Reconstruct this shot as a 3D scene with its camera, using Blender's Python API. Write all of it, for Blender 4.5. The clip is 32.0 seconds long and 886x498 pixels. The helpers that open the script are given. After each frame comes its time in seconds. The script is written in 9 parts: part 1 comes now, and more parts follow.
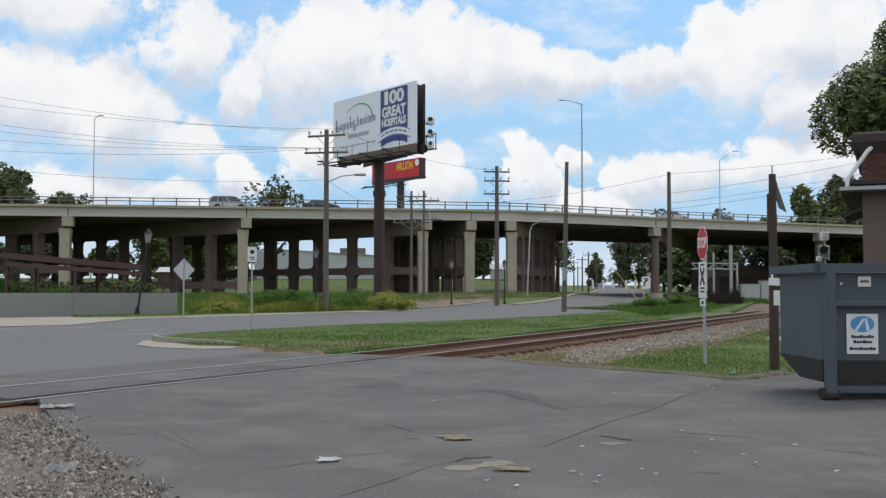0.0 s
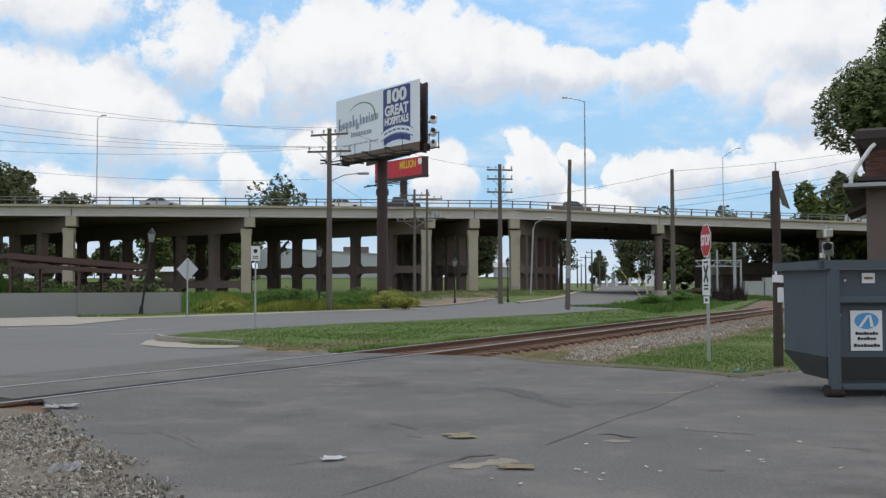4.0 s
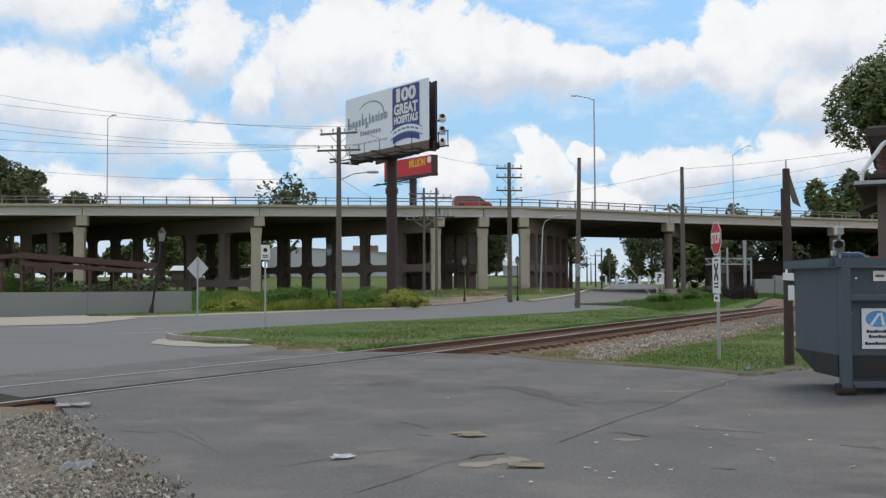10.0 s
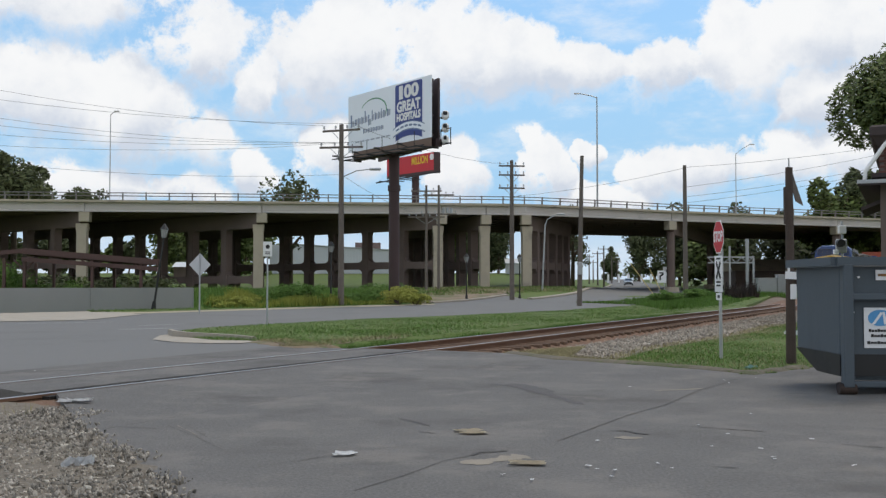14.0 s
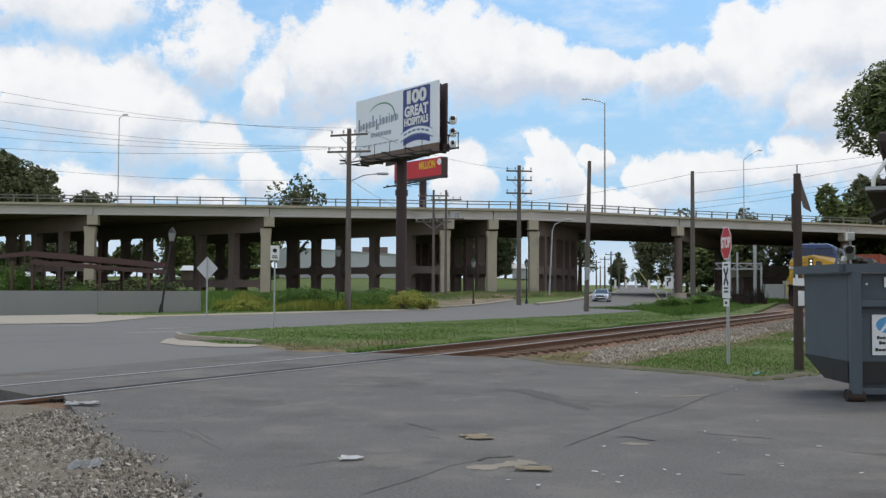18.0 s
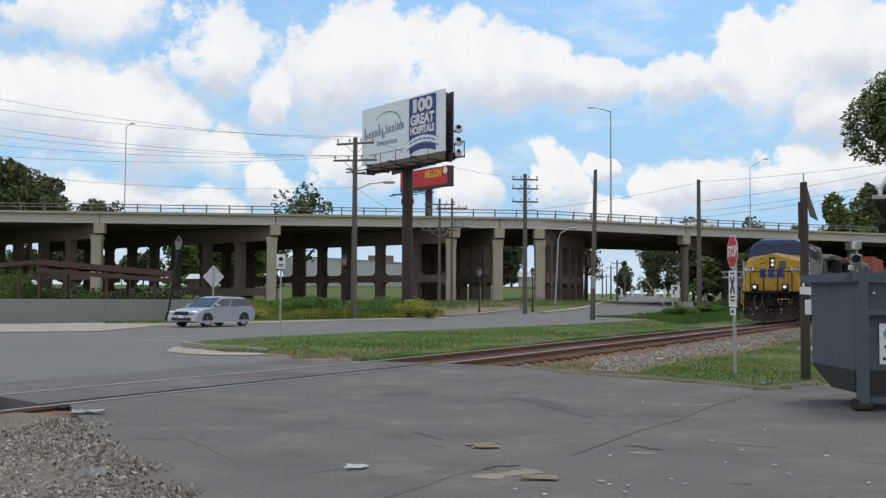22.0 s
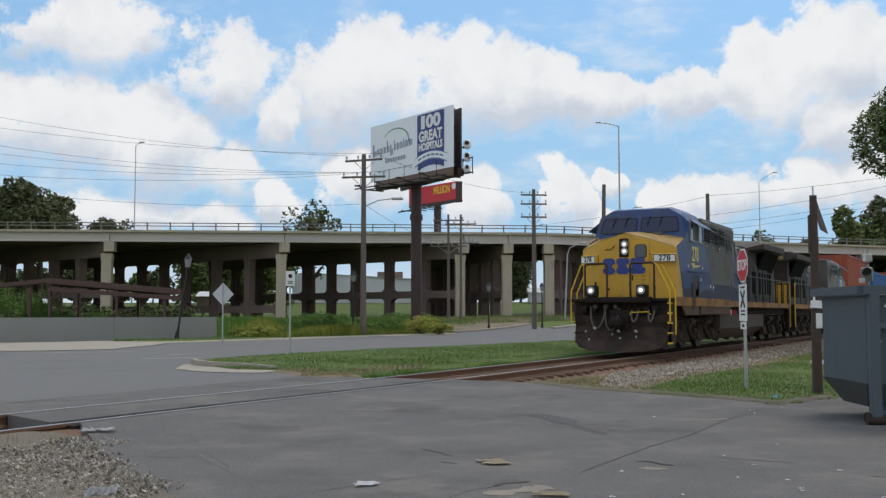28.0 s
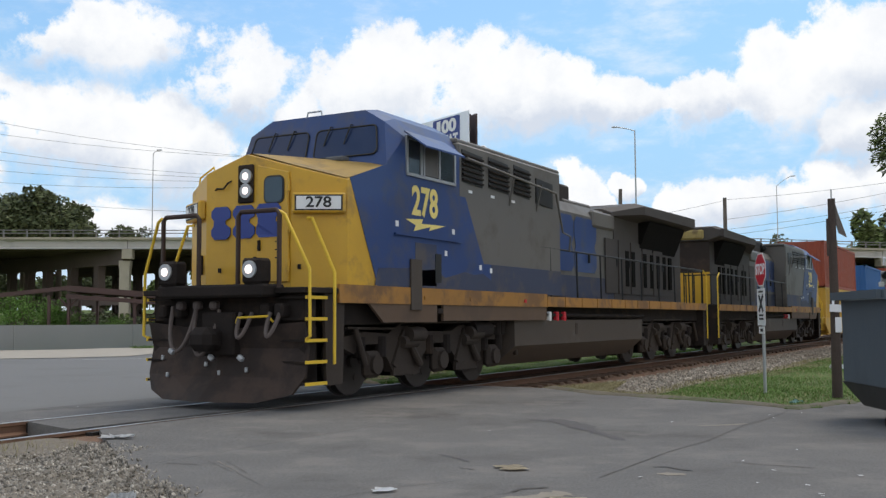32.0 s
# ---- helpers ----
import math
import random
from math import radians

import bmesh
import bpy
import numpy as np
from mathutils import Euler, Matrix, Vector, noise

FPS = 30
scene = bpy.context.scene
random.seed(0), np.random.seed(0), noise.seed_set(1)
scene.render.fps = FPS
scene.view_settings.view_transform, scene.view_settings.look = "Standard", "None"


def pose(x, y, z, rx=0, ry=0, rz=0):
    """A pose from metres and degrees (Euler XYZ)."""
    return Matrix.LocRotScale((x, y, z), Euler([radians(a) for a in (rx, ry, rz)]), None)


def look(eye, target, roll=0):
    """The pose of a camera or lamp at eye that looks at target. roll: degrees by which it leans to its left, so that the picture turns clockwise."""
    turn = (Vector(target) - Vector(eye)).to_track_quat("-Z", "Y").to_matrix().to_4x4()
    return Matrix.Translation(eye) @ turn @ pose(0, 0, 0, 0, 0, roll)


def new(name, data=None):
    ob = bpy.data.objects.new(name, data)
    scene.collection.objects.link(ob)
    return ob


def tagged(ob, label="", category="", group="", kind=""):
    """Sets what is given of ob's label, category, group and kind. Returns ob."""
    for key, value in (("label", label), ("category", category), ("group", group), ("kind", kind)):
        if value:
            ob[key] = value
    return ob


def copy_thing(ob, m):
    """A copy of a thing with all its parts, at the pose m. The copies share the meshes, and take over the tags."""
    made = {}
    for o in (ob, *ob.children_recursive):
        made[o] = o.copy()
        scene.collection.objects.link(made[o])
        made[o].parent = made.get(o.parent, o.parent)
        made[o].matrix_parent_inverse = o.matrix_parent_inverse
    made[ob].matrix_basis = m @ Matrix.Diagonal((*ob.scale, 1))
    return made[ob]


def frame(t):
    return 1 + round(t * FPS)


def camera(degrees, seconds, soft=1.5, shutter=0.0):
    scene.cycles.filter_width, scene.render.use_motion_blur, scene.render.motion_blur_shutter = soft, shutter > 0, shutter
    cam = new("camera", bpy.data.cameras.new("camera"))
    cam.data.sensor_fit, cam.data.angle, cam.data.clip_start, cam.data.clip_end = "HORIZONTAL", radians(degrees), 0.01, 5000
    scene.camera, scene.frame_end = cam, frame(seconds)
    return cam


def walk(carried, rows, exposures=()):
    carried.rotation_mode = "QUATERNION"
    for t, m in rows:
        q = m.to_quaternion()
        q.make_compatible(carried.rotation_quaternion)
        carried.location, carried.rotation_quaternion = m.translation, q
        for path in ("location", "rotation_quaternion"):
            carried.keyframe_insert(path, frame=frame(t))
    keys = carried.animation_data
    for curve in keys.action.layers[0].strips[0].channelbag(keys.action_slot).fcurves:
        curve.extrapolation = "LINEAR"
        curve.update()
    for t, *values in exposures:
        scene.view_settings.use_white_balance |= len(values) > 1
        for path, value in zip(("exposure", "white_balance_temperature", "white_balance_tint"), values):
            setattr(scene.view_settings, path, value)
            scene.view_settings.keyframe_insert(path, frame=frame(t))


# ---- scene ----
EYE = (0.0, 0.0, 1.27)
cam = camera(47.55, 32.0, soft=1.35)
PATH = [
    (0.0, look(EYE, (0.0027, 10.0000, 1.6838), 0.084)),
    (0.5, look(EYE, (-0.0062, 10.0000, 1.6798), 0.233)),
    (1.0, look(EYE, (-0.0081, 10.0000, 1.6904), 0.145)),
    (1.5, look(EYE, (-0.0283, 10.0000, 1.6836), 0.230)),
    (2.0, look(EYE, (-0.0252, 10.0000, 1.6799), 0.057)),
    (2.5, look(EYE, (-0.0013, 10.0000, 1.6577), -0.070)),
    (3.0, look(EYE, (-0.0189, 10.0000, 1.6586), -0.023)),
    (3.5, look(EYE, (-0.0268, 10.0000, 1.6675), -0.138)),
    (5.5, look(EYE, (-0.0661, 10.0000, 1.6665), 0.027)),
    (6.0, look(EYE, (-0.1092, 10.0000, 1.6594), 0.060)),
    (6.5, look(EYE, (-0.1403, 10.0000, 1.6579), -0.030)),
    (7.0, look(EYE, (-0.1230, 10.0000, 1.6548), -0.176)),
    (7.5, look(EYE, (-0.1047, 10.0000, 1.6504), -0.238)),
    (8.0, look(EYE, (-0.1132, 10.0000, 1.6440), -0.361)),
    (8.5, look(EYE, (-0.0965, 10.0000, 1.6431), -0.329)),
    (9.0, look(EYE, (-0.0896, 10.0000, 1.6353), -0.366)),
    (9.5, look(EYE, (-0.1022, 10.0000, 1.6457), -0.244)),
    (10.0, look(EYE, (-0.1243, 10.0000, 1.6533), -0.240)),
    (10.5, look(EYE, (-0.1447, 10.0000, 1.6618), -0.288)),
    (11.0, look(EYE, (-0.1452, 10.0000, 1.6619), -0.227)),
    (11.5, look(EYE, (-0.1459, 10.0000, 1.6739), -0.137)),
    (12.0, look(EYE, (-0.1369, 10.0000, 1.6502), -0.156)),
    (12.5, look(EYE, (-0.1332, 10.0000, 1.6266), -0.151)),
    (13.0, look(EYE, (-0.1586, 10.0000, 1.6349), -0.052)),
    (13.5, look(EYE, (-0.1511, 10.0000, 1.6234), -0.096)),
    (14.0, look(EYE, (-0.1464, 10.0000, 1.6275), -0.008)),
    (14.5, look(EYE, (-0.1611, 10.0000, 1.6235), 0.171)),
    (16.5, look(EYE, (-0.1651, 10.0000, 1.6650), -0.041)),
    (17.0, look(EYE, (-0.1769, 10.0000, 1.6646), 0.084)),
    (17.5, look(EYE, (-0.1982, 10.0000, 1.6603), 0.092)),
    (18.0, look(EYE, (-0.2170, 10.0000, 1.6749), 0.281)),
    (18.5, look(EYE, (-0.2334, 10.0000, 1.7017), 0.404)),
    (19.0, look(EYE, (-0.2330, 10.0000, 1.7113), 0.309)),
    (19.5, look(EYE, (-0.2259, 10.0000, 1.7075), 0.344)),
    (20.0, look(EYE, (-0.2461, 10.0000, 1.7044), 0.302)),
    (20.5, look(EYE, (-0.2693, 10.0000, 1.7076), 0.224)),
    (21.0, look(EYE, (-0.2678, 10.0000, 1.7170), 0.410)),
    (21.5, look(EYE, (-0.2848, 10.0000, 1.7454), 0.447)),
    (22.0, look(EYE, (-0.2765, 10.0000, 1.7596), 0.322)),
    (22.5, look(EYE, (-0.2918, 10.0000, 1.7740), 0.348)),
    (23.0, look(EYE, (-0.3143, 10.0000, 1.7750), 0.233)),
    (23.5, look(EYE, (-0.3180, 10.0000, 1.7999), 0.254)),
    (24.0, look(EYE, (-0.3217, 10.0000, 1.8025), 0.214)),
    (24.5, look(EYE, (-0.3228, 10.0000, 1.8154), 0.104)),
    (25.0, look(EYE, (-0.3129, 10.0000, 1.8139), 0.019)),
    (25.5, look(EYE, (-0.3179, 10.0000, 1.8244), 0.115)),
    (27.5, look(EYE, (-0.3458, 10.0000, 1.9049), -0.088)),
    (28.0, look(EYE, (-0.3665, 10.0000, 1.9184), -0.059)),
    (28.5, look(EYE, (-0.3943, 10.0000, 1.9448), -0.052)),
    (29.0, look(EYE, (-0.4149, 10.0000, 1.9462), -0.115)),
    (29.5, look(EYE, (-0.4199, 10.0000, 1.9383), -0.254)),
    (30.0, look(EYE, (-0.4446, 10.0000, 1.9599), -0.233)),
    (30.5, look(EYE, (-0.4703, 10.0000, 1.9776), -0.151)),
    (31.0, look(EYE, (-0.4756, 10.0000, 1.9717), -0.249)),
    (31.5, look(EYE, (-0.4985, 10.0000, 1.9635), -0.372)),
    (32.0, look(EYE, (-0.5294, 10.0000, 1.9765), -0.306)),
]
walk(cam, PATH, [(0, -0.14), (21, -0.14), (24, -0.21), (29, -0.25), (30.5, -0.22), (31.2, -0.15), (32, -0.03)])

# ---- light ----
SUN_AZ, SUN_EL = radians(35), radians(58)     # from north (+y) towards east (+x)
sun = new("sun", bpy.data.lights.new("sun", "SUN"))
sun.data.energy, sun.data.angle, sun.data.color = 1.85, radians(22), (1.0, 0.885, 0.735)
sun.matrix_world = look((0, 0, 60), (-math.sin(SUN_AZ) * math.cos(SUN_EL) * 50, -math.cos(SUN_AZ) * math.cos(SUN_EL) * 50, 60 - 50 * math.sin(SUN_EL)))
SKY = (0.104, 0.146, 0.180)

# ---- sky ----
class Nodes:
    """Small helper to write node trees briefly."""
    def __init__(self, tree):
        self.t = tree
        tree.nodes.clear()

    def add(self, kind, **kw):
        n = self.t.nodes.new(kind)
        for k, v in kw.items():
            setattr(n, k, v)
        return n

    def link(self, a, b):
        self.t.links.new(a, b)

    def put(self, socket, v):
        if hasattr(v, "is_output"):
            self.t.links.new(v, socket)
        else:
            socket.default_value = v

    def math(self, op, a, b=0.0, clamp=False):
        n = self.add("ShaderNodeMath", operation=op, use_clamp=clamp)
        self.put(n.inputs[0], a)
        self.put(n.inputs[1], b)
        return n.outputs[0]

    def noise(self, vec, scale, detail=4.0, rough=0.55):
        n = self.add("ShaderNodeTexNoise")
        if vec is not None:
            self.link(vec, n.inputs["Vector"])
        n.inputs["Scale"].default_value, n.inputs["Detail"].default_value, n.inputs["Roughness"].default_value = scale, detail, rough
        return n.outputs["Fac"]

    def ramp(self, fac, lo, hi, a=0.0, b=1.0):
        n = self.add("ShaderNodeMapRange", interpolation_type="SMOOTHSTEP")
        self.put(n.inputs[0], fac)
        for i, v in enumerate((lo, hi, a, b)):
            self.put(n.inputs[1 + i], v)
        return n.outputs[0]

    def mix(self, fac, a, b, blend="MIX"):
        n = self.add("ShaderNodeMix", data_type="RGBA", blend_type=blend)
        self.put(n.inputs[0], fac)
        for s, v in ((n.inputs[6], a), (n.inputs[7], b)):
            if hasattr(v, "is_output"):
                self.link(v, s)
            else:
                s.default_value = (*v[:3], 1.0)
        return n.outputs[2]


world = bpy.data.worlds.new("sky")
scene.world = world
world.use_nodes = True
W = Nodes(world.node_tree)
sky = W.add("ShaderNodeTexSky", sky_type="NISHITA", sun_disc=False, sun_elevation=SUN_EL, sun_rotation=SUN_AZ)
geo = W.add("ShaderNodeTexCoord")
sep = W.add("ShaderNodeSeparateXYZ")
W.link(geo.outputs["Generated"], sep.inputs[0])
az = W.math("ARCTAN2", sep.outputs[0], sep.outputs[1])
el = W.math("ARCSINE", sep.outputs[2])
bend_a = W.noise(geo.outputs["Generated"], 9.0, 7.0, 0.6)
bend_b = W.noise(geo.outputs["Generated"], 8.3, 7.0, 0.6)
az = W.math("ADD", az, W.math("MULTIPLY", W.math("SUBTRACT", bend_a, 0.5), 0.12))
el_ = W.math("ADD", el, W.math("MULTIPLY", W.math("SUBTRACT", bend_b, 0.5), 0.085))
# cloud heaps: azimuth and elevation of the middle, half width, half height (degrees)
HEAPS = [(-22.0, 15.2, 4.1, 2.3), (-22.6, 10.2, 3.9, 2.8), (-18.3, 9.4, 4.2, 2.8), (-15.2, 8.2, 2.7, 2.2), (-14.8, 13.2, 3.4, 2.7), (-11.8, 11.4, 2.1, 1.6),
         (-6.5, 13.3, 4.2, 2.7), (-1.4, 13.1, 4.5, 2.8), (3.0, 12.2, 3.5, 2.0), (7.5, 12.1, 2.2, 1.35), (11.3, 12.0, 2.5, 1.45), (16.4, 12.4, 3.3, 2.4), (19.8, 13.2, 3.0, 2.8),
         (24.0, 12.8, 4.2, 3.4), (20.8, 9.9, 3.3, 1.9), (-11.5, 6.6, 1.7, 1.4), (-5.9, 7.6, 2.4, 1.9), (-0.4, 6.2, 1.9, 1.9), (5.4, 6.4, 1.5, 1.7), (8.0, 7.5, 1.0, 0.7), (8.0, 5.0, 3.6, 0.9), (12.9, 6.3, 2.5, 1.7), (17.6, 6.2, 3.2, 1.9), (22.2, 6.8, 2.8, 2.0),
         (-21.2, 5.4, 4.5, 1.6), (-15.5, 5.3, 2.8, 1.0), (31, 8, 4, 5), (-33, 9, 6, 6)]
warp = W.noise(geo.outputs["Generated"], 9.0, 6.0, 0.6)
fine = W.noise(geo.outputs["Generated"], 26.0, 10.0, 0.66)
soft_ = W.noise(geo.outputs["Generated"], 13.0, 5.0, 0.55)
dens = under = None
for a, e, w, h in HEAPS:
    dx = W.math("DIVIDE", W.math("SUBTRACT", az, radians(a)), radians(w * 1.12))
    dy = W.math("DIVIDE", W.math("SUBTRACT", el_, radians(e)), radians(h * 1.15))
    b = W.math("SUBTRACT", 1.0, W.math("ADD", W.math("MULTIPLY", dx, dx), W.math("MULTIPLY", dy, dy)))
    low = W.math("SUBTRACT", b, dy)                       # the shaded lower side
    dens = b if dens is None else W.math("SMOOTH_MAX", dens, b)
    under = low if under is None else W.math("MAXIMUM", under, low)
    if dens is not b:
        dens.node.inputs[2].default_value = 0.3
rest = W.math("MULTIPLY", W.math("SUBTRACT", W.noise(geo.outputs["Generated"], 3.2, 3.0), 0.44), 5.0)
away = W.ramp(W.math("ABSOLUTE", az), radians(33), radians(50))
dens = W.math("MAXIMUM", dens, -1.2)
dens = W.math("ADD", W.math("MULTIPLY", dens, W.math("SUBTRACT", 1.0, away)), W.math("MULTIPLY", rest, away))
shape = W.math("ADD", dens, W.math("MULTIPLY", W.math("SUBTRACT", warp, 0.5), 3.4))
shape = W.math("ADD", shape, W.math("MULTIPLY", W.math("SUBTRACT", fine, 0.5), 2.6))
soft_edge = W.ramp(W.math("SUBTRACT", under, dens), 0.0, 1.0, 0.34, 1.5)      # crisp tops, soft undersides
cover = W.ramp(shape, -0.25, soft_edge, 0.0, 0.97)
streak = W.add("ShaderNodeVectorMath", operation="MULTIPLY")
W.link(geo.outputs["Generated"], streak.inputs[0])
streak.inputs[1].default_value = (1.0, 1.0, 2.6)
cover = W.math("MAXIMUM", cover, W.ramp(W.noise(streak.outputs[0], 8.0, 7.0, 0.62), 0.47, 0.74, 0.0, 0.6))
shade = W.math("MULTIPLY", W.ramp(W.math("SUBTRACT", under, dens), -0.15, 0.6), W.ramp(shape, -0.1, 0.7))
shade = W.math("MULTIPLY", shade, W.ramp(soft_, 0.30, 0.62, 0.25, 1.0))
shade = W.math("ADD", shade, W.math("MULTIPLY", W.ramp(W.math("SUBTRACT", fine, W.math("MULTIPLY", warp, 0.6)), 0.08, 0.45), 0.3), clamp=True)
white = W.mix(shade, (1.07, 1.07, 1.07), (0.72, 0.775, 0.875))
haze = W.ramp(el, radians(4), radians(24), 0.95, 0.35)
mulsky = W.mix(1.0, sky.outputs[0], SKY, "MULTIPLY")
blue = W.mix(haze, mulsky, (0.43, 0.71, 0.99))
blue = W.mix(W.ramp(el, radians(0.5), radians(5.5), 0.85, 0.0), blue, (0.76, 0.86, 0.97))      # pale air near the horizon
total = W.mix(cover, blue, white)
bg = W.add("ShaderNodeBackground")
W.link(total, bg.inputs[0])
bg.inputs[1].default_value = 0.98
out = W.add("ShaderNodeOutputWorld")
W.link(bg.outputs[0], out.inputs[0])

# ---- materials ----
def material(name, base, rough=0.8, metal=0.0, vary=0.25, scale=2.0, grain=0.15, grain_scale=60.0, bump=0.2, bump_scale=None, stain=None, stain_amount=0.0, stain_scale=0.6, stain_lo=0.5, spec=0.4, island=0.0, coat=0.0, wear=None, wear_scale=1.7):
    """A surface: base colour with broad variation, fine grain, stains of another colour, and relief."""
    m = bpy.data.materials.new(name)
    m.use_nodes = True
    N = Nodes(m.node_tree)
    tc = N.add("ShaderNodeTexCoord").outputs["Object"]
    big = N.noise(tc, scale, 5.0, 0.6)
    fin = N.noise(tc, grain_scale, 3.0, 0.6)
    k = N.math("ADD", N.math("MULTIPLY", N.math("SUBTRACT", big, 0.5), 2 * vary), N.math("MULTIPLY", N.math("SUBTRACT", fin, 0.5), 2 * grain))
    if island:
        rnd = N.add("ShaderNodeObjectInfo").outputs["Random"] if island > 0 else N.add("ShaderNodeNewGeometry").outputs["Random Per Island"]
        k = N.math("ADD", k, N.math("MULTIPLY", N.math("SUBTRACT", rnd, 0.5), 2 * abs(island)))
    k = N.math("ADD", k, 1.0)
    col = N.mix(1.0, base, N.add("ShaderNodeCombineColor").outputs[0], "MULTIPLY")
    cc = [n for n in N.t.nodes if n.bl_idname == "ShaderNodeCombineColor"][0]
    for i in range(3):
        N.link(k, cc.inputs[i])
    if stain:
        f = N.math("MULTIPLY", N.ramp(N.noise(tc, stain_scale, 6.0, 0.65), stain_lo, stain_lo + 0.18), stain_amount)
        col = N.mix(f, col, stain)
    if wear:
        col = N.mix(N.math("MULTIPLY", N.ramp(N.noise(tc, wear_scale, 7.0, 0.7), 0.48, 0.68), 0.6), col, wear)
    p = N.add("ShaderNodeBsdfPrincipled")
    N.link(col, p.inputs["Base Color"])
    N.put(p.inputs["Roughness"], N.math("ADD", N.math("MULTIPLY", N.math("SUBTRACT", big, 0.5), 0.25), rough, clamp=True))
    p.inputs["Metallic"].default_value = metal
    p.inputs["Specular IOR Level"].default_value = spec
    p.inputs["Coat Weight"].default_value = coat
    if bump:
        b = N.add("ShaderNodeBump")
        b.inputs["Strength"].default_value, b.inputs["Distance"].default_value = bump, 0.02
        N.link(N.noise(tc, bump_scale or grain_scale, 4.0, 0.6), b.inputs["Height"])
        N.link(b.outputs[0], p.inputs["Normal"])
    o = N.add("ShaderNodeOutputMaterial")
    N.link(p.outputs[0], o.inputs[0])
    return m


def glow(name, col, power):
    m = bpy.data.materials.new(name)
    m.use_nodes = True
    N = Nodes(m.node_tree)
    e = N.add("ShaderNodeEmission")
    e.inputs[0].default_value, e.inputs[1].default_value = (*col, 1), power
    N.link(e.outputs[0], N.add("ShaderNodeOutputMaterial").inputs[0])
    return m


ASPHALT = material("asphalt", (0.134, 0.129, 0.124), 0.9, vary=0.3, scale=0.45, grain=0.55, grain_scale=40, wear=(0.200, 0.184, 0.168), wear_scale=0.9, bump=0.6, stain=(0.086, 0.080, 0.076), stain_amount=0.75, stain_scale=0.5, stain_lo=0.5, spec=0.2)
ROAD = material("road_asphalt", (0.156, 0.154, 0.151), 0.9, vary=0.1, scale=0.2, grain=0.2, grain_scale=30, bump=0.25, stain=(0.125, 0.122, 0.116), stain_amount=0.5, stain_scale=0.25, spec=0.25)
SOIL = material("grass_soil", (0.088, 0.125, 0.026), 0.95, vary=0.35, scale=0.3, grain=0.4, grain_scale=14, bump=0.6, stain=(0.2, 0.16, 0.08), stain_amount=0.6, stain_scale=0.22, stain_lo=0.58)
DIRT = material("dirt", (0.20, 0.152, 0.10), 0.95, vary=0.3, scale=0.5, grain=0.3, grain_scale=20, bump=0.5, stain=(0.085, 0.10, 0.035), stain_amount=0.85, stain_scale=0.35, stain_lo=0.46)
KERBSTONE = material("kerb_concrete", (0.33, 0.295, 0.245), 0.9, vary=0.15, scale=1.2, grain=0.15, grain_scale=25, bump=0.2, stain=(0.25, 0.22, 0.18), stain_amount=0.5, stain_scale=0.8)
CONCRETE = material("concrete", (0.44, 0.38, 0.295), 0.9, vary=0.18, scale=0.4, grain=0.15, grain_scale=20, bump=0.15, stain=(0.22, 0.2, 0.17), stain_amount=0.5, stain_scale=0.45, stain_lo=0.52)
FASCIA = material("fascia_concrete", (0.55, 0.505, 0.475), 0.85, vary=0.1, scale=0.15, grain=0.08, grain_scale=10, bump=0.1, stain=(0.32, 0.31, 0.29), stain_amount=0.5, stain_scale=0.25, stain_lo=0.55)
# darkened concrete; on the overpass this tone stands in for shade
DARKCONC = material("dark_concrete", (0.165, 0.122, 0.108), 0.9, vary=0.3, scale=0.25, grain=0.15, grain_scale=8, bump=0.15)
BALLAST = material("ballast_stone", (0.275, 0.25, 0.215), 0.95, vary=0.2, scale=1.0, grain=0.35, grain_scale=22, bump=0.9, bump_scale=18, island=-0.6, stain=(0.17, 0.135, 0.09), stain_amount=0.55, stain_scale=0.9)
GREYBALLAST = material("grey_ballast", (0.31, 0.275, 0.23), 0.95, vary=0.2, scale=1.0, grain=0.5, grain_scale=22, bump=0.9, bump_scale=18, island=-0.4, stain=(0.19, 0.14, 0.095), stain_amount=0.7, stain_scale=0.5)
DARKBED = material("rusty_ballast", (0.15, 0.11, 0.08), 0.95, vary=0.3, scale=0.8, grain=0.5, grain_scale=20, bump=0.8)
RAIL = material("rail_steel", (0.17, 0.095, 0.06), 0.8, metal=0.1, vary=0.2, scale=3, grain=0.2, bump=0.1)
RAILTOP = material("worn_rail", (0.46, 0.45, 0.44), 0.4, metal=0.8, vary=0.1, scale=3, bump=0.02)
TIE = material("tie_timber", (0.12, 0.075, 0.05), 0.95, vary=0.3, scale=3, grain=0.3, grain_scale=30, bump=0.5, island=0.2)
WOODPOLE = material("pole_timber", (0.155, 0.132, 0.115), 0.9, vary=0.2, scale=2, grain=0.3, grain_scale=25, bump=0.4)
DARKPOLE = material("tarred_timber", (0.075, 0.055, 0.045), 0.9, vary=0.3, scale=4, grain=0.3, grain_scale=40, bump=0.5)
GALV = material("galvanised_steel", (0.42, 0.43, 0.44), 0.5, metal=0.6, vary=0.12, scale=3, bump=0.05)
BLACKSTEEL = material("black_steel", (0.03, 0.03, 0.032), 0.5, metal=0.3, vary=0.2, scale=3, bump=0.05)
BBPOLE = material("brown_steel", (0.066, 0.041, 0.041), 0.6, metal=0.2, vary=0.2, scale=1, bump=0.08)
BBFACE = material("white_vinyl", (0.86, 0.90, 0.97), 0.5, vary=0.03, scale=0.5, grain=0.01, bump=0.02)
NAVY = material("navy_print", (0.035, 0.06, 0.25), 0.5, vary=0.05, bump=0)
PRINTBLUE = material("grey_blue_print", (0.16, 0.22, 0.36), 0.5, vary=0.05, bump=0)
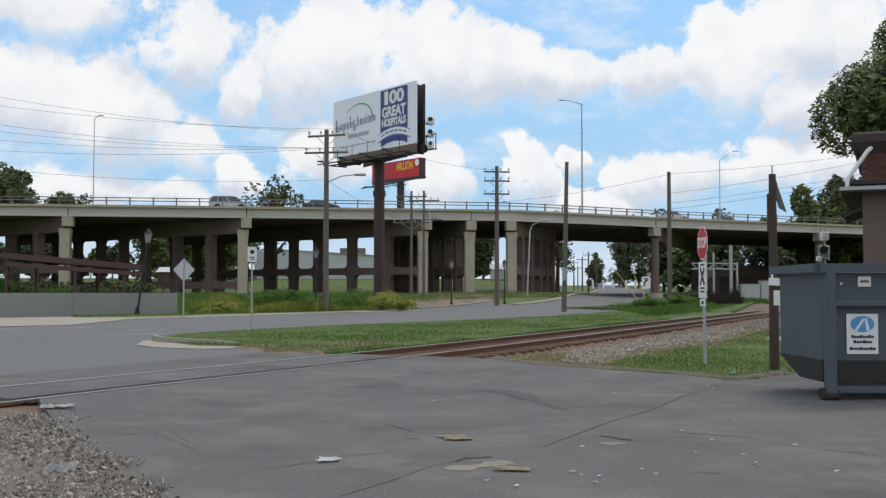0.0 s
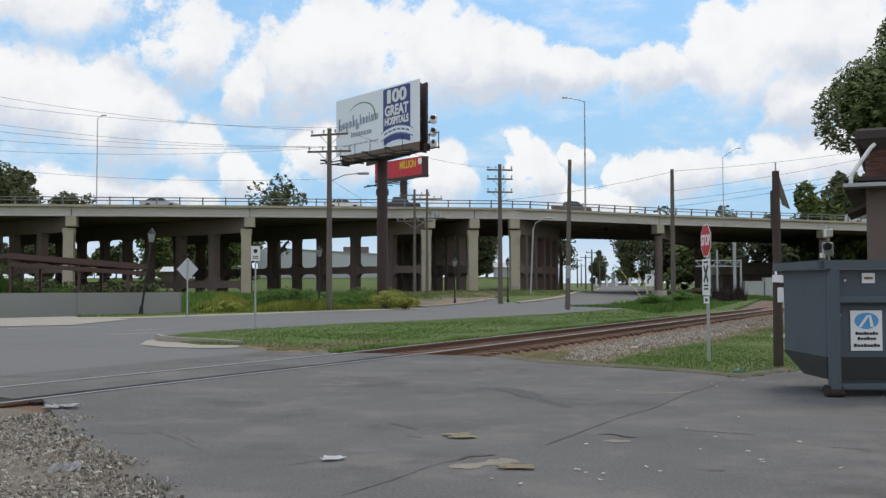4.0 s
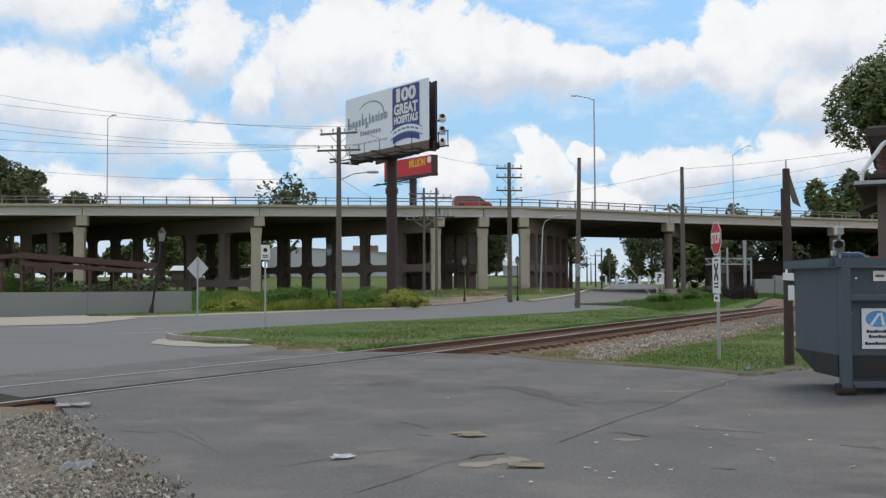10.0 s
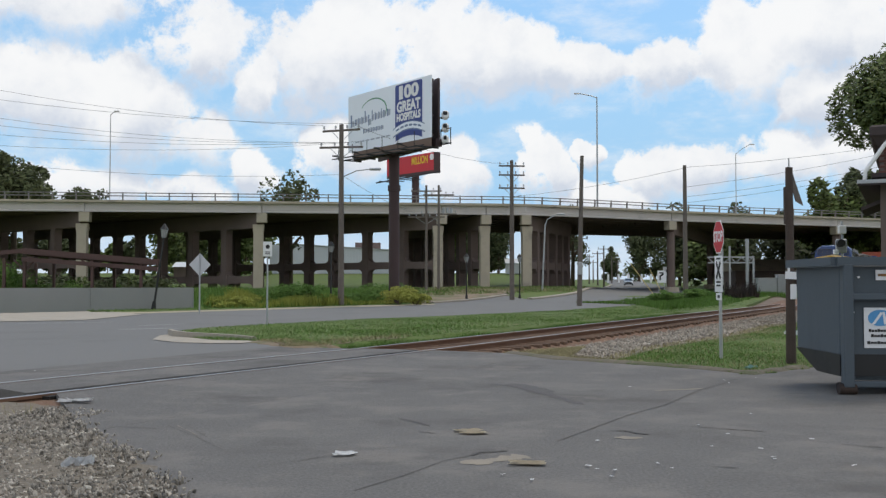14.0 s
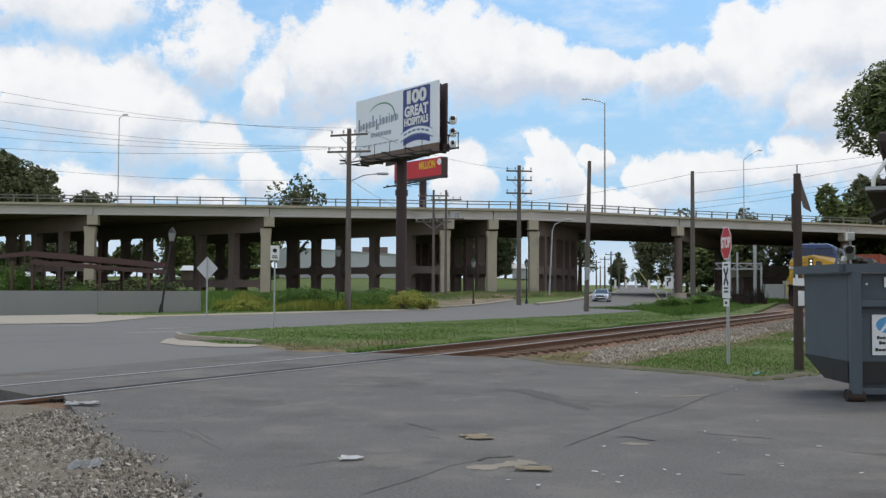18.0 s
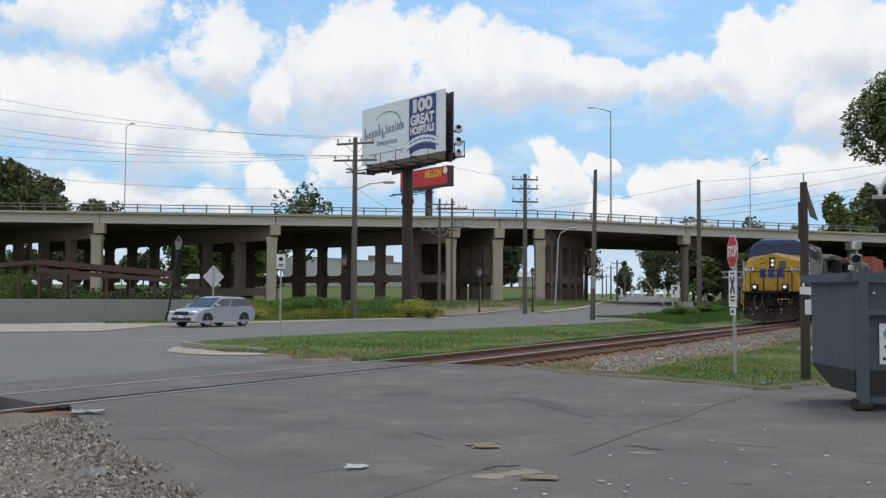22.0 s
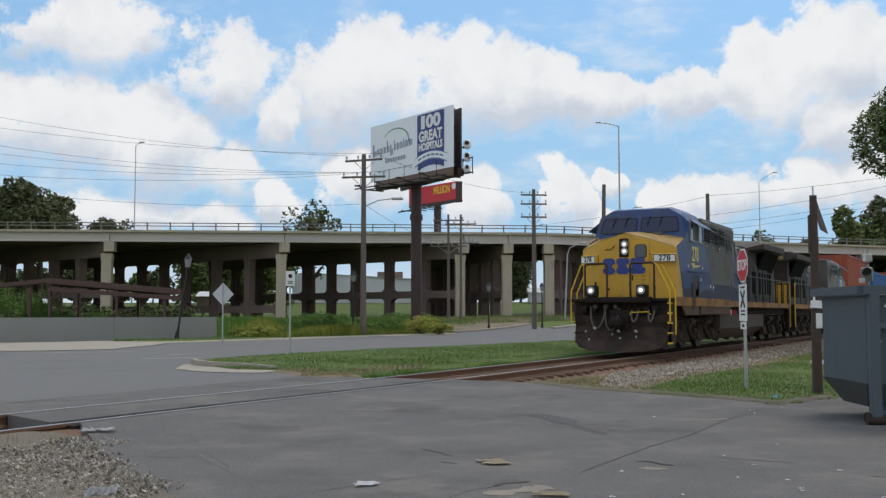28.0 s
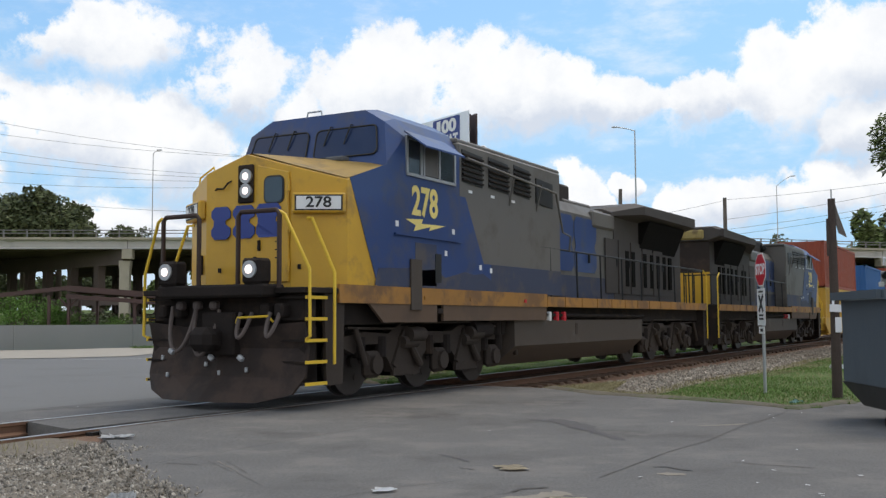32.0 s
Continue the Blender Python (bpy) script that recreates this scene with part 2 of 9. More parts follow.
PRINTGREEN = material("green_print", (0.13, 0.33, 0.22), 0.5, vary=0.05, bump=0)
WHITE = material("white_paint", (0.8, 0.8, 0.8), 0.5, vary=0.06, scale=3, grain=0.04, bump=0.03)
RED = material("sign_red", (0.55, 0.02, 0.035), 0.45, vary=0.06, bump=0.02)
BLACK = material("black_paint", (0.02, 0.02, 0.02), 0.5, vary=0.2, bump=0.02)
YELLOW = material("safety_yellow", (0.75, 0.5, 0.04), 0.55, vary=0.12, scale=4, bump=0.04)
SKIPBLUE = material("skip_paint", (0.078, 0.098, 0.115), 0.55, vary=0.15, scale=1.2, grain=0.08, bump=0.12, bump_scale=6, stain=(0.07, 0.085, 0.095), stain_amount=0.5, stain_scale=1.6, metal=0.0)
GLASS = material("dark_glass", (0.03, 0.04, 0.05), 0.08, vary=0.1, bump=0, spec=0.8)
RUBBER = material("rubber", (0.025, 0.025, 0.025), 0.85, vary=0.2, bump=0.1)
TRUNK = material("bark", (0.12, 0.09, 0.065), 0.95, vary=0.3, scale=3, grain=0.3, grain_scale=20, bump=0.8)
LEAF = material("leaf", (0.105, 0.138, 0.042), 0.7, spec=0.2, vary=0.3, scale=0.6, grain=0.1, bump=0, island=-0.45)
LEAFDARK = material("dark_leaf", (0.070, 0.085, 0.036), 0.7, spec=0.2, vary=0.3, scale=0.4, grain=0.1, bump=0, island=-0.45)
GRASS = material("grass_blade", (0.104, 0.186, 0.040), 0.75, spec=0.15, vary=0.4, scale=0.5, grain=0.1, bump=0, island=-0.25)
WEED = material("weed_leaf", (0.27, 0.285, 0.06), 0.75, spec=0.15, vary=0.4, scale=0.4, grain=0.1, bump=0, island=-0.35)
DRY = material("dry_grass", (0.26, 0.23, 0.12), 0.8, vary=0.4, scale=0.5, grain=0.1, bump=0, island=-0.3)


# ---- mesh helpers ----
def mesh_of(bm, mat, smooth=False):
    me = bpy.data.meshes.new("mesh")
    bmesh.ops.recalc_face_normals(bm, faces=bm.faces)
    bm.to_mesh(me)
    bm.free()
    for m in (mat if isinstance(mat, (list, tuple)) else [mat]):
        me.materials.append(m)
    if smooth:
        for f in me.polygons:
            f.use_smooth = True
        me.set_sharp_from_angle(angle=radians(40))
    return me


def part(name, bm, mat, parent=None, label="", smooth=False):
    """Links a bmesh as one mesh object, under a thing or a part where one is given."""
    ob = new(name, mesh_of(bm, mat, smooth))
    if parent is not None:
        ob.parent = parent
    if label:
        ob["label"] = label
    return ob


def thing(name, label, category, at=(0, 0, 0), rz=0.0, group="", kind=""):
    ob = new(name)
    ob.empty_display_size = 0.2
    ob.matrix_basis = pose(*at, 0, 0, rz)
    return tagged(ob, label, category, group, kind)


def B():
    return bmesh.new()


def box(bm, c, s, rot=None, bevel=0.0, mi=0):
    """A box of size s round c, turned by rot (a matrix)."""
    m = Matrix.Translation(c) @ (rot.to_4x4() if rot else Matrix.Identity(4)) @ Matrix.Diagonal((*s, 1))
    r = bmesh.ops.create_cube(bm, size=1.0, matrix=m)
    fs = {f for v in r["verts"] for f in v.link_faces}
    for f in fs:
        f.material_index = mi
    if bevel:
        es = list({e for v in r["verts"] for e in v.link_edges})
        bmesh.ops.bevel(bm, geom=es, offset=bevel, segments=1, affect="EDGES", clamp_overlap=True)
    return bm


def rod(bm, a, b, r, r2=None, n=8, mi=0):
    """A round bar from a to b."""
    a, b = Vector(a), Vector(b)
    d = b - a
    m = Matrix.Translation((a + b) / 2) @ d.to_track_quat("Z", "Y").to_matrix().to_4x4()
    r_ = bmesh.ops.create_cone(bm, cap_ends=True, segments=n, radius1=r, radius2=r if r2 is None else r2, depth=d.length, matrix=m)
    for f in {f for v in r_["verts"] for f in v.link_faces}:
        f.material_index = mi
    return bm


def bar(bm, a, b, w, h, mi=0):
    """A square bar from a to b, w wide and h high."""
    a, b = Vector(a), Vector(b)
    d = b - a
    z = Vector((0, 0, 1)) if abs(d.normalized().z) < 0.95 else Vector((0, 1, 0))
    x = d.normalized()
    y = z.cross(x).normalized()
    z = x.cross(y)
    m = Matrix((x, y, z)).transposed()
    return box(bm, (a + b) / 2, (d.length, w, h), m, mi=mi)


def pipe(bm, pts, r, n=6, mi=0):
    """One round tube through the points."""
    pts = [Vector(p) for p in pts]
    rings = []
    side = None
    for i, p in enumerate(pts):
        d = (pts[min(i + 1, len(pts) - 1)] - pts[max(i - 1, 0)]).normalized()
        side = d.orthogonal().normalized() if side is None else (side - d * side.dot(d)).normalized()
        up = d.cross(side)
        rings.append([p + (side * math.cos(q) + up * math.sin(q)) * r for q in (2 * math.pi * k / n for k in range(n))])
    return loft(bm, rings, mi=mi)


def slab(bm, pts, d, mi=0):
    """A polygon of 3D points, pushed out by the vector d."""
    d = Vector(d)
    lo = [bm.verts.new(Vector(p)) for p in pts]
    hi = [bm.verts.new(Vector(p) + d) for p in pts]
    fs = [bm.faces.new(lo[::-1]), bm.faces.new(hi)]
    n = len(pts)
    for i in range(n):
        fs.append(bm.faces.new((lo[i], lo[(i + 1) % n], hi[(i + 1) % n], hi[i])))
    for f in fs:
        f.material_index = mi
    return bm


def loft(bm, rings, closed=True, caps=True, mi=0):
    vs = [[bm.verts.new(p) for p in r] for r in rings]
    n = len(vs[0])
    for a, b in zip(vs[:-1], vs[1:]):
        for i in range(n if closed else n - 1):
            f = bm.faces.new((a[i], a[(i + 1) % n], b[(i + 1) % n], b[i]))
            f.material_index = mi
    if caps:
        bm.faces.new(vs[0][::-1]).material_index = mi
        bm.faces.new(vs[-1]).material_index = mi
    return bm


def letters(name, text, size, mat, parent, m, depth=0.004, label="", squeeze=1.0, bold=0.0, fit=None):
    """Raised lettering in the built-in font, centred, in the xy plane of m."""
    cu = bpy.data.curves.new("text", "FONT")
    cu.body, cu.size, cu.extrude, cu.align_x, cu.align_y, cu.offset = text, size, depth, "CENTER", "CENTER", bold
    tmp = new("text", cu)
    me = bpy.data.meshes.new_from_object(tmp.evaluated_get(bpy.context.evaluated_depsgraph_get()))
    bpy.data.objects.remove(tmp)
    if fit:                                  # width and height of the whole word
        xs, ys = [v.co.x for v in me.vertices], [v.co.y for v in me.vertices]
        kx, ky = fit[0] / (max(xs) - min(xs)), fit[1] / (max(ys) - min(ys))
        me.transform(Matrix.Diagonal((kx, ky, 1, 1)) @ Matrix.Translation((-(max(xs) + min(xs)) / 2, -(max(ys) + min(ys)) / 2, 0)))
    me.transform(m @ Matrix.Diagonal((squeeze, 1, 1, 1)))
    me.materials.clear()
    me.materials.append(mat)
    ob = new(name, me)
    ob.parent = parent
    if label:
        ob["label"] = label
    return ob

# ---- the plan: track line, ground heights ----
DIR = Vector((0.44445, 0.89580, 0))         # along the track, away from the camera
NEAR = Vector((0.89580, -0.44445, 0))       # across it, towards the car park
DIST = 9.95                                 # camera to track centre
TRACK_TURN = math.degrees(math.atan2(DIR.y, DIR.x))


def on_track(s, v=0.0, z=0.0):
    """A place s metres along the track, v metres to its near side."""
    return DIR * s + NEAR * (v - DIST) + Vector((0, 0, z))


def rail_z(s):
    """Height of the rail heads: a slight hump on the crossing."""
    return 0.048 - 0.04 * smooth(7.5, 17.5, s)


def smooth(a, b, x):
    k = min(1.0, max(0.0, (x - a) / (b - a)))
    return k * k * (3 - 2 * k)


def ground_z(x, y):
    far = -(x * NEAR.x + y * NEAR.y) - DIST
    z = -0.10 * smooth(2.0, 10.0, far)
    z += 0.012 * min(300.0, max(0.0, y - 105.0))
    z += 2.6 * smooth(152, 205, y) * (1 - smooth(0.06, 0.11, x / max(y, 1.0)))
    z += 0.85 * smooth(72, 112, y) * (1 - smooth(-2, 12, x - (y - 95) * 0.45)) * (1 - smooth(118, 170, y))
    z += 0.5 * smooth(62, 80, y) * smooth(12, 18, x) * (1 - smooth(95, 110, y)) * (1 - smooth(24, 30, x))
    return z


def sheet_z(x, y):
    """The bare ground sheet, which dips under the track bed and the paving."""
    far = -(x * NEAR.x + y * NEAR.y) - DIST
    dip = 0.45 * (1 - smooth(6.0, 10.0, abs(far))) + 0.25 * (1 - smooth(8.0, 20.0, math.hypot(x - 2, y - 4)))
    return ground_z(x, y) - 0.05 - dip


def drape(name, poly, dz, mat, step=0.0, parent=None, thick=0.0, kind="structure"):
    """A flat outline laid over the ground, dz above it."""
    bm = B()
    vs = [bm.verts.new((x, y, 0)) for x, y in poly]
    bm.faces.new(vs)
    if step:
        for axis in (0, 1):
            lo, hi = min(p[axis] for p in poly), max(p[axis] for p in poly)
            v = math.ceil(lo / step) * step
            while v < hi:
                co, no = [0, 0, 0], [0, 0, 0]
                co[axis], no[axis] = v, 1
                bmesh.ops.bisect_plane(bm, geom=bm.verts[:] + bm.edges[:] + bm.faces[:], plane_co=co, plane_no=no)
                v += step
    bmesh.ops.triangulate(bm, faces=bm.faces)
    for v in bm.verts:
        v.co.z = ground_z(v.co.x, v.co.y) + dz
    for f in bm.faces:
        f.normal_update()
        if f.normal.z < 0:
            f.normal_flip()
    if thick:
        r = bmesh.ops.extrude_face_region(bm, geom=bm.faces[:])
        for v in [g for g in r["geom"] if isinstance(g, bmesh.types.BMVert)]:
            v.co.z += thick
    ob = part(name, bm, mat, parent)
    if parent is None:
        tagged(ob, kind=kind)
    return ob


def ground_sheet():
    xs = sorted({*np.arange(-60, 61, 4).tolist(), *np.arange(-160, 161, 20).tolist(), *np.arange(-3000, 3001, 300).tolist()})
    ys = sorted({*np.arange(-20, 161, 4).tolist(), *np.arange(-160, 460, 20).tolist(), *np.arange(-3000, 3001, 300).tolist()})
    bm = B()
    grid = [[bm.verts.new((x, y, sheet_z(x, y))) for x in xs] for y in ys]
    for a, b in zip(grid[:-1], grid[1:]):
        for i in range(len(xs) - 1):
            bm.faces.new((a[i], a[i + 1], b[i + 1], b[i]))
    return tagged(part("ground", bm, SOIL), "grassy ground with bare patches", "ground", kind="structure")


ground_sheet()
def ragged(line, amp, seed, n=7):
    """A broken edge along a line."""
    r = random.Random(seed)
    out = []
    for a, b in zip(line[:-1], line[1:]):
        for k in range(n):
            q = k / n
            out.append((a[0] + (b[0] - a[0]) * q + r.gauss(0, amp) * (k > 0), a[1] + (b[1] - a[1]) * q + r.gauss(0, amp) * (k > 0)))
    return out + [line[-1]]


# street, from the crossing to under the bridge
STREET = [(-70, 12), tuple(on_track(-25, -2.3).xy), tuple(on_track(16.9, -2.3).xy), (-3.11, 20.31), (-4.72, 23.18), (-5.70, 22.46), (-7.57, 24.89), (-7.97, 27.28), (-7.50, 27.64), (-7.15, 32.37), (-2.34, 37.10), (5.77, 54.93), (11, 66), (18, 84), (26, 108), (31.5, 140), (43, 215), (54.5, 300), (74, 430), (61, 430), (44, 300), (33, 215), (19.5, 140), (13.5, 112), (6.5, 90), (4.76, 96.89), (-4.39, 69.65), (-11.28, 56.89), (-18.61, 52.19), (-24, 45.5), (-80, 32)]
tagged(drape("road", STREET, 0.0, ROAD, 5.0), "grey asphalt street with worn markings", "road")
tagged(drape("car_park", [tuple(on_track(7.3, 2.5).xy), tuple(on_track(17.2, 2.5).xy), *ragged([(0.84, 19.04), (1.71, 17.32), (2.88, 16.24), (3.73, 15.28), (4.19, 14.51), (5.43, 15.72)], 0.05, 1), (9, 16.5), (40, 16), (40, -40), (-40, -40), tuple(on_track(-30, 2.95).xy), tuple(on_track(5.9, 2.75).xy), *ragged([tuple(on_track(6.3, 2.6).xy), tuple(on_track(6.6, 2.0).xy), tuple(on_track(7.3, 2.4).xy)], 0.03, 2, 4)], 0.0, ASPHALT, 0.0), "patched dark asphalt car park", "pavement")
# crossing panels level with the rail heads
def strip_along(name, v0, v1, z0, z1, s0, s1, mat, label, category, group, f0=1.0, f1=1.0, skew=0.0):
    """A thick strip between the rails, following their height."""
    bm = B()
    n = 12
    rings = []
    for k in range(n + 1):
        q = s0 + (s1 - s0) * k / n
        h = rail_z(q)
        w = q + skew * (1 - k / n)
        rings.append([on_track(q, v0, -0.35), on_track(w, v1, -0.35), on_track(w, v1, z1 + h * f1), on_track(q, v0, z0 + h * f0)])
    loft(bm, rings)
    tagged(part(name, bm, mat), label, category, group, "structure")


# near-black strips that fill the grooves beside the rails
GROOVE = material("flangeway_fill", (0.022, 0.019, 0.017), 0.95, vary=0.3, scale=4, bump=0.4)
for v0, v1, z0, z1, s0, s1, f0, f1 in ((-2.6, -0.80, 0.001, -0.004, -25.0, 17.0, 0, 1), (-0.69, 0.54, -0.004, 0.002, 8.4, 17.2, 1, 1), (0.90, 3.2, 0.006, 0.001, 8.1, 17.2, 1, 0)):
    strip_along("crossing_panel", v0, v1, z0, z1, s0, s1, ASPHALT, "asphalt panel of the level crossing", "crossing", "panels of the level crossing", f0, f1, -1.75 if v1 > 3 else -0.4 if v1 > 0 else 0.0)
for v0, v1, s0 in ((0.54, 0.717, 8.0), (0.793, 0.90, 8.0), (-0.793, -0.80, 6.3), (-0.717, -0.69, 8.4)):
    strip_along("flangeway", min(v0, v1), max(v0, v1), -0.022, -0.022, s0, 17.1, GROOVE, "dark filled groove beside the rail", "groove", "grooves of the level crossing")
# kerbed island nose and grass sheets
ISLAND = [(-4.65, 23.18), (-5.80, 23.88), (-7.44, 26.66), (-7.78, 27.64), (-8.13, 29.44), (-8.12, 31.48), (-6.54, 34.59), (-3.84, 39.71), (-0.31, 44.31), (5.63, 53.63), (11.2, 65.5), (18.3, 83.5), (26.3, 107), (36, 105), tuple(on_track(62, -1.75).xy), tuple(on_track(40, -1.75).xy), tuple(on_track(26, -1.7).xy), tuple(on_track(18.5, -1.7).xy), (-3.22, 20.31)]
tagged(drape("grass_island", ISLAND, -0.27, SOIL, 2.5, thick=0.29), "mown grass island beside the track", "grass")
VERGE = [*ragged([(2.31, 16.70), (2.86, 16.12), (3.71, 15.17), (4.17, 14.42), (5.39, 15.62), (9, 16.6)], 0.07, 21, 8), (30, 16.2), (60, 60), tuple(on_track(66, 6.5).xy), (10.47, 32.56), (7.42, 26.01), (5.54, 22.75), (4.08, 20.22), (3.01, 17.75), (2.56, 16.73)]
tagged(drape("grass_verge", VERGE, -0.27, SOIL, 2.5, thick=0.28), "rough grass verge by the track", "grass")
tagged(drape("dirt_path", [(-2.83, 69.60), (4.96, 100.89), (13.67, 141.29), (5.63, 114.48), (-0.85, 122.23), (-3.60, 95.19)], 0.05, DIRT, 4.0), "bare sandy patch by the road", "dirt")
def kerb_line(pts, w):
    """A low kerb of width w along a line."""
    off = []
    for i, p in enumerate(pts):
        q, r = pts[max(0, i - 1)], pts[min(len(pts) - 1, i + 1)]
        l = math.dist(q, r)
        off.append((p[0] - (r[1] - q[1]) / l * w, p[1] + (r[0] - q[0]) / l * w))
    tagged(drape("far_kerb", list(pts) + off[::-1], 0.02, KERBSTONE, 6.0, thick=0.12), "pale concrete kerb along the far road", "kerb", "kerbs of the far road")


kerb_line([(-1.75, 74.2), (1.4, 84.5), (4.9, 97.0)], 0.32)
kerb_line([(6.7, 90.6), (13.5, 112), (19.5, 140), (33, 215)], 0.5)
tagged(drape("concrete_apron", [(-40, 30), (-16.44, 37.45), (-14.44, 38.85), (-14.49, 46.05), (-18.57, 52.31), (-21.39, 48.70), (-45, 36)], 0.02, KERBSTONE, 0.0), "pale concrete apron", "pavement")


# worn edge of the street: sandy strip, then grass up to the fence
NEARLINE = [(-17.16, 46.86), (-14.91, 48.14), (-13.40, 50.65), (-11.02, 54.40), (-9.08, 57.61), (-6.90, 61.23), (-3.73, 65.99), (-1.60, 70.00)]
FARLINE = [(-18.39, 50.24), (-15.68, 50.64), (-14.14, 53.42), (-11.67, 57.60), (-9.65, 61.22), (-7.36, 65.32), (-3.94, 69.75), (-1.67, 73.14)]
BACKLINE = [(-23.44, 61.18), (-19.04, 61.48), (-17.37, 65.62), (-13.79, 68.03), (-11.19, 71.00), (-8.36, 74.25), (-4.37, 77.49), (-1.80, 79.05)]
SAND = material("sandy_edge", (0.36, 0.31, 0.225), 0.95, vary=0.3, scale=1.0, grain=0.3, grain_scale=12, bump=0.3, stain=(0.2, 0.2, 0.09), stain_amount=0.8, stain_scale=0.5, stain_lo=0.5)
tagged(drape("road_edge", ragged(NEARLINE, 0.09, 4, 5) + ragged(FARLINE[::-1], 0.12, 5, 5), 0.012, SAND, 3.0), "sandy worn edge of the street", "road edge")
tagged(drape("grass_strip", FARLINE + BACKLINE[::-1], 0.02, SOIL, 3.0), "strip of grass between street and fence", "grass")


def kerb_nose():
    """Rounded kerb round the tip of the island, with its gutter pan."""
    k = thing("kerb", "worn concrete kerb round the tip of the grass island", "kerb", kind="structure")
    line = [(-4.81, 23.66), (-5.38, 24.41), (-6.19, 25.20), (-6.90, 25.76), (-7.51, 26.65), (-7.91, 27.62)]
    for a, b in zip(line[:-1], line[1:]):
        a, b = Vector((*a, 0)), Vector((*b, 0))
        t = (b - a).normalized()
        c = Vector((-t.y, t.x, 0))
        bm = B()
        sec = [(-0.1, -0.2), (-0.08, 0.03), (-0.05, 0.06), (0.06, 0.06), (0.08, -0.2)]
        loft(bm, [[p + c * x + Vector((0, 0, z)) for x, z in sec] for p in (a, b)])
        part("kerb_stone", bm, KERBSTONE, k)
    pan = [(-4.60, 22.95), (-4.73, 22.05), (-5.52, 22.25), (-6.52, 23.13), (-7.49, 24.62), (-8.02, 26.96), (-7.96, 27.96), (-7.44, 26.66), (-6.12, 24.93)]
    drape("gutter_pan", pan, 0.012, KERBSTONE, 0.0, parent=k)


kerb_nose()
def ballast(name, s0, s1, near_v, near_z, mat, step=4.0):
    """A stretch of stone bed, lower than the rail heads."""
    rings = []
    n = max(1, int((s1 - s0) / step))
    for i in range(n + 1):
        q = s0 + (s1 - s0) * i / n
        sec = [(-4.6, -0.16), (-3.2, -0.10), (-2.2, -0.15), (-1.2, -0.17), (0, -0.18), (1.0, -0.17), (1.4, -0.24), (2.2, -0.21), (2.9, -0.13), (near_v, near_z)]
        rings.append([on_track(q, v, z + max(0.0, ground_z(*on_track(q, v).xy) - 0.0)) for v, z in sec])
    return tagged(part(name, loft(B(), rings, closed=False, caps=False), mat), "crushed stone track bed, grey with rusty patches", "ballast", kind="structure")


ballast("ballast_bed", 16.8, 44, 6.5, -0.05, GREYBALLAST)
ballast("ballast_bed", 44, 420, 3.8, -0.1, DARKBED)
ballast("ballast_bed", -80, 8.4, 3.3, -0.06, BALLAST)


def railway():
    """Two rails on timber ties."""
    for side in (-1, 1):
        bm = B()
        v = side * 0.755
        prof = [(-0.07, -0.17), (0.07, -0.17), (0.07, -0.15), (0.012, -0.12), (0.012, -0.05), (0.036, -0.035), (0.036, -0.004), (-0.036, -0.004), (-0.036, -0.035), (-0.012, -0.05), (-0.012, -0.12), (-0.07, -0.15)]
        steps = (-60, 7.5, 9.5, 11.5, 13.5, 15.5, 17.5, 60, 420)
        loft(bm, [[on_track(s, v + a, b + rail_z(s)) for a, b in prof] for s in steps])
        rail = tagged(part("rail", bm, RAIL), "rusty steel rail with a polished head", "rail", "rails of the track", "structure")
        bm = B()
        loft(bm, [[on_track(s, v + a, rail_z(s) + b) for a, b in ((-0.03, -0.003), (0.03, -0.003), (0.03, 0.003), (-0.03, 0.003))] for s in steps])
        part("rail_head", bm, RAILTOP, rail, "polished running surface")
        rail_plates.append(rail)
    ties = thing("ties", "weathered timber ties under the rails", "railway ties", kind="structure")
    tie = None
    rng = random.Random(7)
    for s0, n in ((17.4, 190), (7.2, 20)):
        for k in range(n):
            q = s0 + k * 0.54 * (1 if s0 > 10 else -1)
            m = pose(*on_track(q, rng.uniform(-0.05, 0.05), -0.185 - 0.05 * (q > 12)), 0, 0, TRACK_TURN + rng.uniform(-1.5, 1.5))
            if tie is None:
                bm = box(B(), (0, 0, 0), (0.23, 2.6, 0.26), bevel=0.015)
                tie = part("tie", bm, TIE, ties)
                tie.matrix_basis = m
            else:
                o = new("tie", tie.data)
                o.parent, o.matrix_basis = ties, m


rail_plates = []
railway()
RUSTBED = material("rusty_dirt", (0.16, 0.092, 0.058), 0.95, vary=0.3, scale=1.5, grain=0.4, grain_scale=30, bump=0.8, stain=(0.24, 0.18, 0.13), stain_amount=0.6, stain_scale=1.2, stain_lo=0.55)
bm = B()
loft(bm, [[on_track(s, v, z + max(0.0, ground_z(*on_track(s, v).xy))) for v, z in ((-1.5, -0.15), (-0.6, -0.125), (0.6, -0.125), (1.1, -0.135), (1.45, -0.225), (1.75, -0.223))] for s in [17.0 + 4 * k for k in range(60)]], closed=False, caps=False)
tagged(part("track_dirt", bm, RUSTBED), "rust-brown dirt packed between the rails", "dirt", kind="structure")


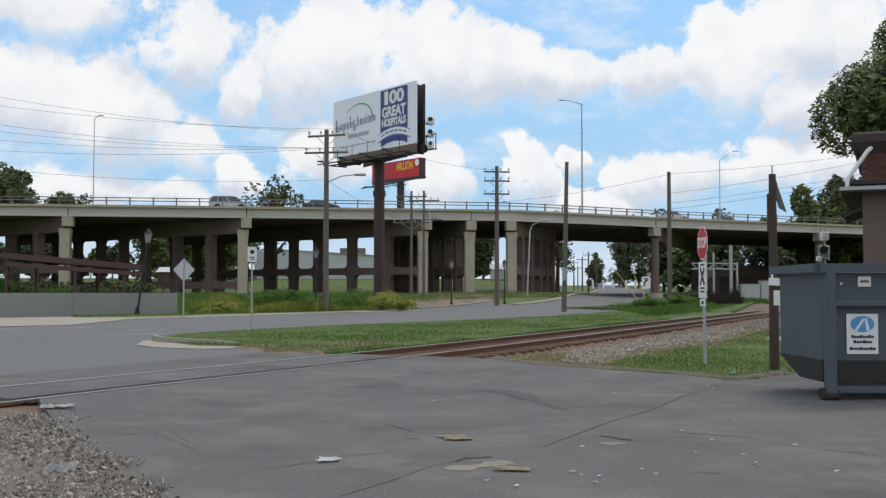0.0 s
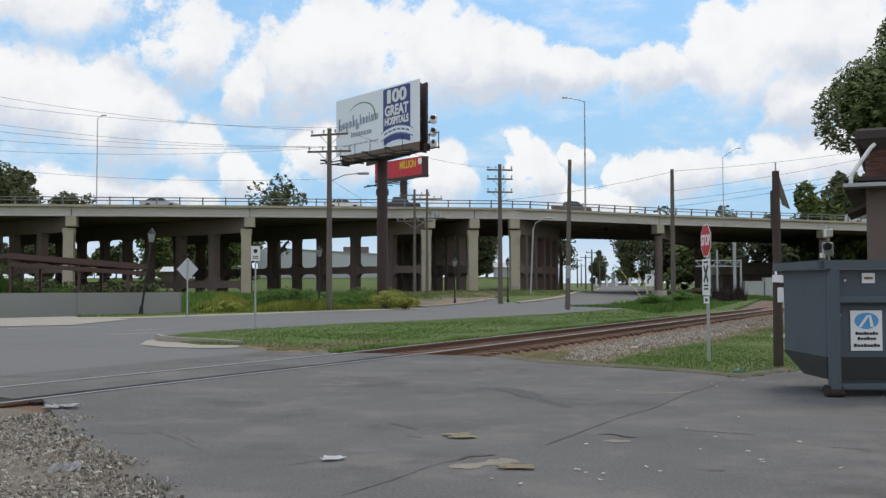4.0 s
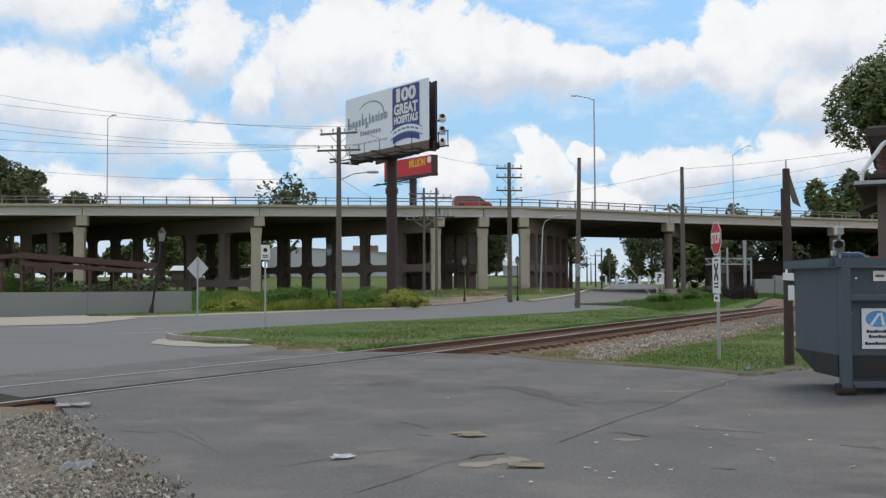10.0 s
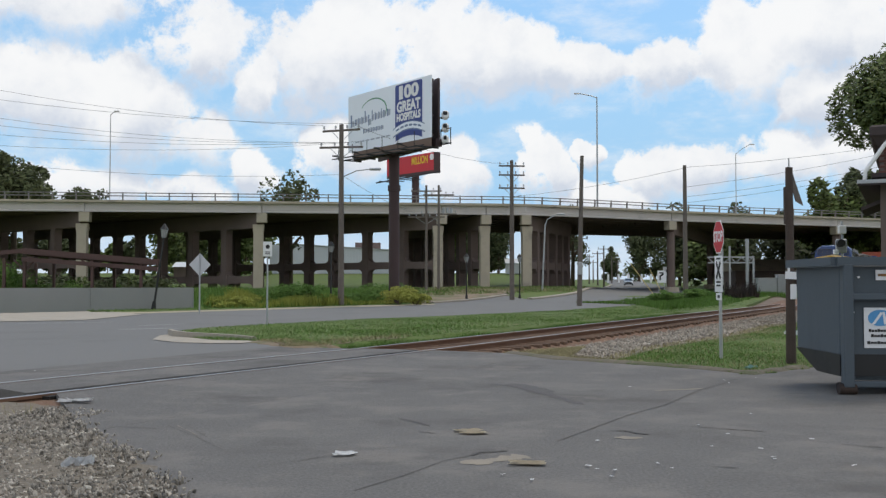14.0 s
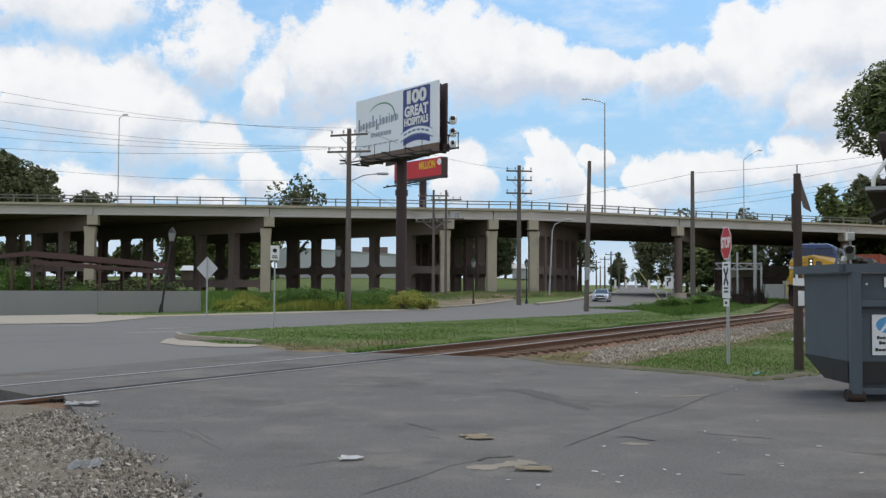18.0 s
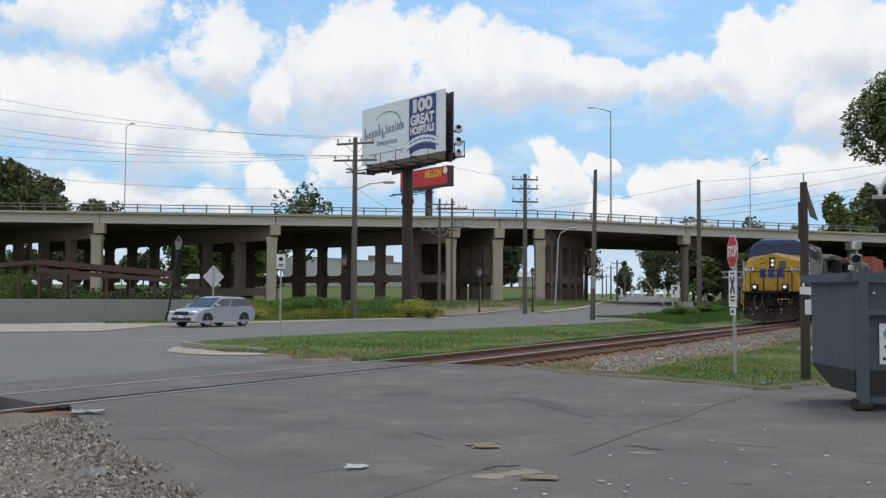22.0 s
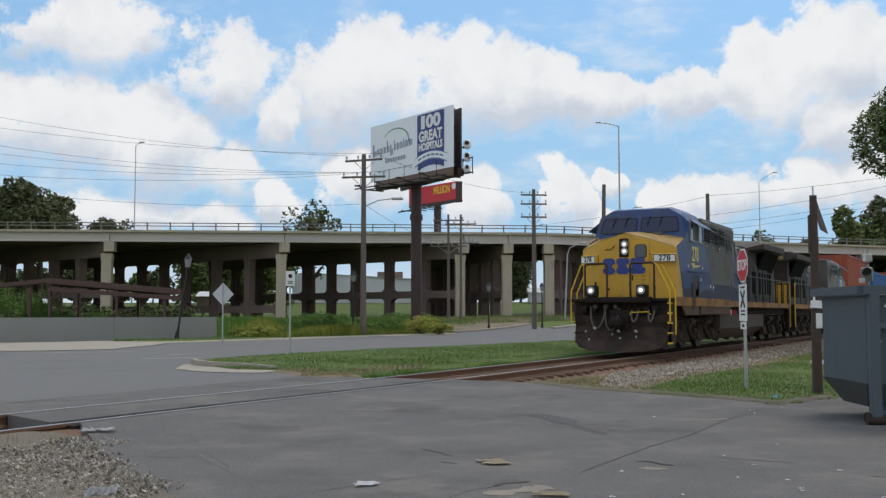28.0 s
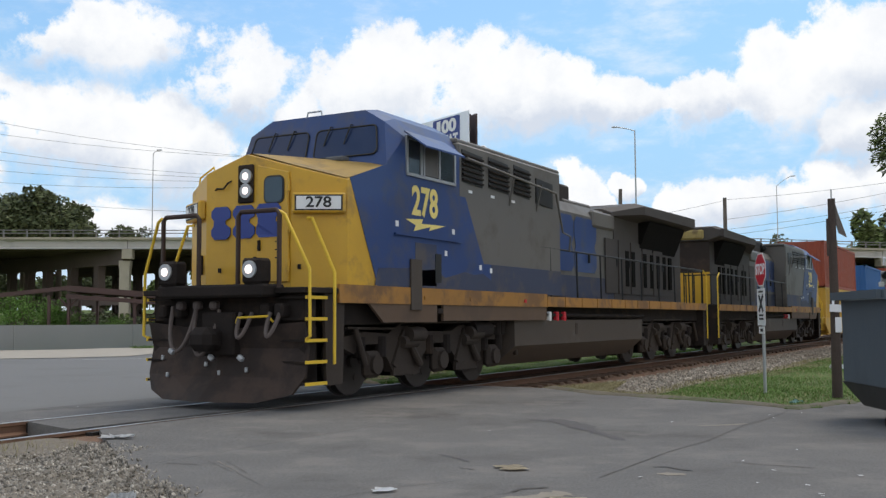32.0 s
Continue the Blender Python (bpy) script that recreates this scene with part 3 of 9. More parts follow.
def gravel_patch():
    """Loose stone lapping over the edge of the asphalt."""
    ss, vv = np.arange(-6.0, 7.7, 0.1), np.arange(0.8, 9.6, 0.1)
    bm = B()
    at, full = {}, {}
    for i, s in enumerate(ss):
        for j, v in enumerate(vv):
            p = on_track(s, v)
            k = noise.noise((p.x * 3.0, p.y * 3.0, 1.0)) * 0.016 + noise.noise((p.x * 0.9, p.y * 0.9, 4.0)) * 0.02
            f = sum(car_park_edge(p.x + 0.28 * math.cos(q), p.y + 0.28 * math.sin(q)) for q in (0, 1.05, 2.1, 3.15, 4.2, 5.25)) / 6
            low = v < 2.5
            full[i, j] = low or f > 0
            at[i, j] = bm.verts.new((p.x, p.y, max(-0.05 + 0.06 * smooth(1.0, 1.9, v) if low else -1, -0.016 + 0.034 * f if f > 0 else -1, -0.06) + k * (1.0 if low else 0.4 * f)))
    for i in range(len(ss) - 1):
        for j in range(len(vv) - 1):
            if all(full[a, b] for a, b in ((i, j), (i + 1, j), (i + 1, j + 1), (i, j + 1))):
                bm.faces.new((at[i, j], at[i + 1, j], at[i + 1, j + 1], at[i, j + 1]))
    bmesh.ops.delete(bm, geom=[v for v in bm.verts if not v.link_faces], context="VERTS")
    tagged(part("gravel_patch", bm, GRIT), "patch of brown grit and crushed stone by the rails", "gravel", kind="structure")


def car_park_edge(x, y):
    """True on the stone side of the ragged asphalt edge."""
    edge = [(-4.67, 11.24), (-4.27, 10.62), (-3.76, 9.76), (-3.36, 9.05), (-3.00, 8.22), (-2.56, 7.62), (-2.06, 6.82), (-1.74, 6.1), (-1.0, 3.0), (-20, 0), (-25, 12)]
    return inside(edge, x + 0.3 * noise.noise((x * 1.8, y * 1.8, 0)) + 0.12 * noise.noise((x * 7, y * 7, 2)), y + 0.3 * noise.noise((x * 1.8, y * 1.8, 5)) + 0.12 * noise.noise((x * 7, y * 7, 8)))


def inside(poly, x, y):
    hit = False
    for (x0, y0), (x1, y1) in zip(poly, poly[1:] + poly[:1]):
        if (y0 > y) != (y1 > y) and x < (x1 - x0) * (y - y0) / (y1 - y0) + x0:
            hit = not hit
    return hit


bm = B()
loft(bm, [[on_track(s, v, z + 0.012 * noise.noise((s * 3, v * 3, 0))) for v, z in ((0.8, -0.012), (1.05, -0.008), (1.4, -0.008), (1.7, 0.004), (1.95, -0.06))] for s in [8.35 - 0.2 * k for k in range(90)]], closed=False, caps=False)
tagged(part("track_dirt", bm, RUSTBED), "rust-brown dirt along the rail", "dirt", kind="structure")
GRIT = material("brown_grit", (0.15, 0.128, 0.10), 0.95, vary=0.3, scale=1.2, grain=0.6, grain_scale=28, bump=0.9, bump_scale=20)
gravel_patch()
# ---- overpass ----
EDGE = [(-700, 39), (-150, 105), (-100, 111), (-60, 116), (-44.2, 118), (-23.6, 120.5), (-1.9, 123.5), (8.6, 125), (18.5, 130.3), (29.4, 137), (43, 143.6), (56.8, 150), (90, 166), (160, 200), (900, 556)]
BRIDGE_W = 40.0
SOFFIT, DECK = 9.98, 11.36


def edge_at(d):
    """The near edge of the bridge, d metres along it, and the way across it."""
    for a, b in zip(EDGE[:-1], EDGE[1:]):
        a, b = Vector((*a, 0)), Vector((*b, 0))
        l = (b - a).length
        if d <= l or b.x == EDGE[-1][0]:
            t = (b - a) / l
            return a + t * d, Vector((-t.y, t.x, 0)), t
        d -= l


def edge_d(x):
    d = 0
    for a, b in zip(EDGE[:-1], EDGE[1:]):
        l = math.dist(a, b)
        if x <= b[0]:
            return d + l * (x - a[0]) / (b[0] - a[0])
        d += l


def sweep(bm, section, d0, d1, step=4.0):
    n = max(1, round((d1 - d0) / step))
    rings = []
    for i in range(n + 1):
        p, c, _ = edge_at(d0 + (d1 - d0) * i / n)
        rings.append([p + c * a + Vector((0, 0, z)) for a, z in section])
    return loft(bm, rings)


OLDALU = material("weathered_aluminium", (0.22, 0.205, 0.20), 0.65, metal=0.3, vary=0.2, scale=1, bump=0.05)


def overpass():
    br = thing("overpass_bridge", "long grey concrete road overpass on skewed multi-column bents", "bridge")
    end = edge_d(895)
    part("deck", sweep(B(), [(0, DECK - 0.28), (0.0, DECK), (0.5, DECK), (0.55, DECK - 0.15), (BRIDGE_W - 0.5, DECK - 0.1), (BRIDGE_W - 0.5, DECK + 0.4), (BRIDGE_W, DECK + 0.4), (BRIDGE_W, DECK - 0.28)], 0, end), CONCRETE, br, "concrete deck slab with a raised kerb")
    piers = [-300, -180, -108, -86, -65, -44.2, -23.6, -1.9, 3.6, 8.6, 29.4, 56.8, 82, 110, 200, 400]
    ds = [0] + [edge_d(x) for x in piers] + [end]
    for a, b in zip(ds[:-1], ds[1:]):
        part("fascia_girder", sweep(B(), [(0.35, SOFFIT), (0.35, SOFFIT + 0.15), (0.5, SOFFIT + 0.2), (0.42, DECK - 0.3), (0.9, DECK - 0.3), (0.9, SOFFIT)], a + 0.05, b - 0.05), FASCIA, br, "pale grey girder")
        for k in range(1, 10):
            o = 0.6 + k * 4.1
            # girders and underside get the dark tone for the shade beneath the deck
            part("girder", sweep(B(), [(o, SOFFIT), (o, DECK - 0.3), (o + 0.5, DECK - 0.3), (o + 0.5, SOFFIT)], a + 0.1, b - 0.1, 12), DARKCONC, br)
        part("deck_underside", sweep(B(), [(0.9, DECK - 0.5), (0.9, DECK - 0.42), (BRIDGE_W - 0.6, DECK - 0.42), (BRIDGE_W - 0.6, DECK - 0.5)], a + 0.02, b - 0.02, 12), DARKCONC, br, "underside of the deck, coloured dark for shade")
    for z in (DECK + 0.86, DECK + 0.5):
        part("guard_rail", sweep(B(), [(0.16, z - 0.05), (0.16, z + 0.05), (0.28, z + 0.05), (0.28, z - 0.05)], 0, end), OLDALU, br, "dull weathered guard rail")
    post = None
    d = edge_d(-80)
    while d < edge_d(110):
        p, c, t = edge_at(d)
        m = pose(*(p + c * 0.25), 0, 0, math.degrees(math.atan2(t.y, t.x)))
        if post is None:
            bm = B()
            slab(bm, [(-0.07, -0.02, DECK - 0.02), (-0.07, 0.2, DECK - 0.02), (-0.07, 0.05, DECK + 0.95), (-0.07, -0.06, DECK + 0.95)], (0.14, 0, 0))
            post = part("rail_post", bm, OLDALU, br)
            post.matrix_basis = m
        else:
            o = new("rail_post", post.data)
            o.parent, o.matrix_basis = br, m
        d += 2.7
    QS = (0.6, 6.5, 13.0, 19.5, 24.4, 29.6, 35.1, 40.5, 46.0, 51.5)
    for x in piers:
        p, c, t = edge_at(edge_d(x))
        round_ = x in (29.4, 56.8)
        turn = -45.0 if x < 2 else -14.0                   # skew of the bent, from straight across
        d = Vector((0.375, 0.927, 0)) if x >= 6 else math.cos(radians(turn)) * c + math.sin(radians(turn)) * t
        w_ = Vector((-d.y, d.x, 0))
        a = p + c * 0.9
        qs = [0.6, 38] if round_ else [q * 0.62 for q in QS[:6]] if x == 8.6 else [q * (1.0 if x < -5 else 0.95 if x < 2 else 0.62) for q in QS]
        L = qs[-1] + 1.0
        rx = lambda q, z, o=0.0: a + d * q + w_ * o + Vector((0, 0, z))
        sec = lambda q, lo, w: [rx(q, lo, -w), rx(q, lo, w), rx(q, SOFFIT - 0.02, w), rx(q, SOFFIT - 0.02, -w)]
        bm = B()
        loft(bm, [sec(0.35, 8.6, 0.52), sec(1.0, 8.15, 0.52), sec(L - 1.4, 8.1, 0.52), sec(L, 8.9, 0.52)])
        # cap beam: shade is put into its dark colour
        cap = part("bent_cap", bm, DARKCONC, br, "concrete cap beam, coloured dark for shade")
        e = lambda o, q, z: a + t * o + c * q + Vector((0, 0, z))
        bm = B()
        slab(bm, [e(0.62, -0.75, 8.78), e(0.62, -0.75, SOFFIT - 0.03), e(-0.62, -0.75, SOFFIT - 0.03), e(-0.62, -0.75, 8.78)], c * 1.3)
        bmesh.ops.bevel(bm, geom=bm.edges[:], offset=0.03, segments=1, affect="EDGES")
        part("cap_end", bm, CONCRETE, cap, "tan concrete end of the cap beam")
        lo_, hi_ = (1.45, 2.35) if -30 < x < -20 or x < -60 else (3.3, 4.2)
        for i, q in enumerate(qs):
            b = rx(q, 0)
            g = ground_z(b.x, b.y) - 0.3
            bm = B()
            if round_:
                rod(bm, (b.x, b.y, g), (b.x, b.y, 8.5), 0.55, n=16)
                # round columns take the dark tone too, as they stand in shade
                part("column", bm, DARKCONC, cap, smooth=True)
                part("footing", rod(B(), (b.x, b.y, g), (b.x, b.y, g + 0.95), 1.15, 1.05, n=18), CONCRETE, cap, "round pale footing", True)
                continue
            ax, ay = (t, c) if i == 0 else (d, w_)
            w = 0.58 if i == 0 else 0.5
            s4 = lambda z, f: [Vector((b.x, b.y, z)) + ax * (sx * (w + f)) + ay * (sy * w) for sx, sy in ((-1, -1), (1, -1), (1, 1), (-1, 1))]
            loft(bm, [s4(g, 0), s4(7.6, 0), s4(8.0, 0.08), s4(8.6, 0.3 if i else 0.1)])
            # inner columns coloured darker than the front one to give their shade
            part("column", bm, DARKCONC if i else CONCRETE, cap, "inner column, coloured dark for shade" if i else "")
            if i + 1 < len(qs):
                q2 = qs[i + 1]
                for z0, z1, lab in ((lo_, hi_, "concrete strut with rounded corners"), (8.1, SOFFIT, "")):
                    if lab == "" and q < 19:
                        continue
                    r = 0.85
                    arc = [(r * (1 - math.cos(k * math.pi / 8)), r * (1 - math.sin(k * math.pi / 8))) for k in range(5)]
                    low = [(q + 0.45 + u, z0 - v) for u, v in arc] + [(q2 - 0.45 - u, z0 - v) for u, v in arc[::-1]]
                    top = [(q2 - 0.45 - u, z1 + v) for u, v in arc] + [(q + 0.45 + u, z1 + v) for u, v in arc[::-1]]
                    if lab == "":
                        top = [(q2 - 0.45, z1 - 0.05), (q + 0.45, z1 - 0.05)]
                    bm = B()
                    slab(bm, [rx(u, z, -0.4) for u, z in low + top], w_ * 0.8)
                    part("strut", bm, DARKCONC, cap, lab)


overpass()
# ---- billboard ----
BARGREY = material("pale_grey_print", (0.42, 0.45, 0.52), 0.5, vary=0.05, bump=0)
APRON = material("brown_apron", (0.17, 0.115, 0.09), 0.7, vary=0.25, scale=1, bump=0.08)


def billboard():
    a, b = Vector((-8.15, 74.5, 0)), Vector((-1.80, 66.5, 0))
    t = (b - a).normalized()
    n = Vector((t.y, -t.x, 0))                 # towards the viewer
    L = (b - a).length
    bb = thing("billboard", "large white hospital billboard on a dark steel monopole", "billboard")
    z0, z1 = 11.08, 15.26
    P = lambda u, z, d=0.0: a + t * u + n * d + Vector((0, 0, z))
    bm = slab(B(), [P(0, z0), P(L, z0), P(L, z1), P(0, z1)], n * -0.12)
    part("panel", bm, BBFACE, bb, "white vinyl poster panel")
    M = lambda u, z, d: Matrix.Translation(P(u, z, d)) @ Matrix((t, Vector((0, 0, 1)), n)).transposed().to_4x4()
    # blue badge
    def patch(name, pts, mat, d, label=""):
        return part(name, slab(B(), [P(u * L, z0 + v * (z1 - z0), d) for u, v in pts], n * 0.01), mat, bb, label)
    patch("badge", [(0.60, 0.20), (0.60, 0.955), (0.612, 0.975), (0.898, 0.975), (0.91, 0.955), (0.91, 0.20)], NAVY, 0.008, "navy blue badge")
    bend = lambda u, v: v + 0.10 * (1 - ((u - 0.757) / 0.19) ** 2)
    us = [0.575 + 0.365 * k / 12 for k in range(13)]
    strip = lambda lo, hi, q=us: [(u, bend(u, lo)) for u in q] + [(u, bend(u, hi)) for u in q[::-1]]
    patch("badge_ribbon", strip(0.115, 0.225), BBFACE, 0.024, "pale curved ribbon")
    patch("badge_shadow", strip(0.095, 0.118), PRINTBLUE, 0.016, "grey blue shade of the ribbon")
    patch("badge_shadow", strip(0.222, 0.24), PRINTBLUE, 0.016)
    for k in range(6):
        q = [0.615 + k * 0.05 + 0.036 * m / 3 for m in range(4)]
        patch("ribbon_bar", strip(0.155, 0.185, q), PRINTBLUE, 0.036)
    patch("badge_foot", strip(0.0, 0.1, us[1:-1]), NAVY, 0.012)
    letters("badge_text", "1", 1.0, WHITE, bb, M(0.668 * L, z0 + 0.835 * 4.18, 0.022), bold=0.0, fit=(0.044 * L, 0.225 * 4.18))
    letters("badge_text", "00", 1.0, WHITE, bb, M(0.787 * L, z0 + 0.835 * 4.18, 0.022), bold=0.045, fit=(0.168 * L, 0.225 * 4.18))
    letters("badge_text", "GREAT", 1.0, WHITE, bb, M(0.755 * L, z0 + 0.60 * 4.18, 0.022), bold=0.045, fit=(0.27 * L, 0.185 * 4.18))
    letters("badge_text", "HOSPITALS", 1.0, WHITE, bb, M(0.755 * L, z0 + 0.425 * 4.18, 0.022), bold=0.05, fit=(0.275 * L, 0.135 * 4.18))
    # name and slogan as plain bars, green swoosh
    u = 0.03
    for w, h0, h1 in ((0.055, 0.44, 0.66), (0.035, 0.46, 0.57), (0.037, 0.46, 0.58), (0.035, 0.465, 0.59), (0.04, 0.47, 0.68), (0.04, 0.41, 0.6), (0.03, 0.48, 0.66), (0.04, 0.485, 0.61), (0.03, 0.49, 0.61), (0.02, 0.49, 0.66), (0.04, 0.495, 0.62), (0.042, 0.50, 0.625)):
        lo = u + w * 0.1
        patch("name_bar", [(lo, h0), (lo + w * 0.3, h0), (lo + w * 0.3, h1), (lo, h1)], PRINTBLUE, 0.008)
        patch("name_bar", [(lo + w * 0.3, h0 + 0.01), (u + w, h0 + 0.01), (u + w, h0 + 0.11), (lo + w * 0.3, h0 + 0.11)], BARGREY, 0.008)
        u += w + 0.006
    for k in range(8):
        lo = 0.20 + k * 0.033
        patch("name_bar", [(lo, 0.29), (lo + 0.008, 0.29), (lo + 0.008, 0.37), (lo, 0.37)], PRINTBLUE, 0.008)
        patch("name_bar", [(lo + 0.008, 0.30), (lo + 0.026, 0.30), (lo + 0.026, 0.36), (lo + 0.008, 0.36)], BARGREY, 0.008)
    for k in range(7):
        patch("slogan_bar", [(0.10 + k * 0.065, 0.15), (0.15 + k * 0.065, 0.15), (0.15 + k * 0.065, 0.175), (0.10 + k * 0.065, 0.175)], BARGREY, 0.008)
    arc = [(0.33 + 0.17 * math.cos(q), 0.63 + 0.24 * math.sin(q)) for q in np.linspace(radians(150), radians(-20), 16)]
    inn = [(0.325 + 0.165 * math.cos(q), 0.625 + 0.225 * math.sin(q)) for q in np.linspace(radians(-20), radians(150), 16)]
    patch("swoosh", arc + inn, PRINTGREEN, 0.008, "green arc")
    # back panel of the other face
    bm = slab(B(), [P(L - 0.15, z0 - 0.5, -0.75), P(L - 0.15, z1 - 0.1, -0.75), P(0.4, z1 - 0.1, -2.4), P(0.4, z0 - 0.5, -2.4)], n * -0.16)
    part("back_panel", bm, BBPOLE, bb, "dark rear panel")
    bm = B()
    for z in (z0 + 0.2, z0 + 1.5, z0 + 2.9, z1 - 0.3):
        bar(bm, P(0.1, z, -0.2), P(L - 0.02, z, -0.2), 0.15, 0.15)
    for k in range(8):
        bar(bm, P(0.3 + k * 1.35, z0 - 0.5, -0.35), P(0.3 + k * 1.35, z1 - 0.15, -0.35), 0.12, 0.15)
    part("frame", bm, BBPOLE, bb)
    bm = slab(B(), [P(0.8, z0 - 0.5, -0.02), P(L, z0 - 0.66, -0.02), P(L, z0, -0.02), P(0.8, z0, -0.02)], n * -0.08)
    part("apron", bm, APRON, bb, "brown apron strip")
    bm = B()
    bar(bm, P(-0.6, z0 - 0.5, 1.0), P(L + 0.6, z0 - 0.66, 1.0), 0.08, 0.08)
    bar(bm, P(-0.6, z0 - 0.55, 0.3), P(L + 0.6, z0 - 0.7, 0.3), 0.08, 0.08)
    for k in range(6):
        bar(bm, P(0.4 + k * 1.9, z0 - 0.62, -0.9), P(0.4 + k * 1.9, z0 - 0.62, 1.1), 0.07, 0.09)
        bar(bm, P(0.4 + k * 1.9, z0 - 0.62, 1.1), P(0.4 + k * 1.9, z0 + 0.35, 1.1), 0.04, 0.04)
    for k in range(4):
        bar(bm, P(1.0 + k * 2.7, z0 - 0.62, 1.1), P(1.0 + k * 2.7, z0 - 0.5, 1.7), 0.05, 0.05)
        box(bm, P(1.0 + k * 2.7, z0 - 0.46, 1.75), (0.4, 0.16, 0.1))
    part("catwalk", bm, BLACKSTEEL, bb, "steel catwalk with lamps")
    bm = B()
    mid = P(L * 0.418, 0, -1.2)
    bar(bm, P(L * 0.418, z0 - 0.4, -1.5), P(L * 0.418, z0 - 0.4, -0.4), 0.5, 0.5)
    bar(bm, P(0, z0 - 0.3, -0.7), P(L, z0 - 0.3, -0.7), 0.5, 0.5)
    part("torsion_beam", bm, BBPOLE, bb)
    rod(bm := B(), (mid.x, mid.y, ground_z(mid.x, mid.y) - 0.3), (mid.x, mid.y, z0 - 0.3), 0.38, n=20)
    rod(bm, (mid.x, mid.y, 8.0), (mid.x, mid.y, 8.4), 0.46, n=20)
    part("monopole", bm, BBPOLE, bb, "dark round steel pole", True)
    # side platform with three pale figures hanging from it, as plain shapes
    bm = B()
    for q in (-0.1, 0.95):
        rod(bm, P(L + q, z0 - 0.5, -0.95), P(L + q, z0 + 0.6, -0.95), 0.035)
    rod(bm, P(L - 0.1, z0 + 0.6, -0.95), P(L + 1.0, z0 + 0.6, -0.95), 0.035)
    rod(bm, P(L - 0.1, z0 - 0.4, -0.95), P(L + 1.0, z0 - 0.4, -0.95), 0.05)
    part("side_platform", bm, BLACKSTEEL, bb, "small railed side platform")
    for z in (z0 - 0.4, z0 + 0.4, z0 + 1.25):
        f = part("figure", box(B(), P(L + 0.25, z + 0.3, -1.05), (0.5, 0.44, 0.62), Matrix.Rotation(0.4 + z, 3, "Z"), bevel=0.14), WHITE, bb, "white rounded figure")
        part("patch", box(B(), P(L + 0.1, z + 0.12, -0.86), (0.2, 0.14, 0.16), bevel=0.05), BLACK, f)
        part("patch", box(B(), P(L + 0.42, z + 0.4, -0.9), (0.3, 0.2, 0.26), Matrix.Rotation(0.4 + z, 3, "Z"), bevel=0.06), BLACK, f, "black patch")


billboard()
# ---- locomotive ----
L_YEL = material("loco_yellow", (0.60, 0.345, 0.03), 0.5, vary=0.15, scale=1.6, grain=0.06, bump=0.05, bump_scale=5, stain=(0.25, 0.15, 0.05), stain_amount=0.6, stain_scale=1.5, stain_lo=0.53, coat=0.15)
L_BLUE = material("loco_blue", (0.024, 0.056, 0.18), 0.5, vary=0.2, scale=1.1, grain=0.06, bump=0.05, bump_scale=5, stain=(0.075, 0.075, 0.095), stain_amount=0.6, stain_scale=1.2, stain_lo=0.48, coat=0.15)
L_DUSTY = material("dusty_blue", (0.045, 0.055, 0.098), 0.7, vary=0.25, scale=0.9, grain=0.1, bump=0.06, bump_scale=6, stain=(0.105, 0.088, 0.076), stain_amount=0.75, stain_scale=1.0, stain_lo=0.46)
L_GREY = material("loco_grey", (0.142, 0.132, 0.12), 0.6, vary=0.2, scale=0.8, grain=0.08, bump=0.06, bump_scale=5, stain=(0.095, 0.082, 0.068), stain_amount=0.7, stain_scale=0.8, stain_lo=0.46)
L_DIRT = material("sooty_steel", (0.024, 0.019, 0.017), 0.9, spec=0.2, vary=0.35, scale=1.5, grain=0.25, grain_scale=30, bump=0.3, stain=(0.075, 0.048, 0.03), stain_amount=0.5, stain_scale=1.6)
L_PLOW = material("rusty_plow", (0.026, 0.018, 0.015), 0.8, vary=0.35, scale=1.4, grain=0.25, bump=0.2, stain=(0.07, 0.044, 0.033), stain_amount=0.6, stain_scale=1.3, stain_lo=0.46)
L_TRUCK = material("dusty_truck", (0.045, 0.034, 0.027), 0.9, vary=0.35, scale=2.0, grain=0.25, bump=0.3, stain=(0.05, 0.038, 0.03), stain_amount=0.65, stain_scale=1.7)
L_TANK = material("tank_grey", (0.07, 0.055, 0.044), 0.75, vary=0.25, scale=0.9, grain=0.12, bump=0.1, stain=(0.15, 0.142, 0.132), stain_amount=0.45, stain_scale=0.9, stain_lo=0.58)
L_SKIRT = material("skirt_dust", (0.125, 0.08, 0.052), 0.85, vary=0.3, scale=1.2, grain=0.15, bump=0.1, stain=(0.085, 0.06, 0.045), stain_amount=0.7, stain_scale=1.2, stain_lo=0.45)
L_SILL = material("sill_yellow", (0.36, 0.175, 0.04), 0.65, vary=0.3, scale=1.4, grain=0.12, bump=0.1, stain=(0.13, 0.075, 0.045), stain_amount=0.75, stain_scale=1.5, stain_lo=0.45)
L_SOOT = material("sooty_grey", (0.065, 0.055, 0.05), 0.75, vary=0.25, scale=0.8, grain=0.12, bump=0.08, stain=(0.06, 0.05, 0.042), stain_amount=0.7, stain_scale=0.9, stain_lo=0.46)
L_RUSTYEL = material("faded_yellow", (0.33, 0.25, 0.09), 0.7, vary=0.25, scale=2, bump=0.06, stain=(0.09, 0.055, 0.035), stain_amount=0.7, stain_scale=2.0, stain_lo=0.48)
L_HOSE = material("air_hose", (0.11, 0.088, 0.08), 0.8, vary=0.2, bump=0.1)
L_TOP = material("grimy_top", (0.10, 0.105, 0.115), 0.8, vary=0.25, scale=1.5, grain=0.15, bump=0.1, stain=(0.16, 0.14, 0.12), stain_amount=0.5, stain_scale=1.2)
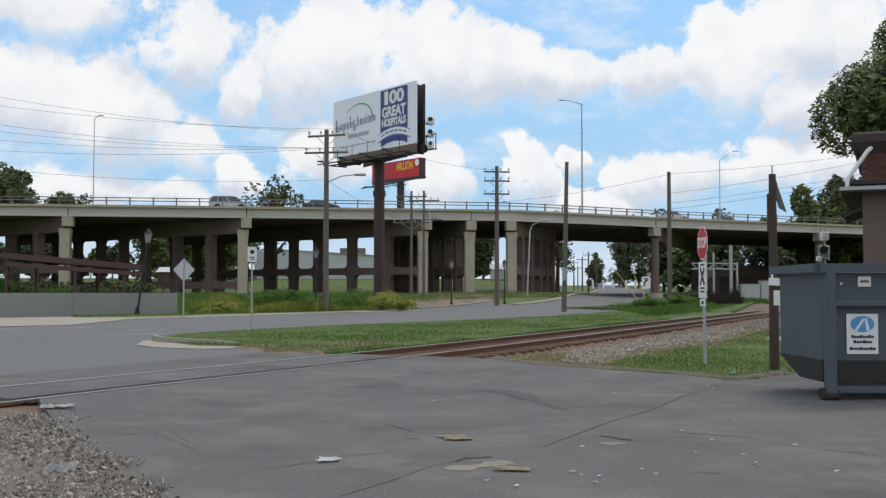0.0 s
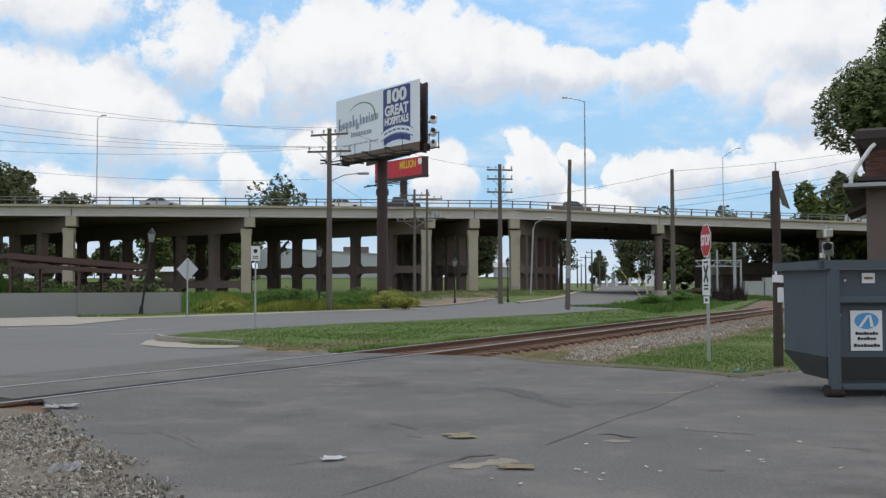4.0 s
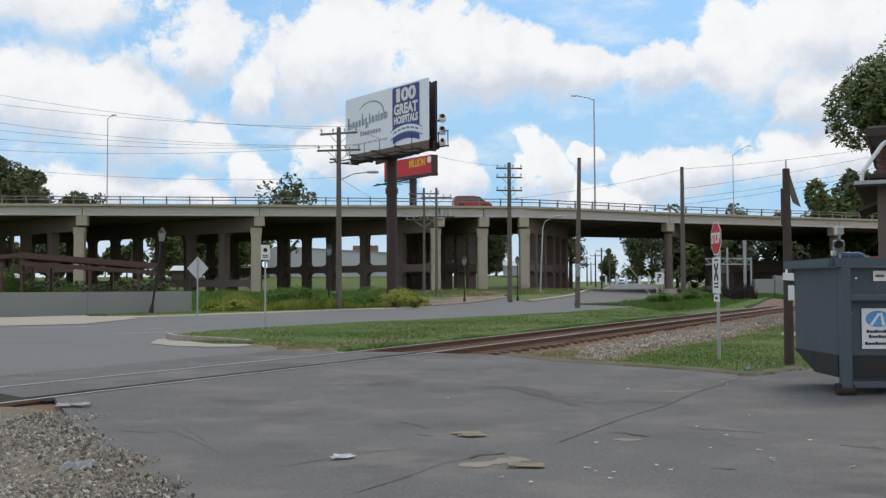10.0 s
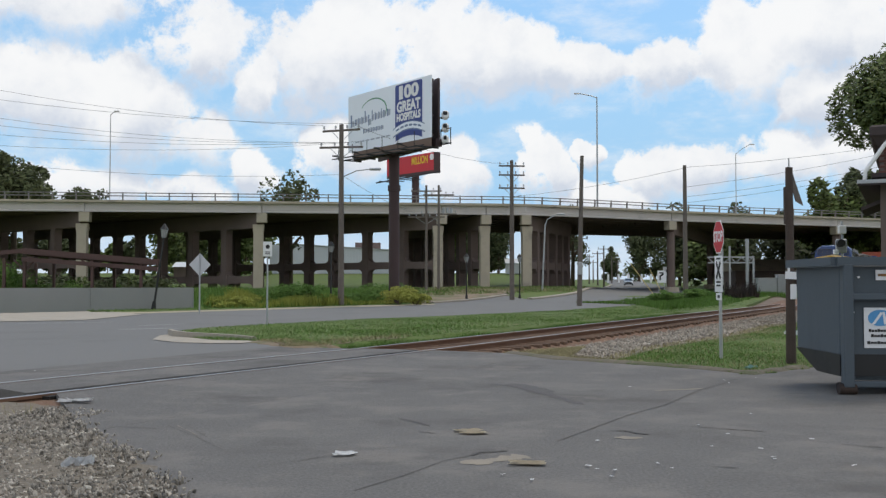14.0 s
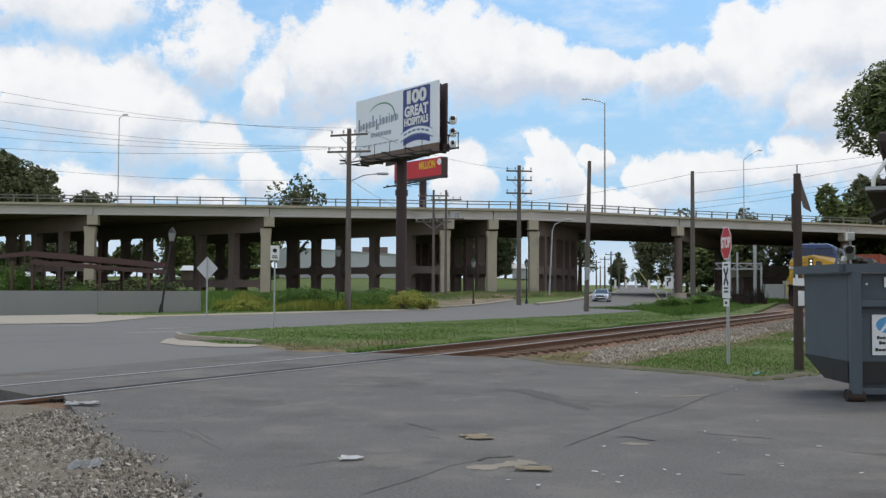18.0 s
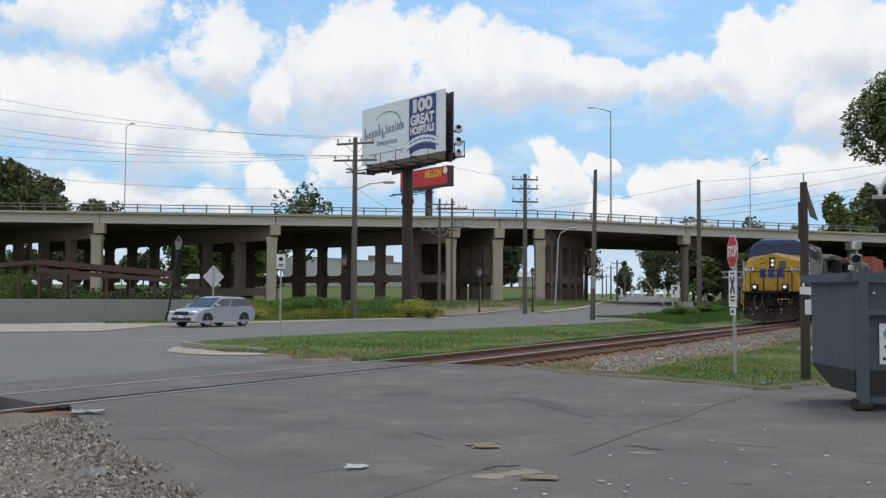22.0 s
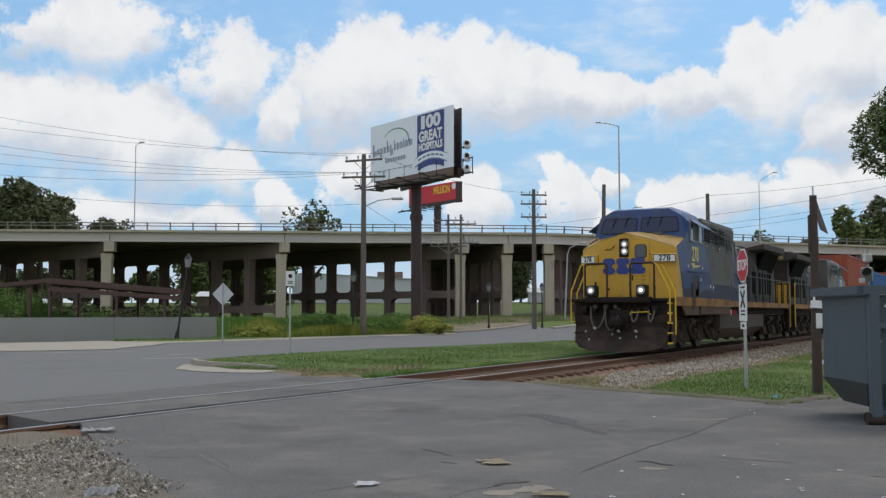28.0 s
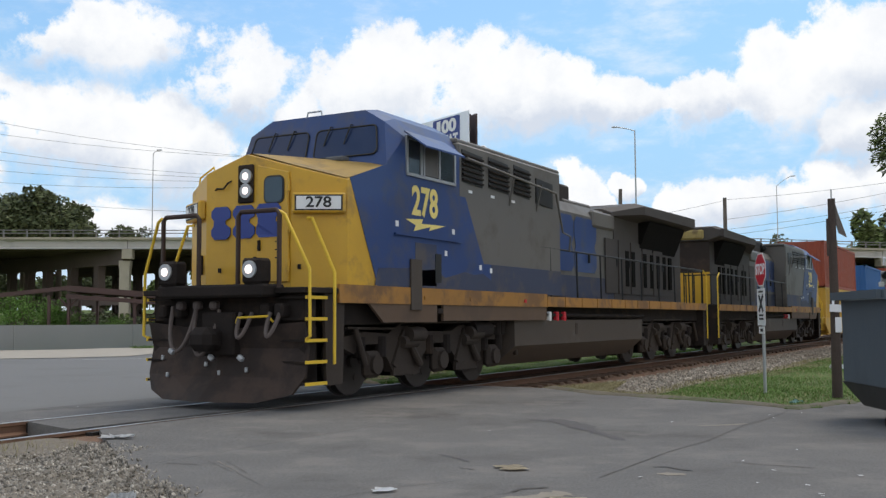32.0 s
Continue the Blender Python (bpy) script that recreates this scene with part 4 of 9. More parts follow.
L_NTOP = material("nose_top_yellow", (0.34, 0.22, 0.06), 0.7, vary=0.3, scale=1.2, grain=0.15, bump=0.08, stain=(0.12, 0.09, 0.06), stain_amount=0.7, stain_scale=1.3, stain_lo=0.46)
SCREEN = material("screen_mesh", (0.012, 0.011, 0.010), 0.9, vary=0.2, bump=0.2, spec=0.05)
RAILBROWN = material("brown_rail", (0.045, 0.026, 0.02), 0.7, vary=0.3, scale=3, bump=0.1)
L_NUM = material("number_yellow", (0.85, 0.68, 0.22), 0.5, vary=0.05, bump=0)
LAMP = glow("headlamp", (1.0, 0.88, 0.84), 1.7)
WINDGLASS = material("windscreen_glass", (0.018, 0.032, 0.085), 0.15, vary=0.15, bump=0, spec=0.4)
WHEEL = material("wheel_steel", (0.07, 0.06, 0.055), 0.6, metal=0.3, vary=0.2, bump=0.1)


def L(u, v, z):
    """A point of the locomotive: u behind its front, v to the near side, z over the rail."""
    return Vector((u, -v, z))


def loco():
    lo = thing("locomotive", "blue, grey and yellow six-axle diesel freight locomotive numbered 278", "locomotive")
    P = lambda name, bm, mat, label="", smooth=False, parent=None: part(name, bm, mat, parent or lo, label, smooth)
    # frame and deck
    P("frame", box(B(), L(11.1, 0, 1.38), (20.2, 2.6, 0.42)), L_DIRT)
    # added dark block, keeps light from showing through between the trucks
    P("center_sill", box(B(), L(11.0, 0, 0.93), (18.6, 1.1, 0.55), bevel=0.04), L_DIRT)
    P("deck", box(B(), L(10.8, 0, 1.66), (20.9, 3.06, 0.08), bevel=0.01), L_DIRT)
    # nose: flat middle face and swept cheeks
    front = [(1.38, -1.52), (0.95, -0.82), (0.92, 0.0), (0.95, 0.82), (1.38, 1.52)]
    topz = [3.30, 3.50, 3.74, 3.50, 3.30]
    bm = B()
    ringb = [L(u, v, 1.72) for u, v in front] + [L(2.6, 1.505, 1.72), L(2.6, -1.505, 1.72)]
    ringt = [L(u, v, z) for (u, v), z in zip(front, topz)] + [L(2.55, 1.505, 3.66), L(2.55, -1.505, 3.66)]
    vb, vt = [bm.verts.new(p) for p in ringb], [bm.verts.new(p) for p in ringt]
    n = len(vb)
    for i in range(n):
        bm.faces.new((vb[i], vb[(i + 1) % n], vt[(i + 1) % n], vt[i]))
    peak = bm.verts.new(L(2.5, 0, 3.88))
    for i in range(n):
        bm.faces.new((vt[i], vt[(i + 1) % n], peak))
    bm.faces.new(vb[::-1])
    bmesh.ops.bevel(bm, geom=[e for e in bm.edges if e.calc_length() > 0.3 and len(e.link_faces) == 2 and e.calc_face_angle(0) > 0.35], offset=0.03, segments=2, affect="EDGES")
    P("nose", bm, L_YEL, "yellow nose with swept cheeks")
    bm = B()
    rim = [L(1.46, -1.46, 3.345), L(1.06, -0.80, 3.535), L(1.03, 0.0, 3.775), L(1.06, 0.80, 3.535), L(1.46, 1.46, 3.345), L(2.55, 1.46, 3.69), L(2.5, 0, 3.905), L(2.55, -1.46, 3.69)]
    hub = bm.verts.new(L(2.0, 0, 3.862))
    vs = [bm.verts.new(p) for p in rim]
    for i in range(8):
        bm.faces.new((vs[i], vs[(i + 1) % 8], hub))
    P("nose_top", bm, L_NTOP, "dusty yellow nose top")
    # dark front strip behind the lamps and the nose door
    P("lamp_recess", box(B(), L(0.905, 0.0, 3.29), (0.05, 0.30, 0.58), bevel=0.02), L_DIRT, "dark recess of the headlights")
    for z in (3.40, 3.18):
        rod(bm := B(), L(0.90, 0.03, z), L(0.85, 0.03, z), 0.11, n=20)
        rim = P("headlight", bm, GALV, "round headlight with a grey reflector", True)
        rod(bm := B(), L(0.852, 0.03, z), L(0.843, 0.03, z), 0.056, n=20)
        P("lens", bm, LAMP, parent=rim)
    bm = B()
    slab(bm, [L(0.94, 0.22, 1.8), L(0.94, 0.80, 1.8), L(0.94, 0.80, 3.42), L(0.94, 0.22, 3.56)], L(-0.035, 0, 0))
    bmesh.ops.bevel(bm, geom=bm.edges[:], offset=0.012, segments=1, affect="EDGES")
    d = P("nose_door", bm, L_YEL, "yellow nose door")

    def rounded(v0, v1, z0, z1, r, n=5):
        """Outline of a rounded opening in the nose face."""
        out = []
        for cv, cz, q0 in ((v1 - r, z1 - r, 0), (v0 + r, z1 - r, 90), (v0 + r, z0 + r, 180), (v1 - r, z0 + r, 270)):
            out += [(cv + r * math.cos(radians(q0 + 90 * k / n)), cz + r * math.sin(radians(q0 + 90 * k / n))) for k in range(n + 1)]
        return out
    P("window_gasket", slab(B(), [L(0.906, v, z) for v, z in rounded(0.35, 0.73, 2.96, 3.38, 0.10)], L(-0.012, 0, 0)), BLACK, parent=d)
    P("door_window", slab(B(), [L(0.898, v, z) for v, z in rounded(0.375, 0.705, 2.985, 3.355, 0.085)], L(-0.012, 0, 0)), GLASS, "dark rounded door window", parent=d)
    for z in (2.05, 2.62, 3.22):
        P("hinge", rod(B(), L(0.90, 0.80, z - 0.09), L(0.90, 0.80, z + 0.09), 0.032), L_YEL, parent=d)
    P("door_latch", box(B(), L(0.89, 0.27, 2.35), (0.05, 0.04, 0.16), bevel=0.01), L_DIRT, parent=d)
    P("nose_cable", pipe(B(), [L(0.93, -0.30, 3.36), L(0.88, -0.34, 3.32), L(0.88, -0.42, 3.24), L(0.88, -0.55, 3.25), L(0.93, -0.62, 3.24)], 0.014), L_DIRT, "dark hanging cable")
    P("nose_latch", box(B(), L(1.02, -0.98, 2.1), (0.05, 0.05, 0.3), bevel=0.01), L_DIRT)
    for v, z in ((0.95, 2.02), (-0.92, 2.06), (0.18, 2.15), (-0.5, 2.0)):
        P("stencil_bar", box(B(), L(0.90 + max(0, abs(v) - 0.82) * 0.62, v, z), (0.02, 0.05, 0.07)), L_DIRT)
    for z in (3.02, 2.9, 2.78):
        P("stencil_bar", box(B(), L(0.903, 0.62, z - 0.62), (0.008, 0.11, 0.018)), L_DIRT)
    # nose emblem: plain blue blocks
    for a, b in ((-0.68, -0.30), (-0.25, 0.17), (0.20, 0.68)):
        c = 0.07
        out = [(a + c, 2.47), (b - c, 2.47), (b, 2.47 + c), (b, 2.64), (b - 0.10, 2.70), (b - 0.10, 2.76), (b, 2.80), (b, 2.97 - c), (b - c, 2.97), (a + c, 2.97), (a, 2.97 - c), (a, 2.82), (a + 0.05, 2.76), (a + 0.05, 2.68), (a, 2.62), (a, 2.47 + c)]
        P("nose_emblem", slab(B(), [L(0.895 if v > 0.2 else 0.915, v, z) for v, z in out], L(-0.012, 0, 0)), NAVY, "navy emblem block")
    # number boards on the cheeks
    for s in (-1, 1):
        a, b = L(1.38, s * 1.52, 0), L(0.95, s * 0.82, 0)
        t = (b - a).normalized() if s < 0 else (a - b).normalized()
        nrm = Vector((t.y, -t.x, 0))
        if nrm.x > 0:
            nrm = -nrm
        c = (a + b) / 2 + nrm * 0.06 + Vector((0, 0, 2.95))
        R3 = Matrix((t, nrm, Vector((0, 0, 1)))).transposed()
        nb = P("number_board", box(B(), c, (0.78, 0.12, 0.30), R3, bevel=0.025), L_YEL, "number board in a yellow frame")
        P("board_edge", box(B(), c + nrm * 0.058, (0.70, 0.01, 0.235), R3, bevel=0.004), BLACK, "black border", parent=nb)
        P("board_face", box(B(), c + nrm * 0.065, (0.65, 0.01, 0.19), R3), WHITE, "white number plate", parent=nb)
        face = Matrix.Translation(c + nrm * 0.074) @ Matrix((Vector((0, 0, 1)).cross(nrm), Vector((0, 0, 1)), nrm)).transposed().to_4x4()
        letters("number", "278", 0.22, BLACK, nb, face, 0.003, squeeze=1.15, bold=0.004)
    # cab
    sec = lambda u, k=1.0, w=1.51, roof=4.72: [L(u, -w, 1.7), L(u, -w, 4.19), L(u + 0.04, -1.28, 4.52), L(u + 0.1, -0.92, roof), L(u + 0.1, 0.92, roof), L(u + 0.04, 1.28, 4.52), L(u, w, 4.19), L(u, w, 1.7)]
    bm = B()
    fu = lambda z: 2.45 + (z - 3.66) * 0.25
    front_low = [L(fu(z), v, z) for v, z in ((-1.51, 1.7), (-1.51, 3.70), (-1.36, 4.40), (-0.95, 4.64), (0.95, 4.64), (1.36, 4.40), (1.51, 3.70), (1.51, 1.7))]
    loft(bm, [front_low, sec(3.0), sec(4.85)])
    bmesh.ops.bevel(bm, geom=[e for e in bm.edges if len(e.link_faces) == 2 and e.calc_face_angle(0) > 0.5], offset=0.03, segments=1, affect="EDGES")
    cab = P("cab", bm, L_BLUE, "dark blue cab")
    # windscreen: two panes leaning back with the cab front
    lean = lambda v, z: L(fu(z) - 0.004, v, z)
    for v0, v1 in ((0.06, 1.30), (-1.30, -0.10)):
        out = [(v * (0.955 if z > 4.2 and abs(v) > 1 else 1), z) for v, z in rounded(v0, v1, 3.87, 4.36, 0.09, 4)]
        w = P("windscreen", slab(B(), [lean(v, z) for v, z in out], L(-0.012, 0, 0)), WINDGLASS, "blue-grey windscreen pane", parent=cab)
        P("windscreen_gasket", pipe(B(), [lean(v, z) + L(-0.012, 0, 0) for v, z in out + out[:1]], 0.016), BLACK, parent=w)
    P("windscreen_base", box(B(), L(2.33, 0.66, 3.80), (0.22, 0.34, 0.08), bevel=0.02), L_TOP, "grimy wiper motor box", parent=cab)
    for v in (0.35, 0.75, -0.4, -0.8):
        bm = pipe(B(), [lean(v, 4.40) + L(0.03, 0, 0), lean(v, 4.40) + L(-0.05, 0, 0), lean(v - 0.03, 4.3) + L(-0.05, 0, 0), lean(v - 0.1, 4.08) + L(-0.03, 0, 0)], 0.012)
        P("wiper", bm, BLACK, parent=cab)
    for s in (-1, 1):
        # paint panel with slanted rear edge and the yellow corner ahead of it
        y = s * 1.515
        P("side_paint", slab(B(), [L(2.2, y, 1.74), L(6.05, y, 1.74), L(6.05, y, 2.26), L(5.75, y, 2.26), L(5.05, y, 3.42), L(2.46, y, 3.42), L(2.46, y, 3.68), L(1.44, y, 3.34)], L(0, s * 0.008, 0)), L_BLUE, "blue side panel")
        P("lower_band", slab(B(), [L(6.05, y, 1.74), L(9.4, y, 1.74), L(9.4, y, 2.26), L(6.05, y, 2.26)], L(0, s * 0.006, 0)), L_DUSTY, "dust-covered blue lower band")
        P("cab_window", slab(B(), [L(3.05, y, 3.62), L(4.65, y, 3.62), L(4.65, y, 4.18), L(3.05, y, 4.18)], L(0, s * 0.006, 0)), GLASS, "dark side window", parent=cab)
        bm = B()
        for u in (3.05, 3.5, 3.58, 4.1, 4.65):
            bar(bm, L(u, y + s * 0.012, 3.6), L(u, y + s * 0.012, 4.2), 0.05, 0.03)
        for z in (3.6, 4.2):
            bar(bm, L(3.03, y + s * 0.012, z), L(4.68, y + s * 0.012, z), 0.03, 0.05)
        P("window_frame", bm, GALV, parent=cab)
        P("window_panel", slab(B(), [L(3.6, y, 3.64), L(4.05, y, 3.64), L(4.05, y, 4.16), L(3.6, y, 4.16)], L(0, s * 0.02, 0)), L_GREY, parent=cab)
        P("sun_visor", slab(B(), [L(2.98, y, 4.27), L(4.3, y, 4.27), L(4.3, y + s * 0.40, 3.99), L(3.0, y + s * 0.40, 3.99)], L(0, 0, 0.03)), L_BLUE, "blue sun visor tilted over the window", parent=cab)
        face = Matrix.Translation(L(3.62, s * 1.526, 3.16)) @ Matrix((Vector((s, 0, 0)), Vector((0, 0, 1)), Vector((0, -s, 0)))).transposed().to_4x4()
        letters("cab_number", "278", 0.66, L_NUM, lo, face, 0.004, "pale yellow number 278", squeeze=0.86, bold=0.018)
        bolt = [(3.0, 2.86), (3.55, 2.90), (3.5, 2.82), (4.3, 2.84), (3.75, 2.72), (3.8, 2.79), (3.25, 2.68), (3.32, 2.78)]
        P("bolt_mark", slab(B(), [L(u if s > 0 else 7.24 - u, s * 1.524, z) for u, z in bolt], L(0, s * 0.005, 0)), L_NUM, "yellow lightning bolt")
        bm = B()
        slab(bm, [L(3.3, y, 1.8), L(4.0, y, 1.8), L(4.0, y, 2.5), L(3.3, y, 2.5)], L(0, s * 0.012, 0))
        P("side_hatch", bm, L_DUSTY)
        P("side_vent", slab(B(), [L(3.95, y, 1.86), L(4.15, y, 1.86), L(4.15, y, 2.35), L(3.95, y, 2.35)], L(0, s * 0.02, 0)), BLACK)
        for u, z in ((4.55, 2.72), (4.28, 2.33), (5.57, 2.14), (6.0, 2.1), (2.7, 2.72)):
            P("placard", slab(B(), [L(u, y, z), L(u + 0.09, y, z), L(u + 0.09, y, z + 0.09), L(u, y, z + 0.09)], L(0, s * 0.012, 0)), WHITE, "small white placard")
    # equipment cabinet behind the cab
    P("equipment_cabinet", box(B(), L(7.15, 0, 3.05), (4.62, 3.0, 2.7), bevel=0.04), L_GREY, "grey equipment cabinet")
    bm = box(B(), L(7.2, 0, 4.43), (4.7, 2.9, 0.1), bevel=0.03)
    P("cabinet_roof", bm, L_GREY)
    for s in (-1, 1):
        for u0, u1 in ((4.95, 5.75), (6.0, 6.85), (7.1, 7.85)):
            bm = slab(B(), [L(u0, s * 1.502, 3.70), L(u1, s * 1.502, 3.66), L(u1, s * 1.502, 4.24), L(u0, s * 1.502, 4.28)], L(0, s * 0.01, 0))
            g = P("grille", bm, BLACK, "dark louvred grille")
            bm = B()
            for k in range(6):
                z = 3.74 + k * 0.09
                bar(bm, L(u0, s * 1.53, z), L(u1, s * 1.53, z - 0.02), 0.03, 0.03)
            P("louvre", bm, L_DIRT, parent=g)
        P("roof_hatch", slab(B(), [L(8.15, s * 1.502, 3.62), L(9.0, s * 1.502, 3.58), L(9.0, s * 1.502, 4.1), L(8.15, s * 1.502, 4.14)], L(0, s * 0.02, 0)), BLACK, "dark air intake")
        bm = B()
        pipe(bm, [L(4.95, s * 1.62, 4.1), L(8.95, s * 1.62, 3.9), L(9.35, s * 1.6, 3.1), L(9.9, s * 1.55, 3.05), L(9.9, s * 1.52, 2.72)], 0.024)
        for u in (6.9, 8.2):
            rod(bm, L(u, s * 1.5, 3.45), L(u, s * 1.62, 4.0), 0.02)
        P("grab_rail", bm, L_GREY, "dusty grey side pipe")
        for u in (5.2, 6.1, 7.0):
            P("placard", slab(B(), [L(u, s * 1.5, 3.52), L(u + 0.14, s * 1.5, 3.52), L(u + 0.14, s * 1.5, 3.57), L(u, s * 1.5, 3.57)], L(0, s * 0.012, 0)), WHITE, "small white placard")
    # engine hood
    bm = B()
    prof = [(-0.98, 1.7), (-0.98, 3.75), (-0.78, 4.02), (0.78, 4.02), (0.98, 3.75), (0.98, 1.7)]
    loft(bm, [[L(u, v, z) for v, z in prof] for u in (9.4, 14.2)])
    P("engine_hood", bm, L_GREY, "grey engine hood")
    for s in (-1, 1):
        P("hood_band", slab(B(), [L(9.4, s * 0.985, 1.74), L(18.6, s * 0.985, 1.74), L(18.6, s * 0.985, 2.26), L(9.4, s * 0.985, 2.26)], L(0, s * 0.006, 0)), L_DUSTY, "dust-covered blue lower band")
        # emblem: plain blue blocks
        for a, b in ((9.42, 10.35), (10.42, 11.45), (11.5, 12.95)):
            c = 0.14
            out = [(a + c, 2.36), (b - c, 2.36), (b, 2.36 + c), (b, 2.8), (b - c, 3.0), (b, 3.2), (b, 3.68 - c), (b - c, 3.68), (a + c, 3.68), (a, 3.68 - c), (a, 3.2), (a + c * 0.6, 3.0), (a, 2.8), (a, 2.36 + c)]
            P("hood_emblem", slab(B(), [L(u, s * 0.99, z) for u, z in out], L(0, s * 0.006, 0)), L_BLUE, "worn blue emblem block")
        for k in range(9):
            u = 9.6 + k * 0.98
            if u > 18.3:
                continue
            bm = slab(B(), [L(u, s * 0.985, 1.86), L(u + 0.9, s * 0.985, 1.86), L(u + 0.9, s * 0.985, 3.7), L(u, s * 0.985, 3.7)], L(0, s * 0.004, 0)) if u < 13.2 else slab(B(), [L(u, s * 1.0, 1.9), L(u + 0.85, s * 1.0, 1.9), L(u + 0.85, s * 1.0, 3.3), L(u, s * 1.0, 3.3)], L(0, s * 0.03, 0))
            if u >= 13.2 or k % 2 == 0:
                dr = P("hood_door", bm, L_GREY if u < 13.2 else L_SOOT)
                P("door_handle", box(B(), L(u + 0.8, s * 1.03, 2.7), (0.04, 0.05, 0.2)), BLACK, parent=dr)
    # stack, roof fittings
    P("exhaust_box", box(B(), L(11.2, 0, 4.26), (2.0, 1.2, 0.5), bevel=0.05), L_PLOW, "rusty exhaust housing")
    for k in range(5):
        P("roof_tarp", box(B(), L(9.62 + 0.13 * k, 0.3 * (-1) ** k, 4.18 + 0.03 * (k % 3)), (0.3, 0.9, 0.34), Matrix.Rotation(0.3 * k, 3, "X"), bevel=0.1), BLACK, "crumpled black cover" if not k else "")
    P("roof_housing", box(B(), L(12.6, 0, 4.08), (1.8, 1.3, 0.14), bevel=0.04), L_GREY)
    # radiator section with wings
    bm = B()
    wall = [(-1.0, 1.7), (-1.0, 3.9), (1.0, 3.9), (1.0, 1.7)]
    loft(bm, [[L(u, v, z) for v, z in wall] for u in (14.2, 20.2)])
    P("radiator_hood", bm, L_SOOT, "sooty radiator hood")
    bm = B()
    wing = lambda u, w, lo, hi: [L(u, v, z) for v, z in ((-1.0, lo - 0.14), (-w, lo), (-w, hi - 0.1), (-w + 0.28, hi), (w - 0.28, hi), (w, hi - 0.1), (w, lo), (1.0, lo - 0.14))]
    loft(bm, [wing(14.0, 1.02, 3.9, 4.1), wing(15.3, 1.5, 4.02, 4.34), wing(20.2, 1.5, 4.02, 4.40), wing(20.35, 1.4, 4.06, 4.36)])
    P("radiator_wing", bm, L_SOOT, "sooty overhanging radiator roof")
    for s in (-1, 1):
        P("radiator_screen", slab(B(), [L(16.2, s * 1.0, 3.12), L(16.2, s * 1.34, 3.92), L(16.2, s * 1.0, 3.92)], L(3.4, 0, 0)), SCREEN, "black radiator screen")
        P("hood_step", box(B(), L(13.4, s * 0.97, 3.72), (1.5, 0.16, 0.42), bevel=0.05), L_GREY, "grey housing along the hood top")
        for u0 in (15.0, 15.5, 16.5, 17.1, 17.7, 18.3, 18.9):
            P("hood_grille", slab(B(), [L(u0, s * 1.0, 2.1), L(u0 + 0.26, s * 1.0, 2.1), L(u0 + 0.26, s * 1.0, 3.05), L(u0, s * 1.0, 3.05)], L(0, s * 0.045, 0)), SCREEN, "narrow dark vent")
    P("rear_end", box(B(), L(20.215, 0, 2.28), (0.07, 1.98, 1.1), bevel=0.01), L_YEL, "yellow lower end sheet")
    P("rear_end", box(B(), L(20.21, 0, 3.38), (0.06, 1.98, 1.08), bevel=0.01), L_PLOW, "rust-brown upper end sheet")
    P("rear_number_box", box(B(), L(20.30, 0, 4.12), (0.22, 1.7, 0.34), bevel=0.06), L_RUSTYEL, "faded yellow number box")
    # sills
    for s in (-1, 1):
        P("side_sill", slab(B(), [L(1.15, s * 1.5, 1.49), L(8.6, s * 1.5, 1.49), L(8.6, s * 1.5, 1.76), L(1.15, s * 1.5, 1.76)], L(0, s * 0.045, 0)), L_SILL, "worn orange-yellow sill stripe")
        for k in range(13):
            u = 8.62 + k * 0.97
            P("sill_stripe", slab(B(), [L(u, s * 1.5, 1.50), L(u + 0.93, s * 1.5, 1.50), L(u + 0.93, s * 1.5, 1.71), L(u, s * 1.5, 1.71)], L(0, s * 0.045, 0)), L_SILL)
        P("skirt", slab(B(), [L(2.35, s * 1.48, 1.20), L(4.0, s * 1.48, 1.20), L(4.0, s * 1.48, 1.49), L(1.95, s * 1.48, 1.49)], L(0, s * 0.05, 0)), L_SKIRT, "dusty tan skirt")
        P("skirt", slab(B(), [L(4.22, s * 1.48, 1.22), L(8.58, s * 1.48, 1.22), L(8.58, s * 1.48, 1.49), L(4.22, s * 1.48, 1.49)], L(0, s * 0.05, 0)), L_SKIRT, "dusty tan skirt")
        P("skirt_step", box(B(), L(4.11, s * 1.5, 1.38), (0.2, 0.08, 0.10), bevel=0.02), L_DIRT)
        P("battery_hatch", slab(B(), [L(3.12, s * 1.53, 1.40), L(3.46, s * 1.53, 1.40), L(3.46, s * 1.53, 2.22), L(3.12, s * 1.53, 2.22)], L(0, s * 0.03, 0)), L_TANK, "dusty brown hatch plate")
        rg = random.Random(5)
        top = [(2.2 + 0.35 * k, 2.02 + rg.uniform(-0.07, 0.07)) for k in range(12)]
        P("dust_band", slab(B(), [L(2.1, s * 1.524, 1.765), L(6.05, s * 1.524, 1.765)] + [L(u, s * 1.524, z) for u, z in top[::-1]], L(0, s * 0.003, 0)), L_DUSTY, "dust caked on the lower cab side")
        P("side_ledge", box(B(), L(3.75, s * 1.54, 2.60), (2.2, 0.04, 0.03)), L_BLUE, "thin ledge under the number")
        for u in (3.0, 4.6, 6.9):
            P("reflector", box(B(), L(u + 0.6, s * 1.55, 1.60), (0.1, 0.012, 0.06)), RED if u > 6 else L_SILL)
    # walkway rails
    for s in (-1, 1):
        bm = B()
        rod(bm, L(8.4, s * 1.48, 2.74), L(21.1, s * 1.48, 2.74), 0.022)
        P("handrail", bm, BLACKSTEEL, "black walkway handrail")
        for k in range(9):
            u = 8.9 + k * 1.5
            rod(bm := B(), L(u, s * 1.5, 1.6), L(u, s * 1.48, 2.75), 0.022, n=6)
            P("stanchion", bm, BLACKSTEEL)
        bm = B()
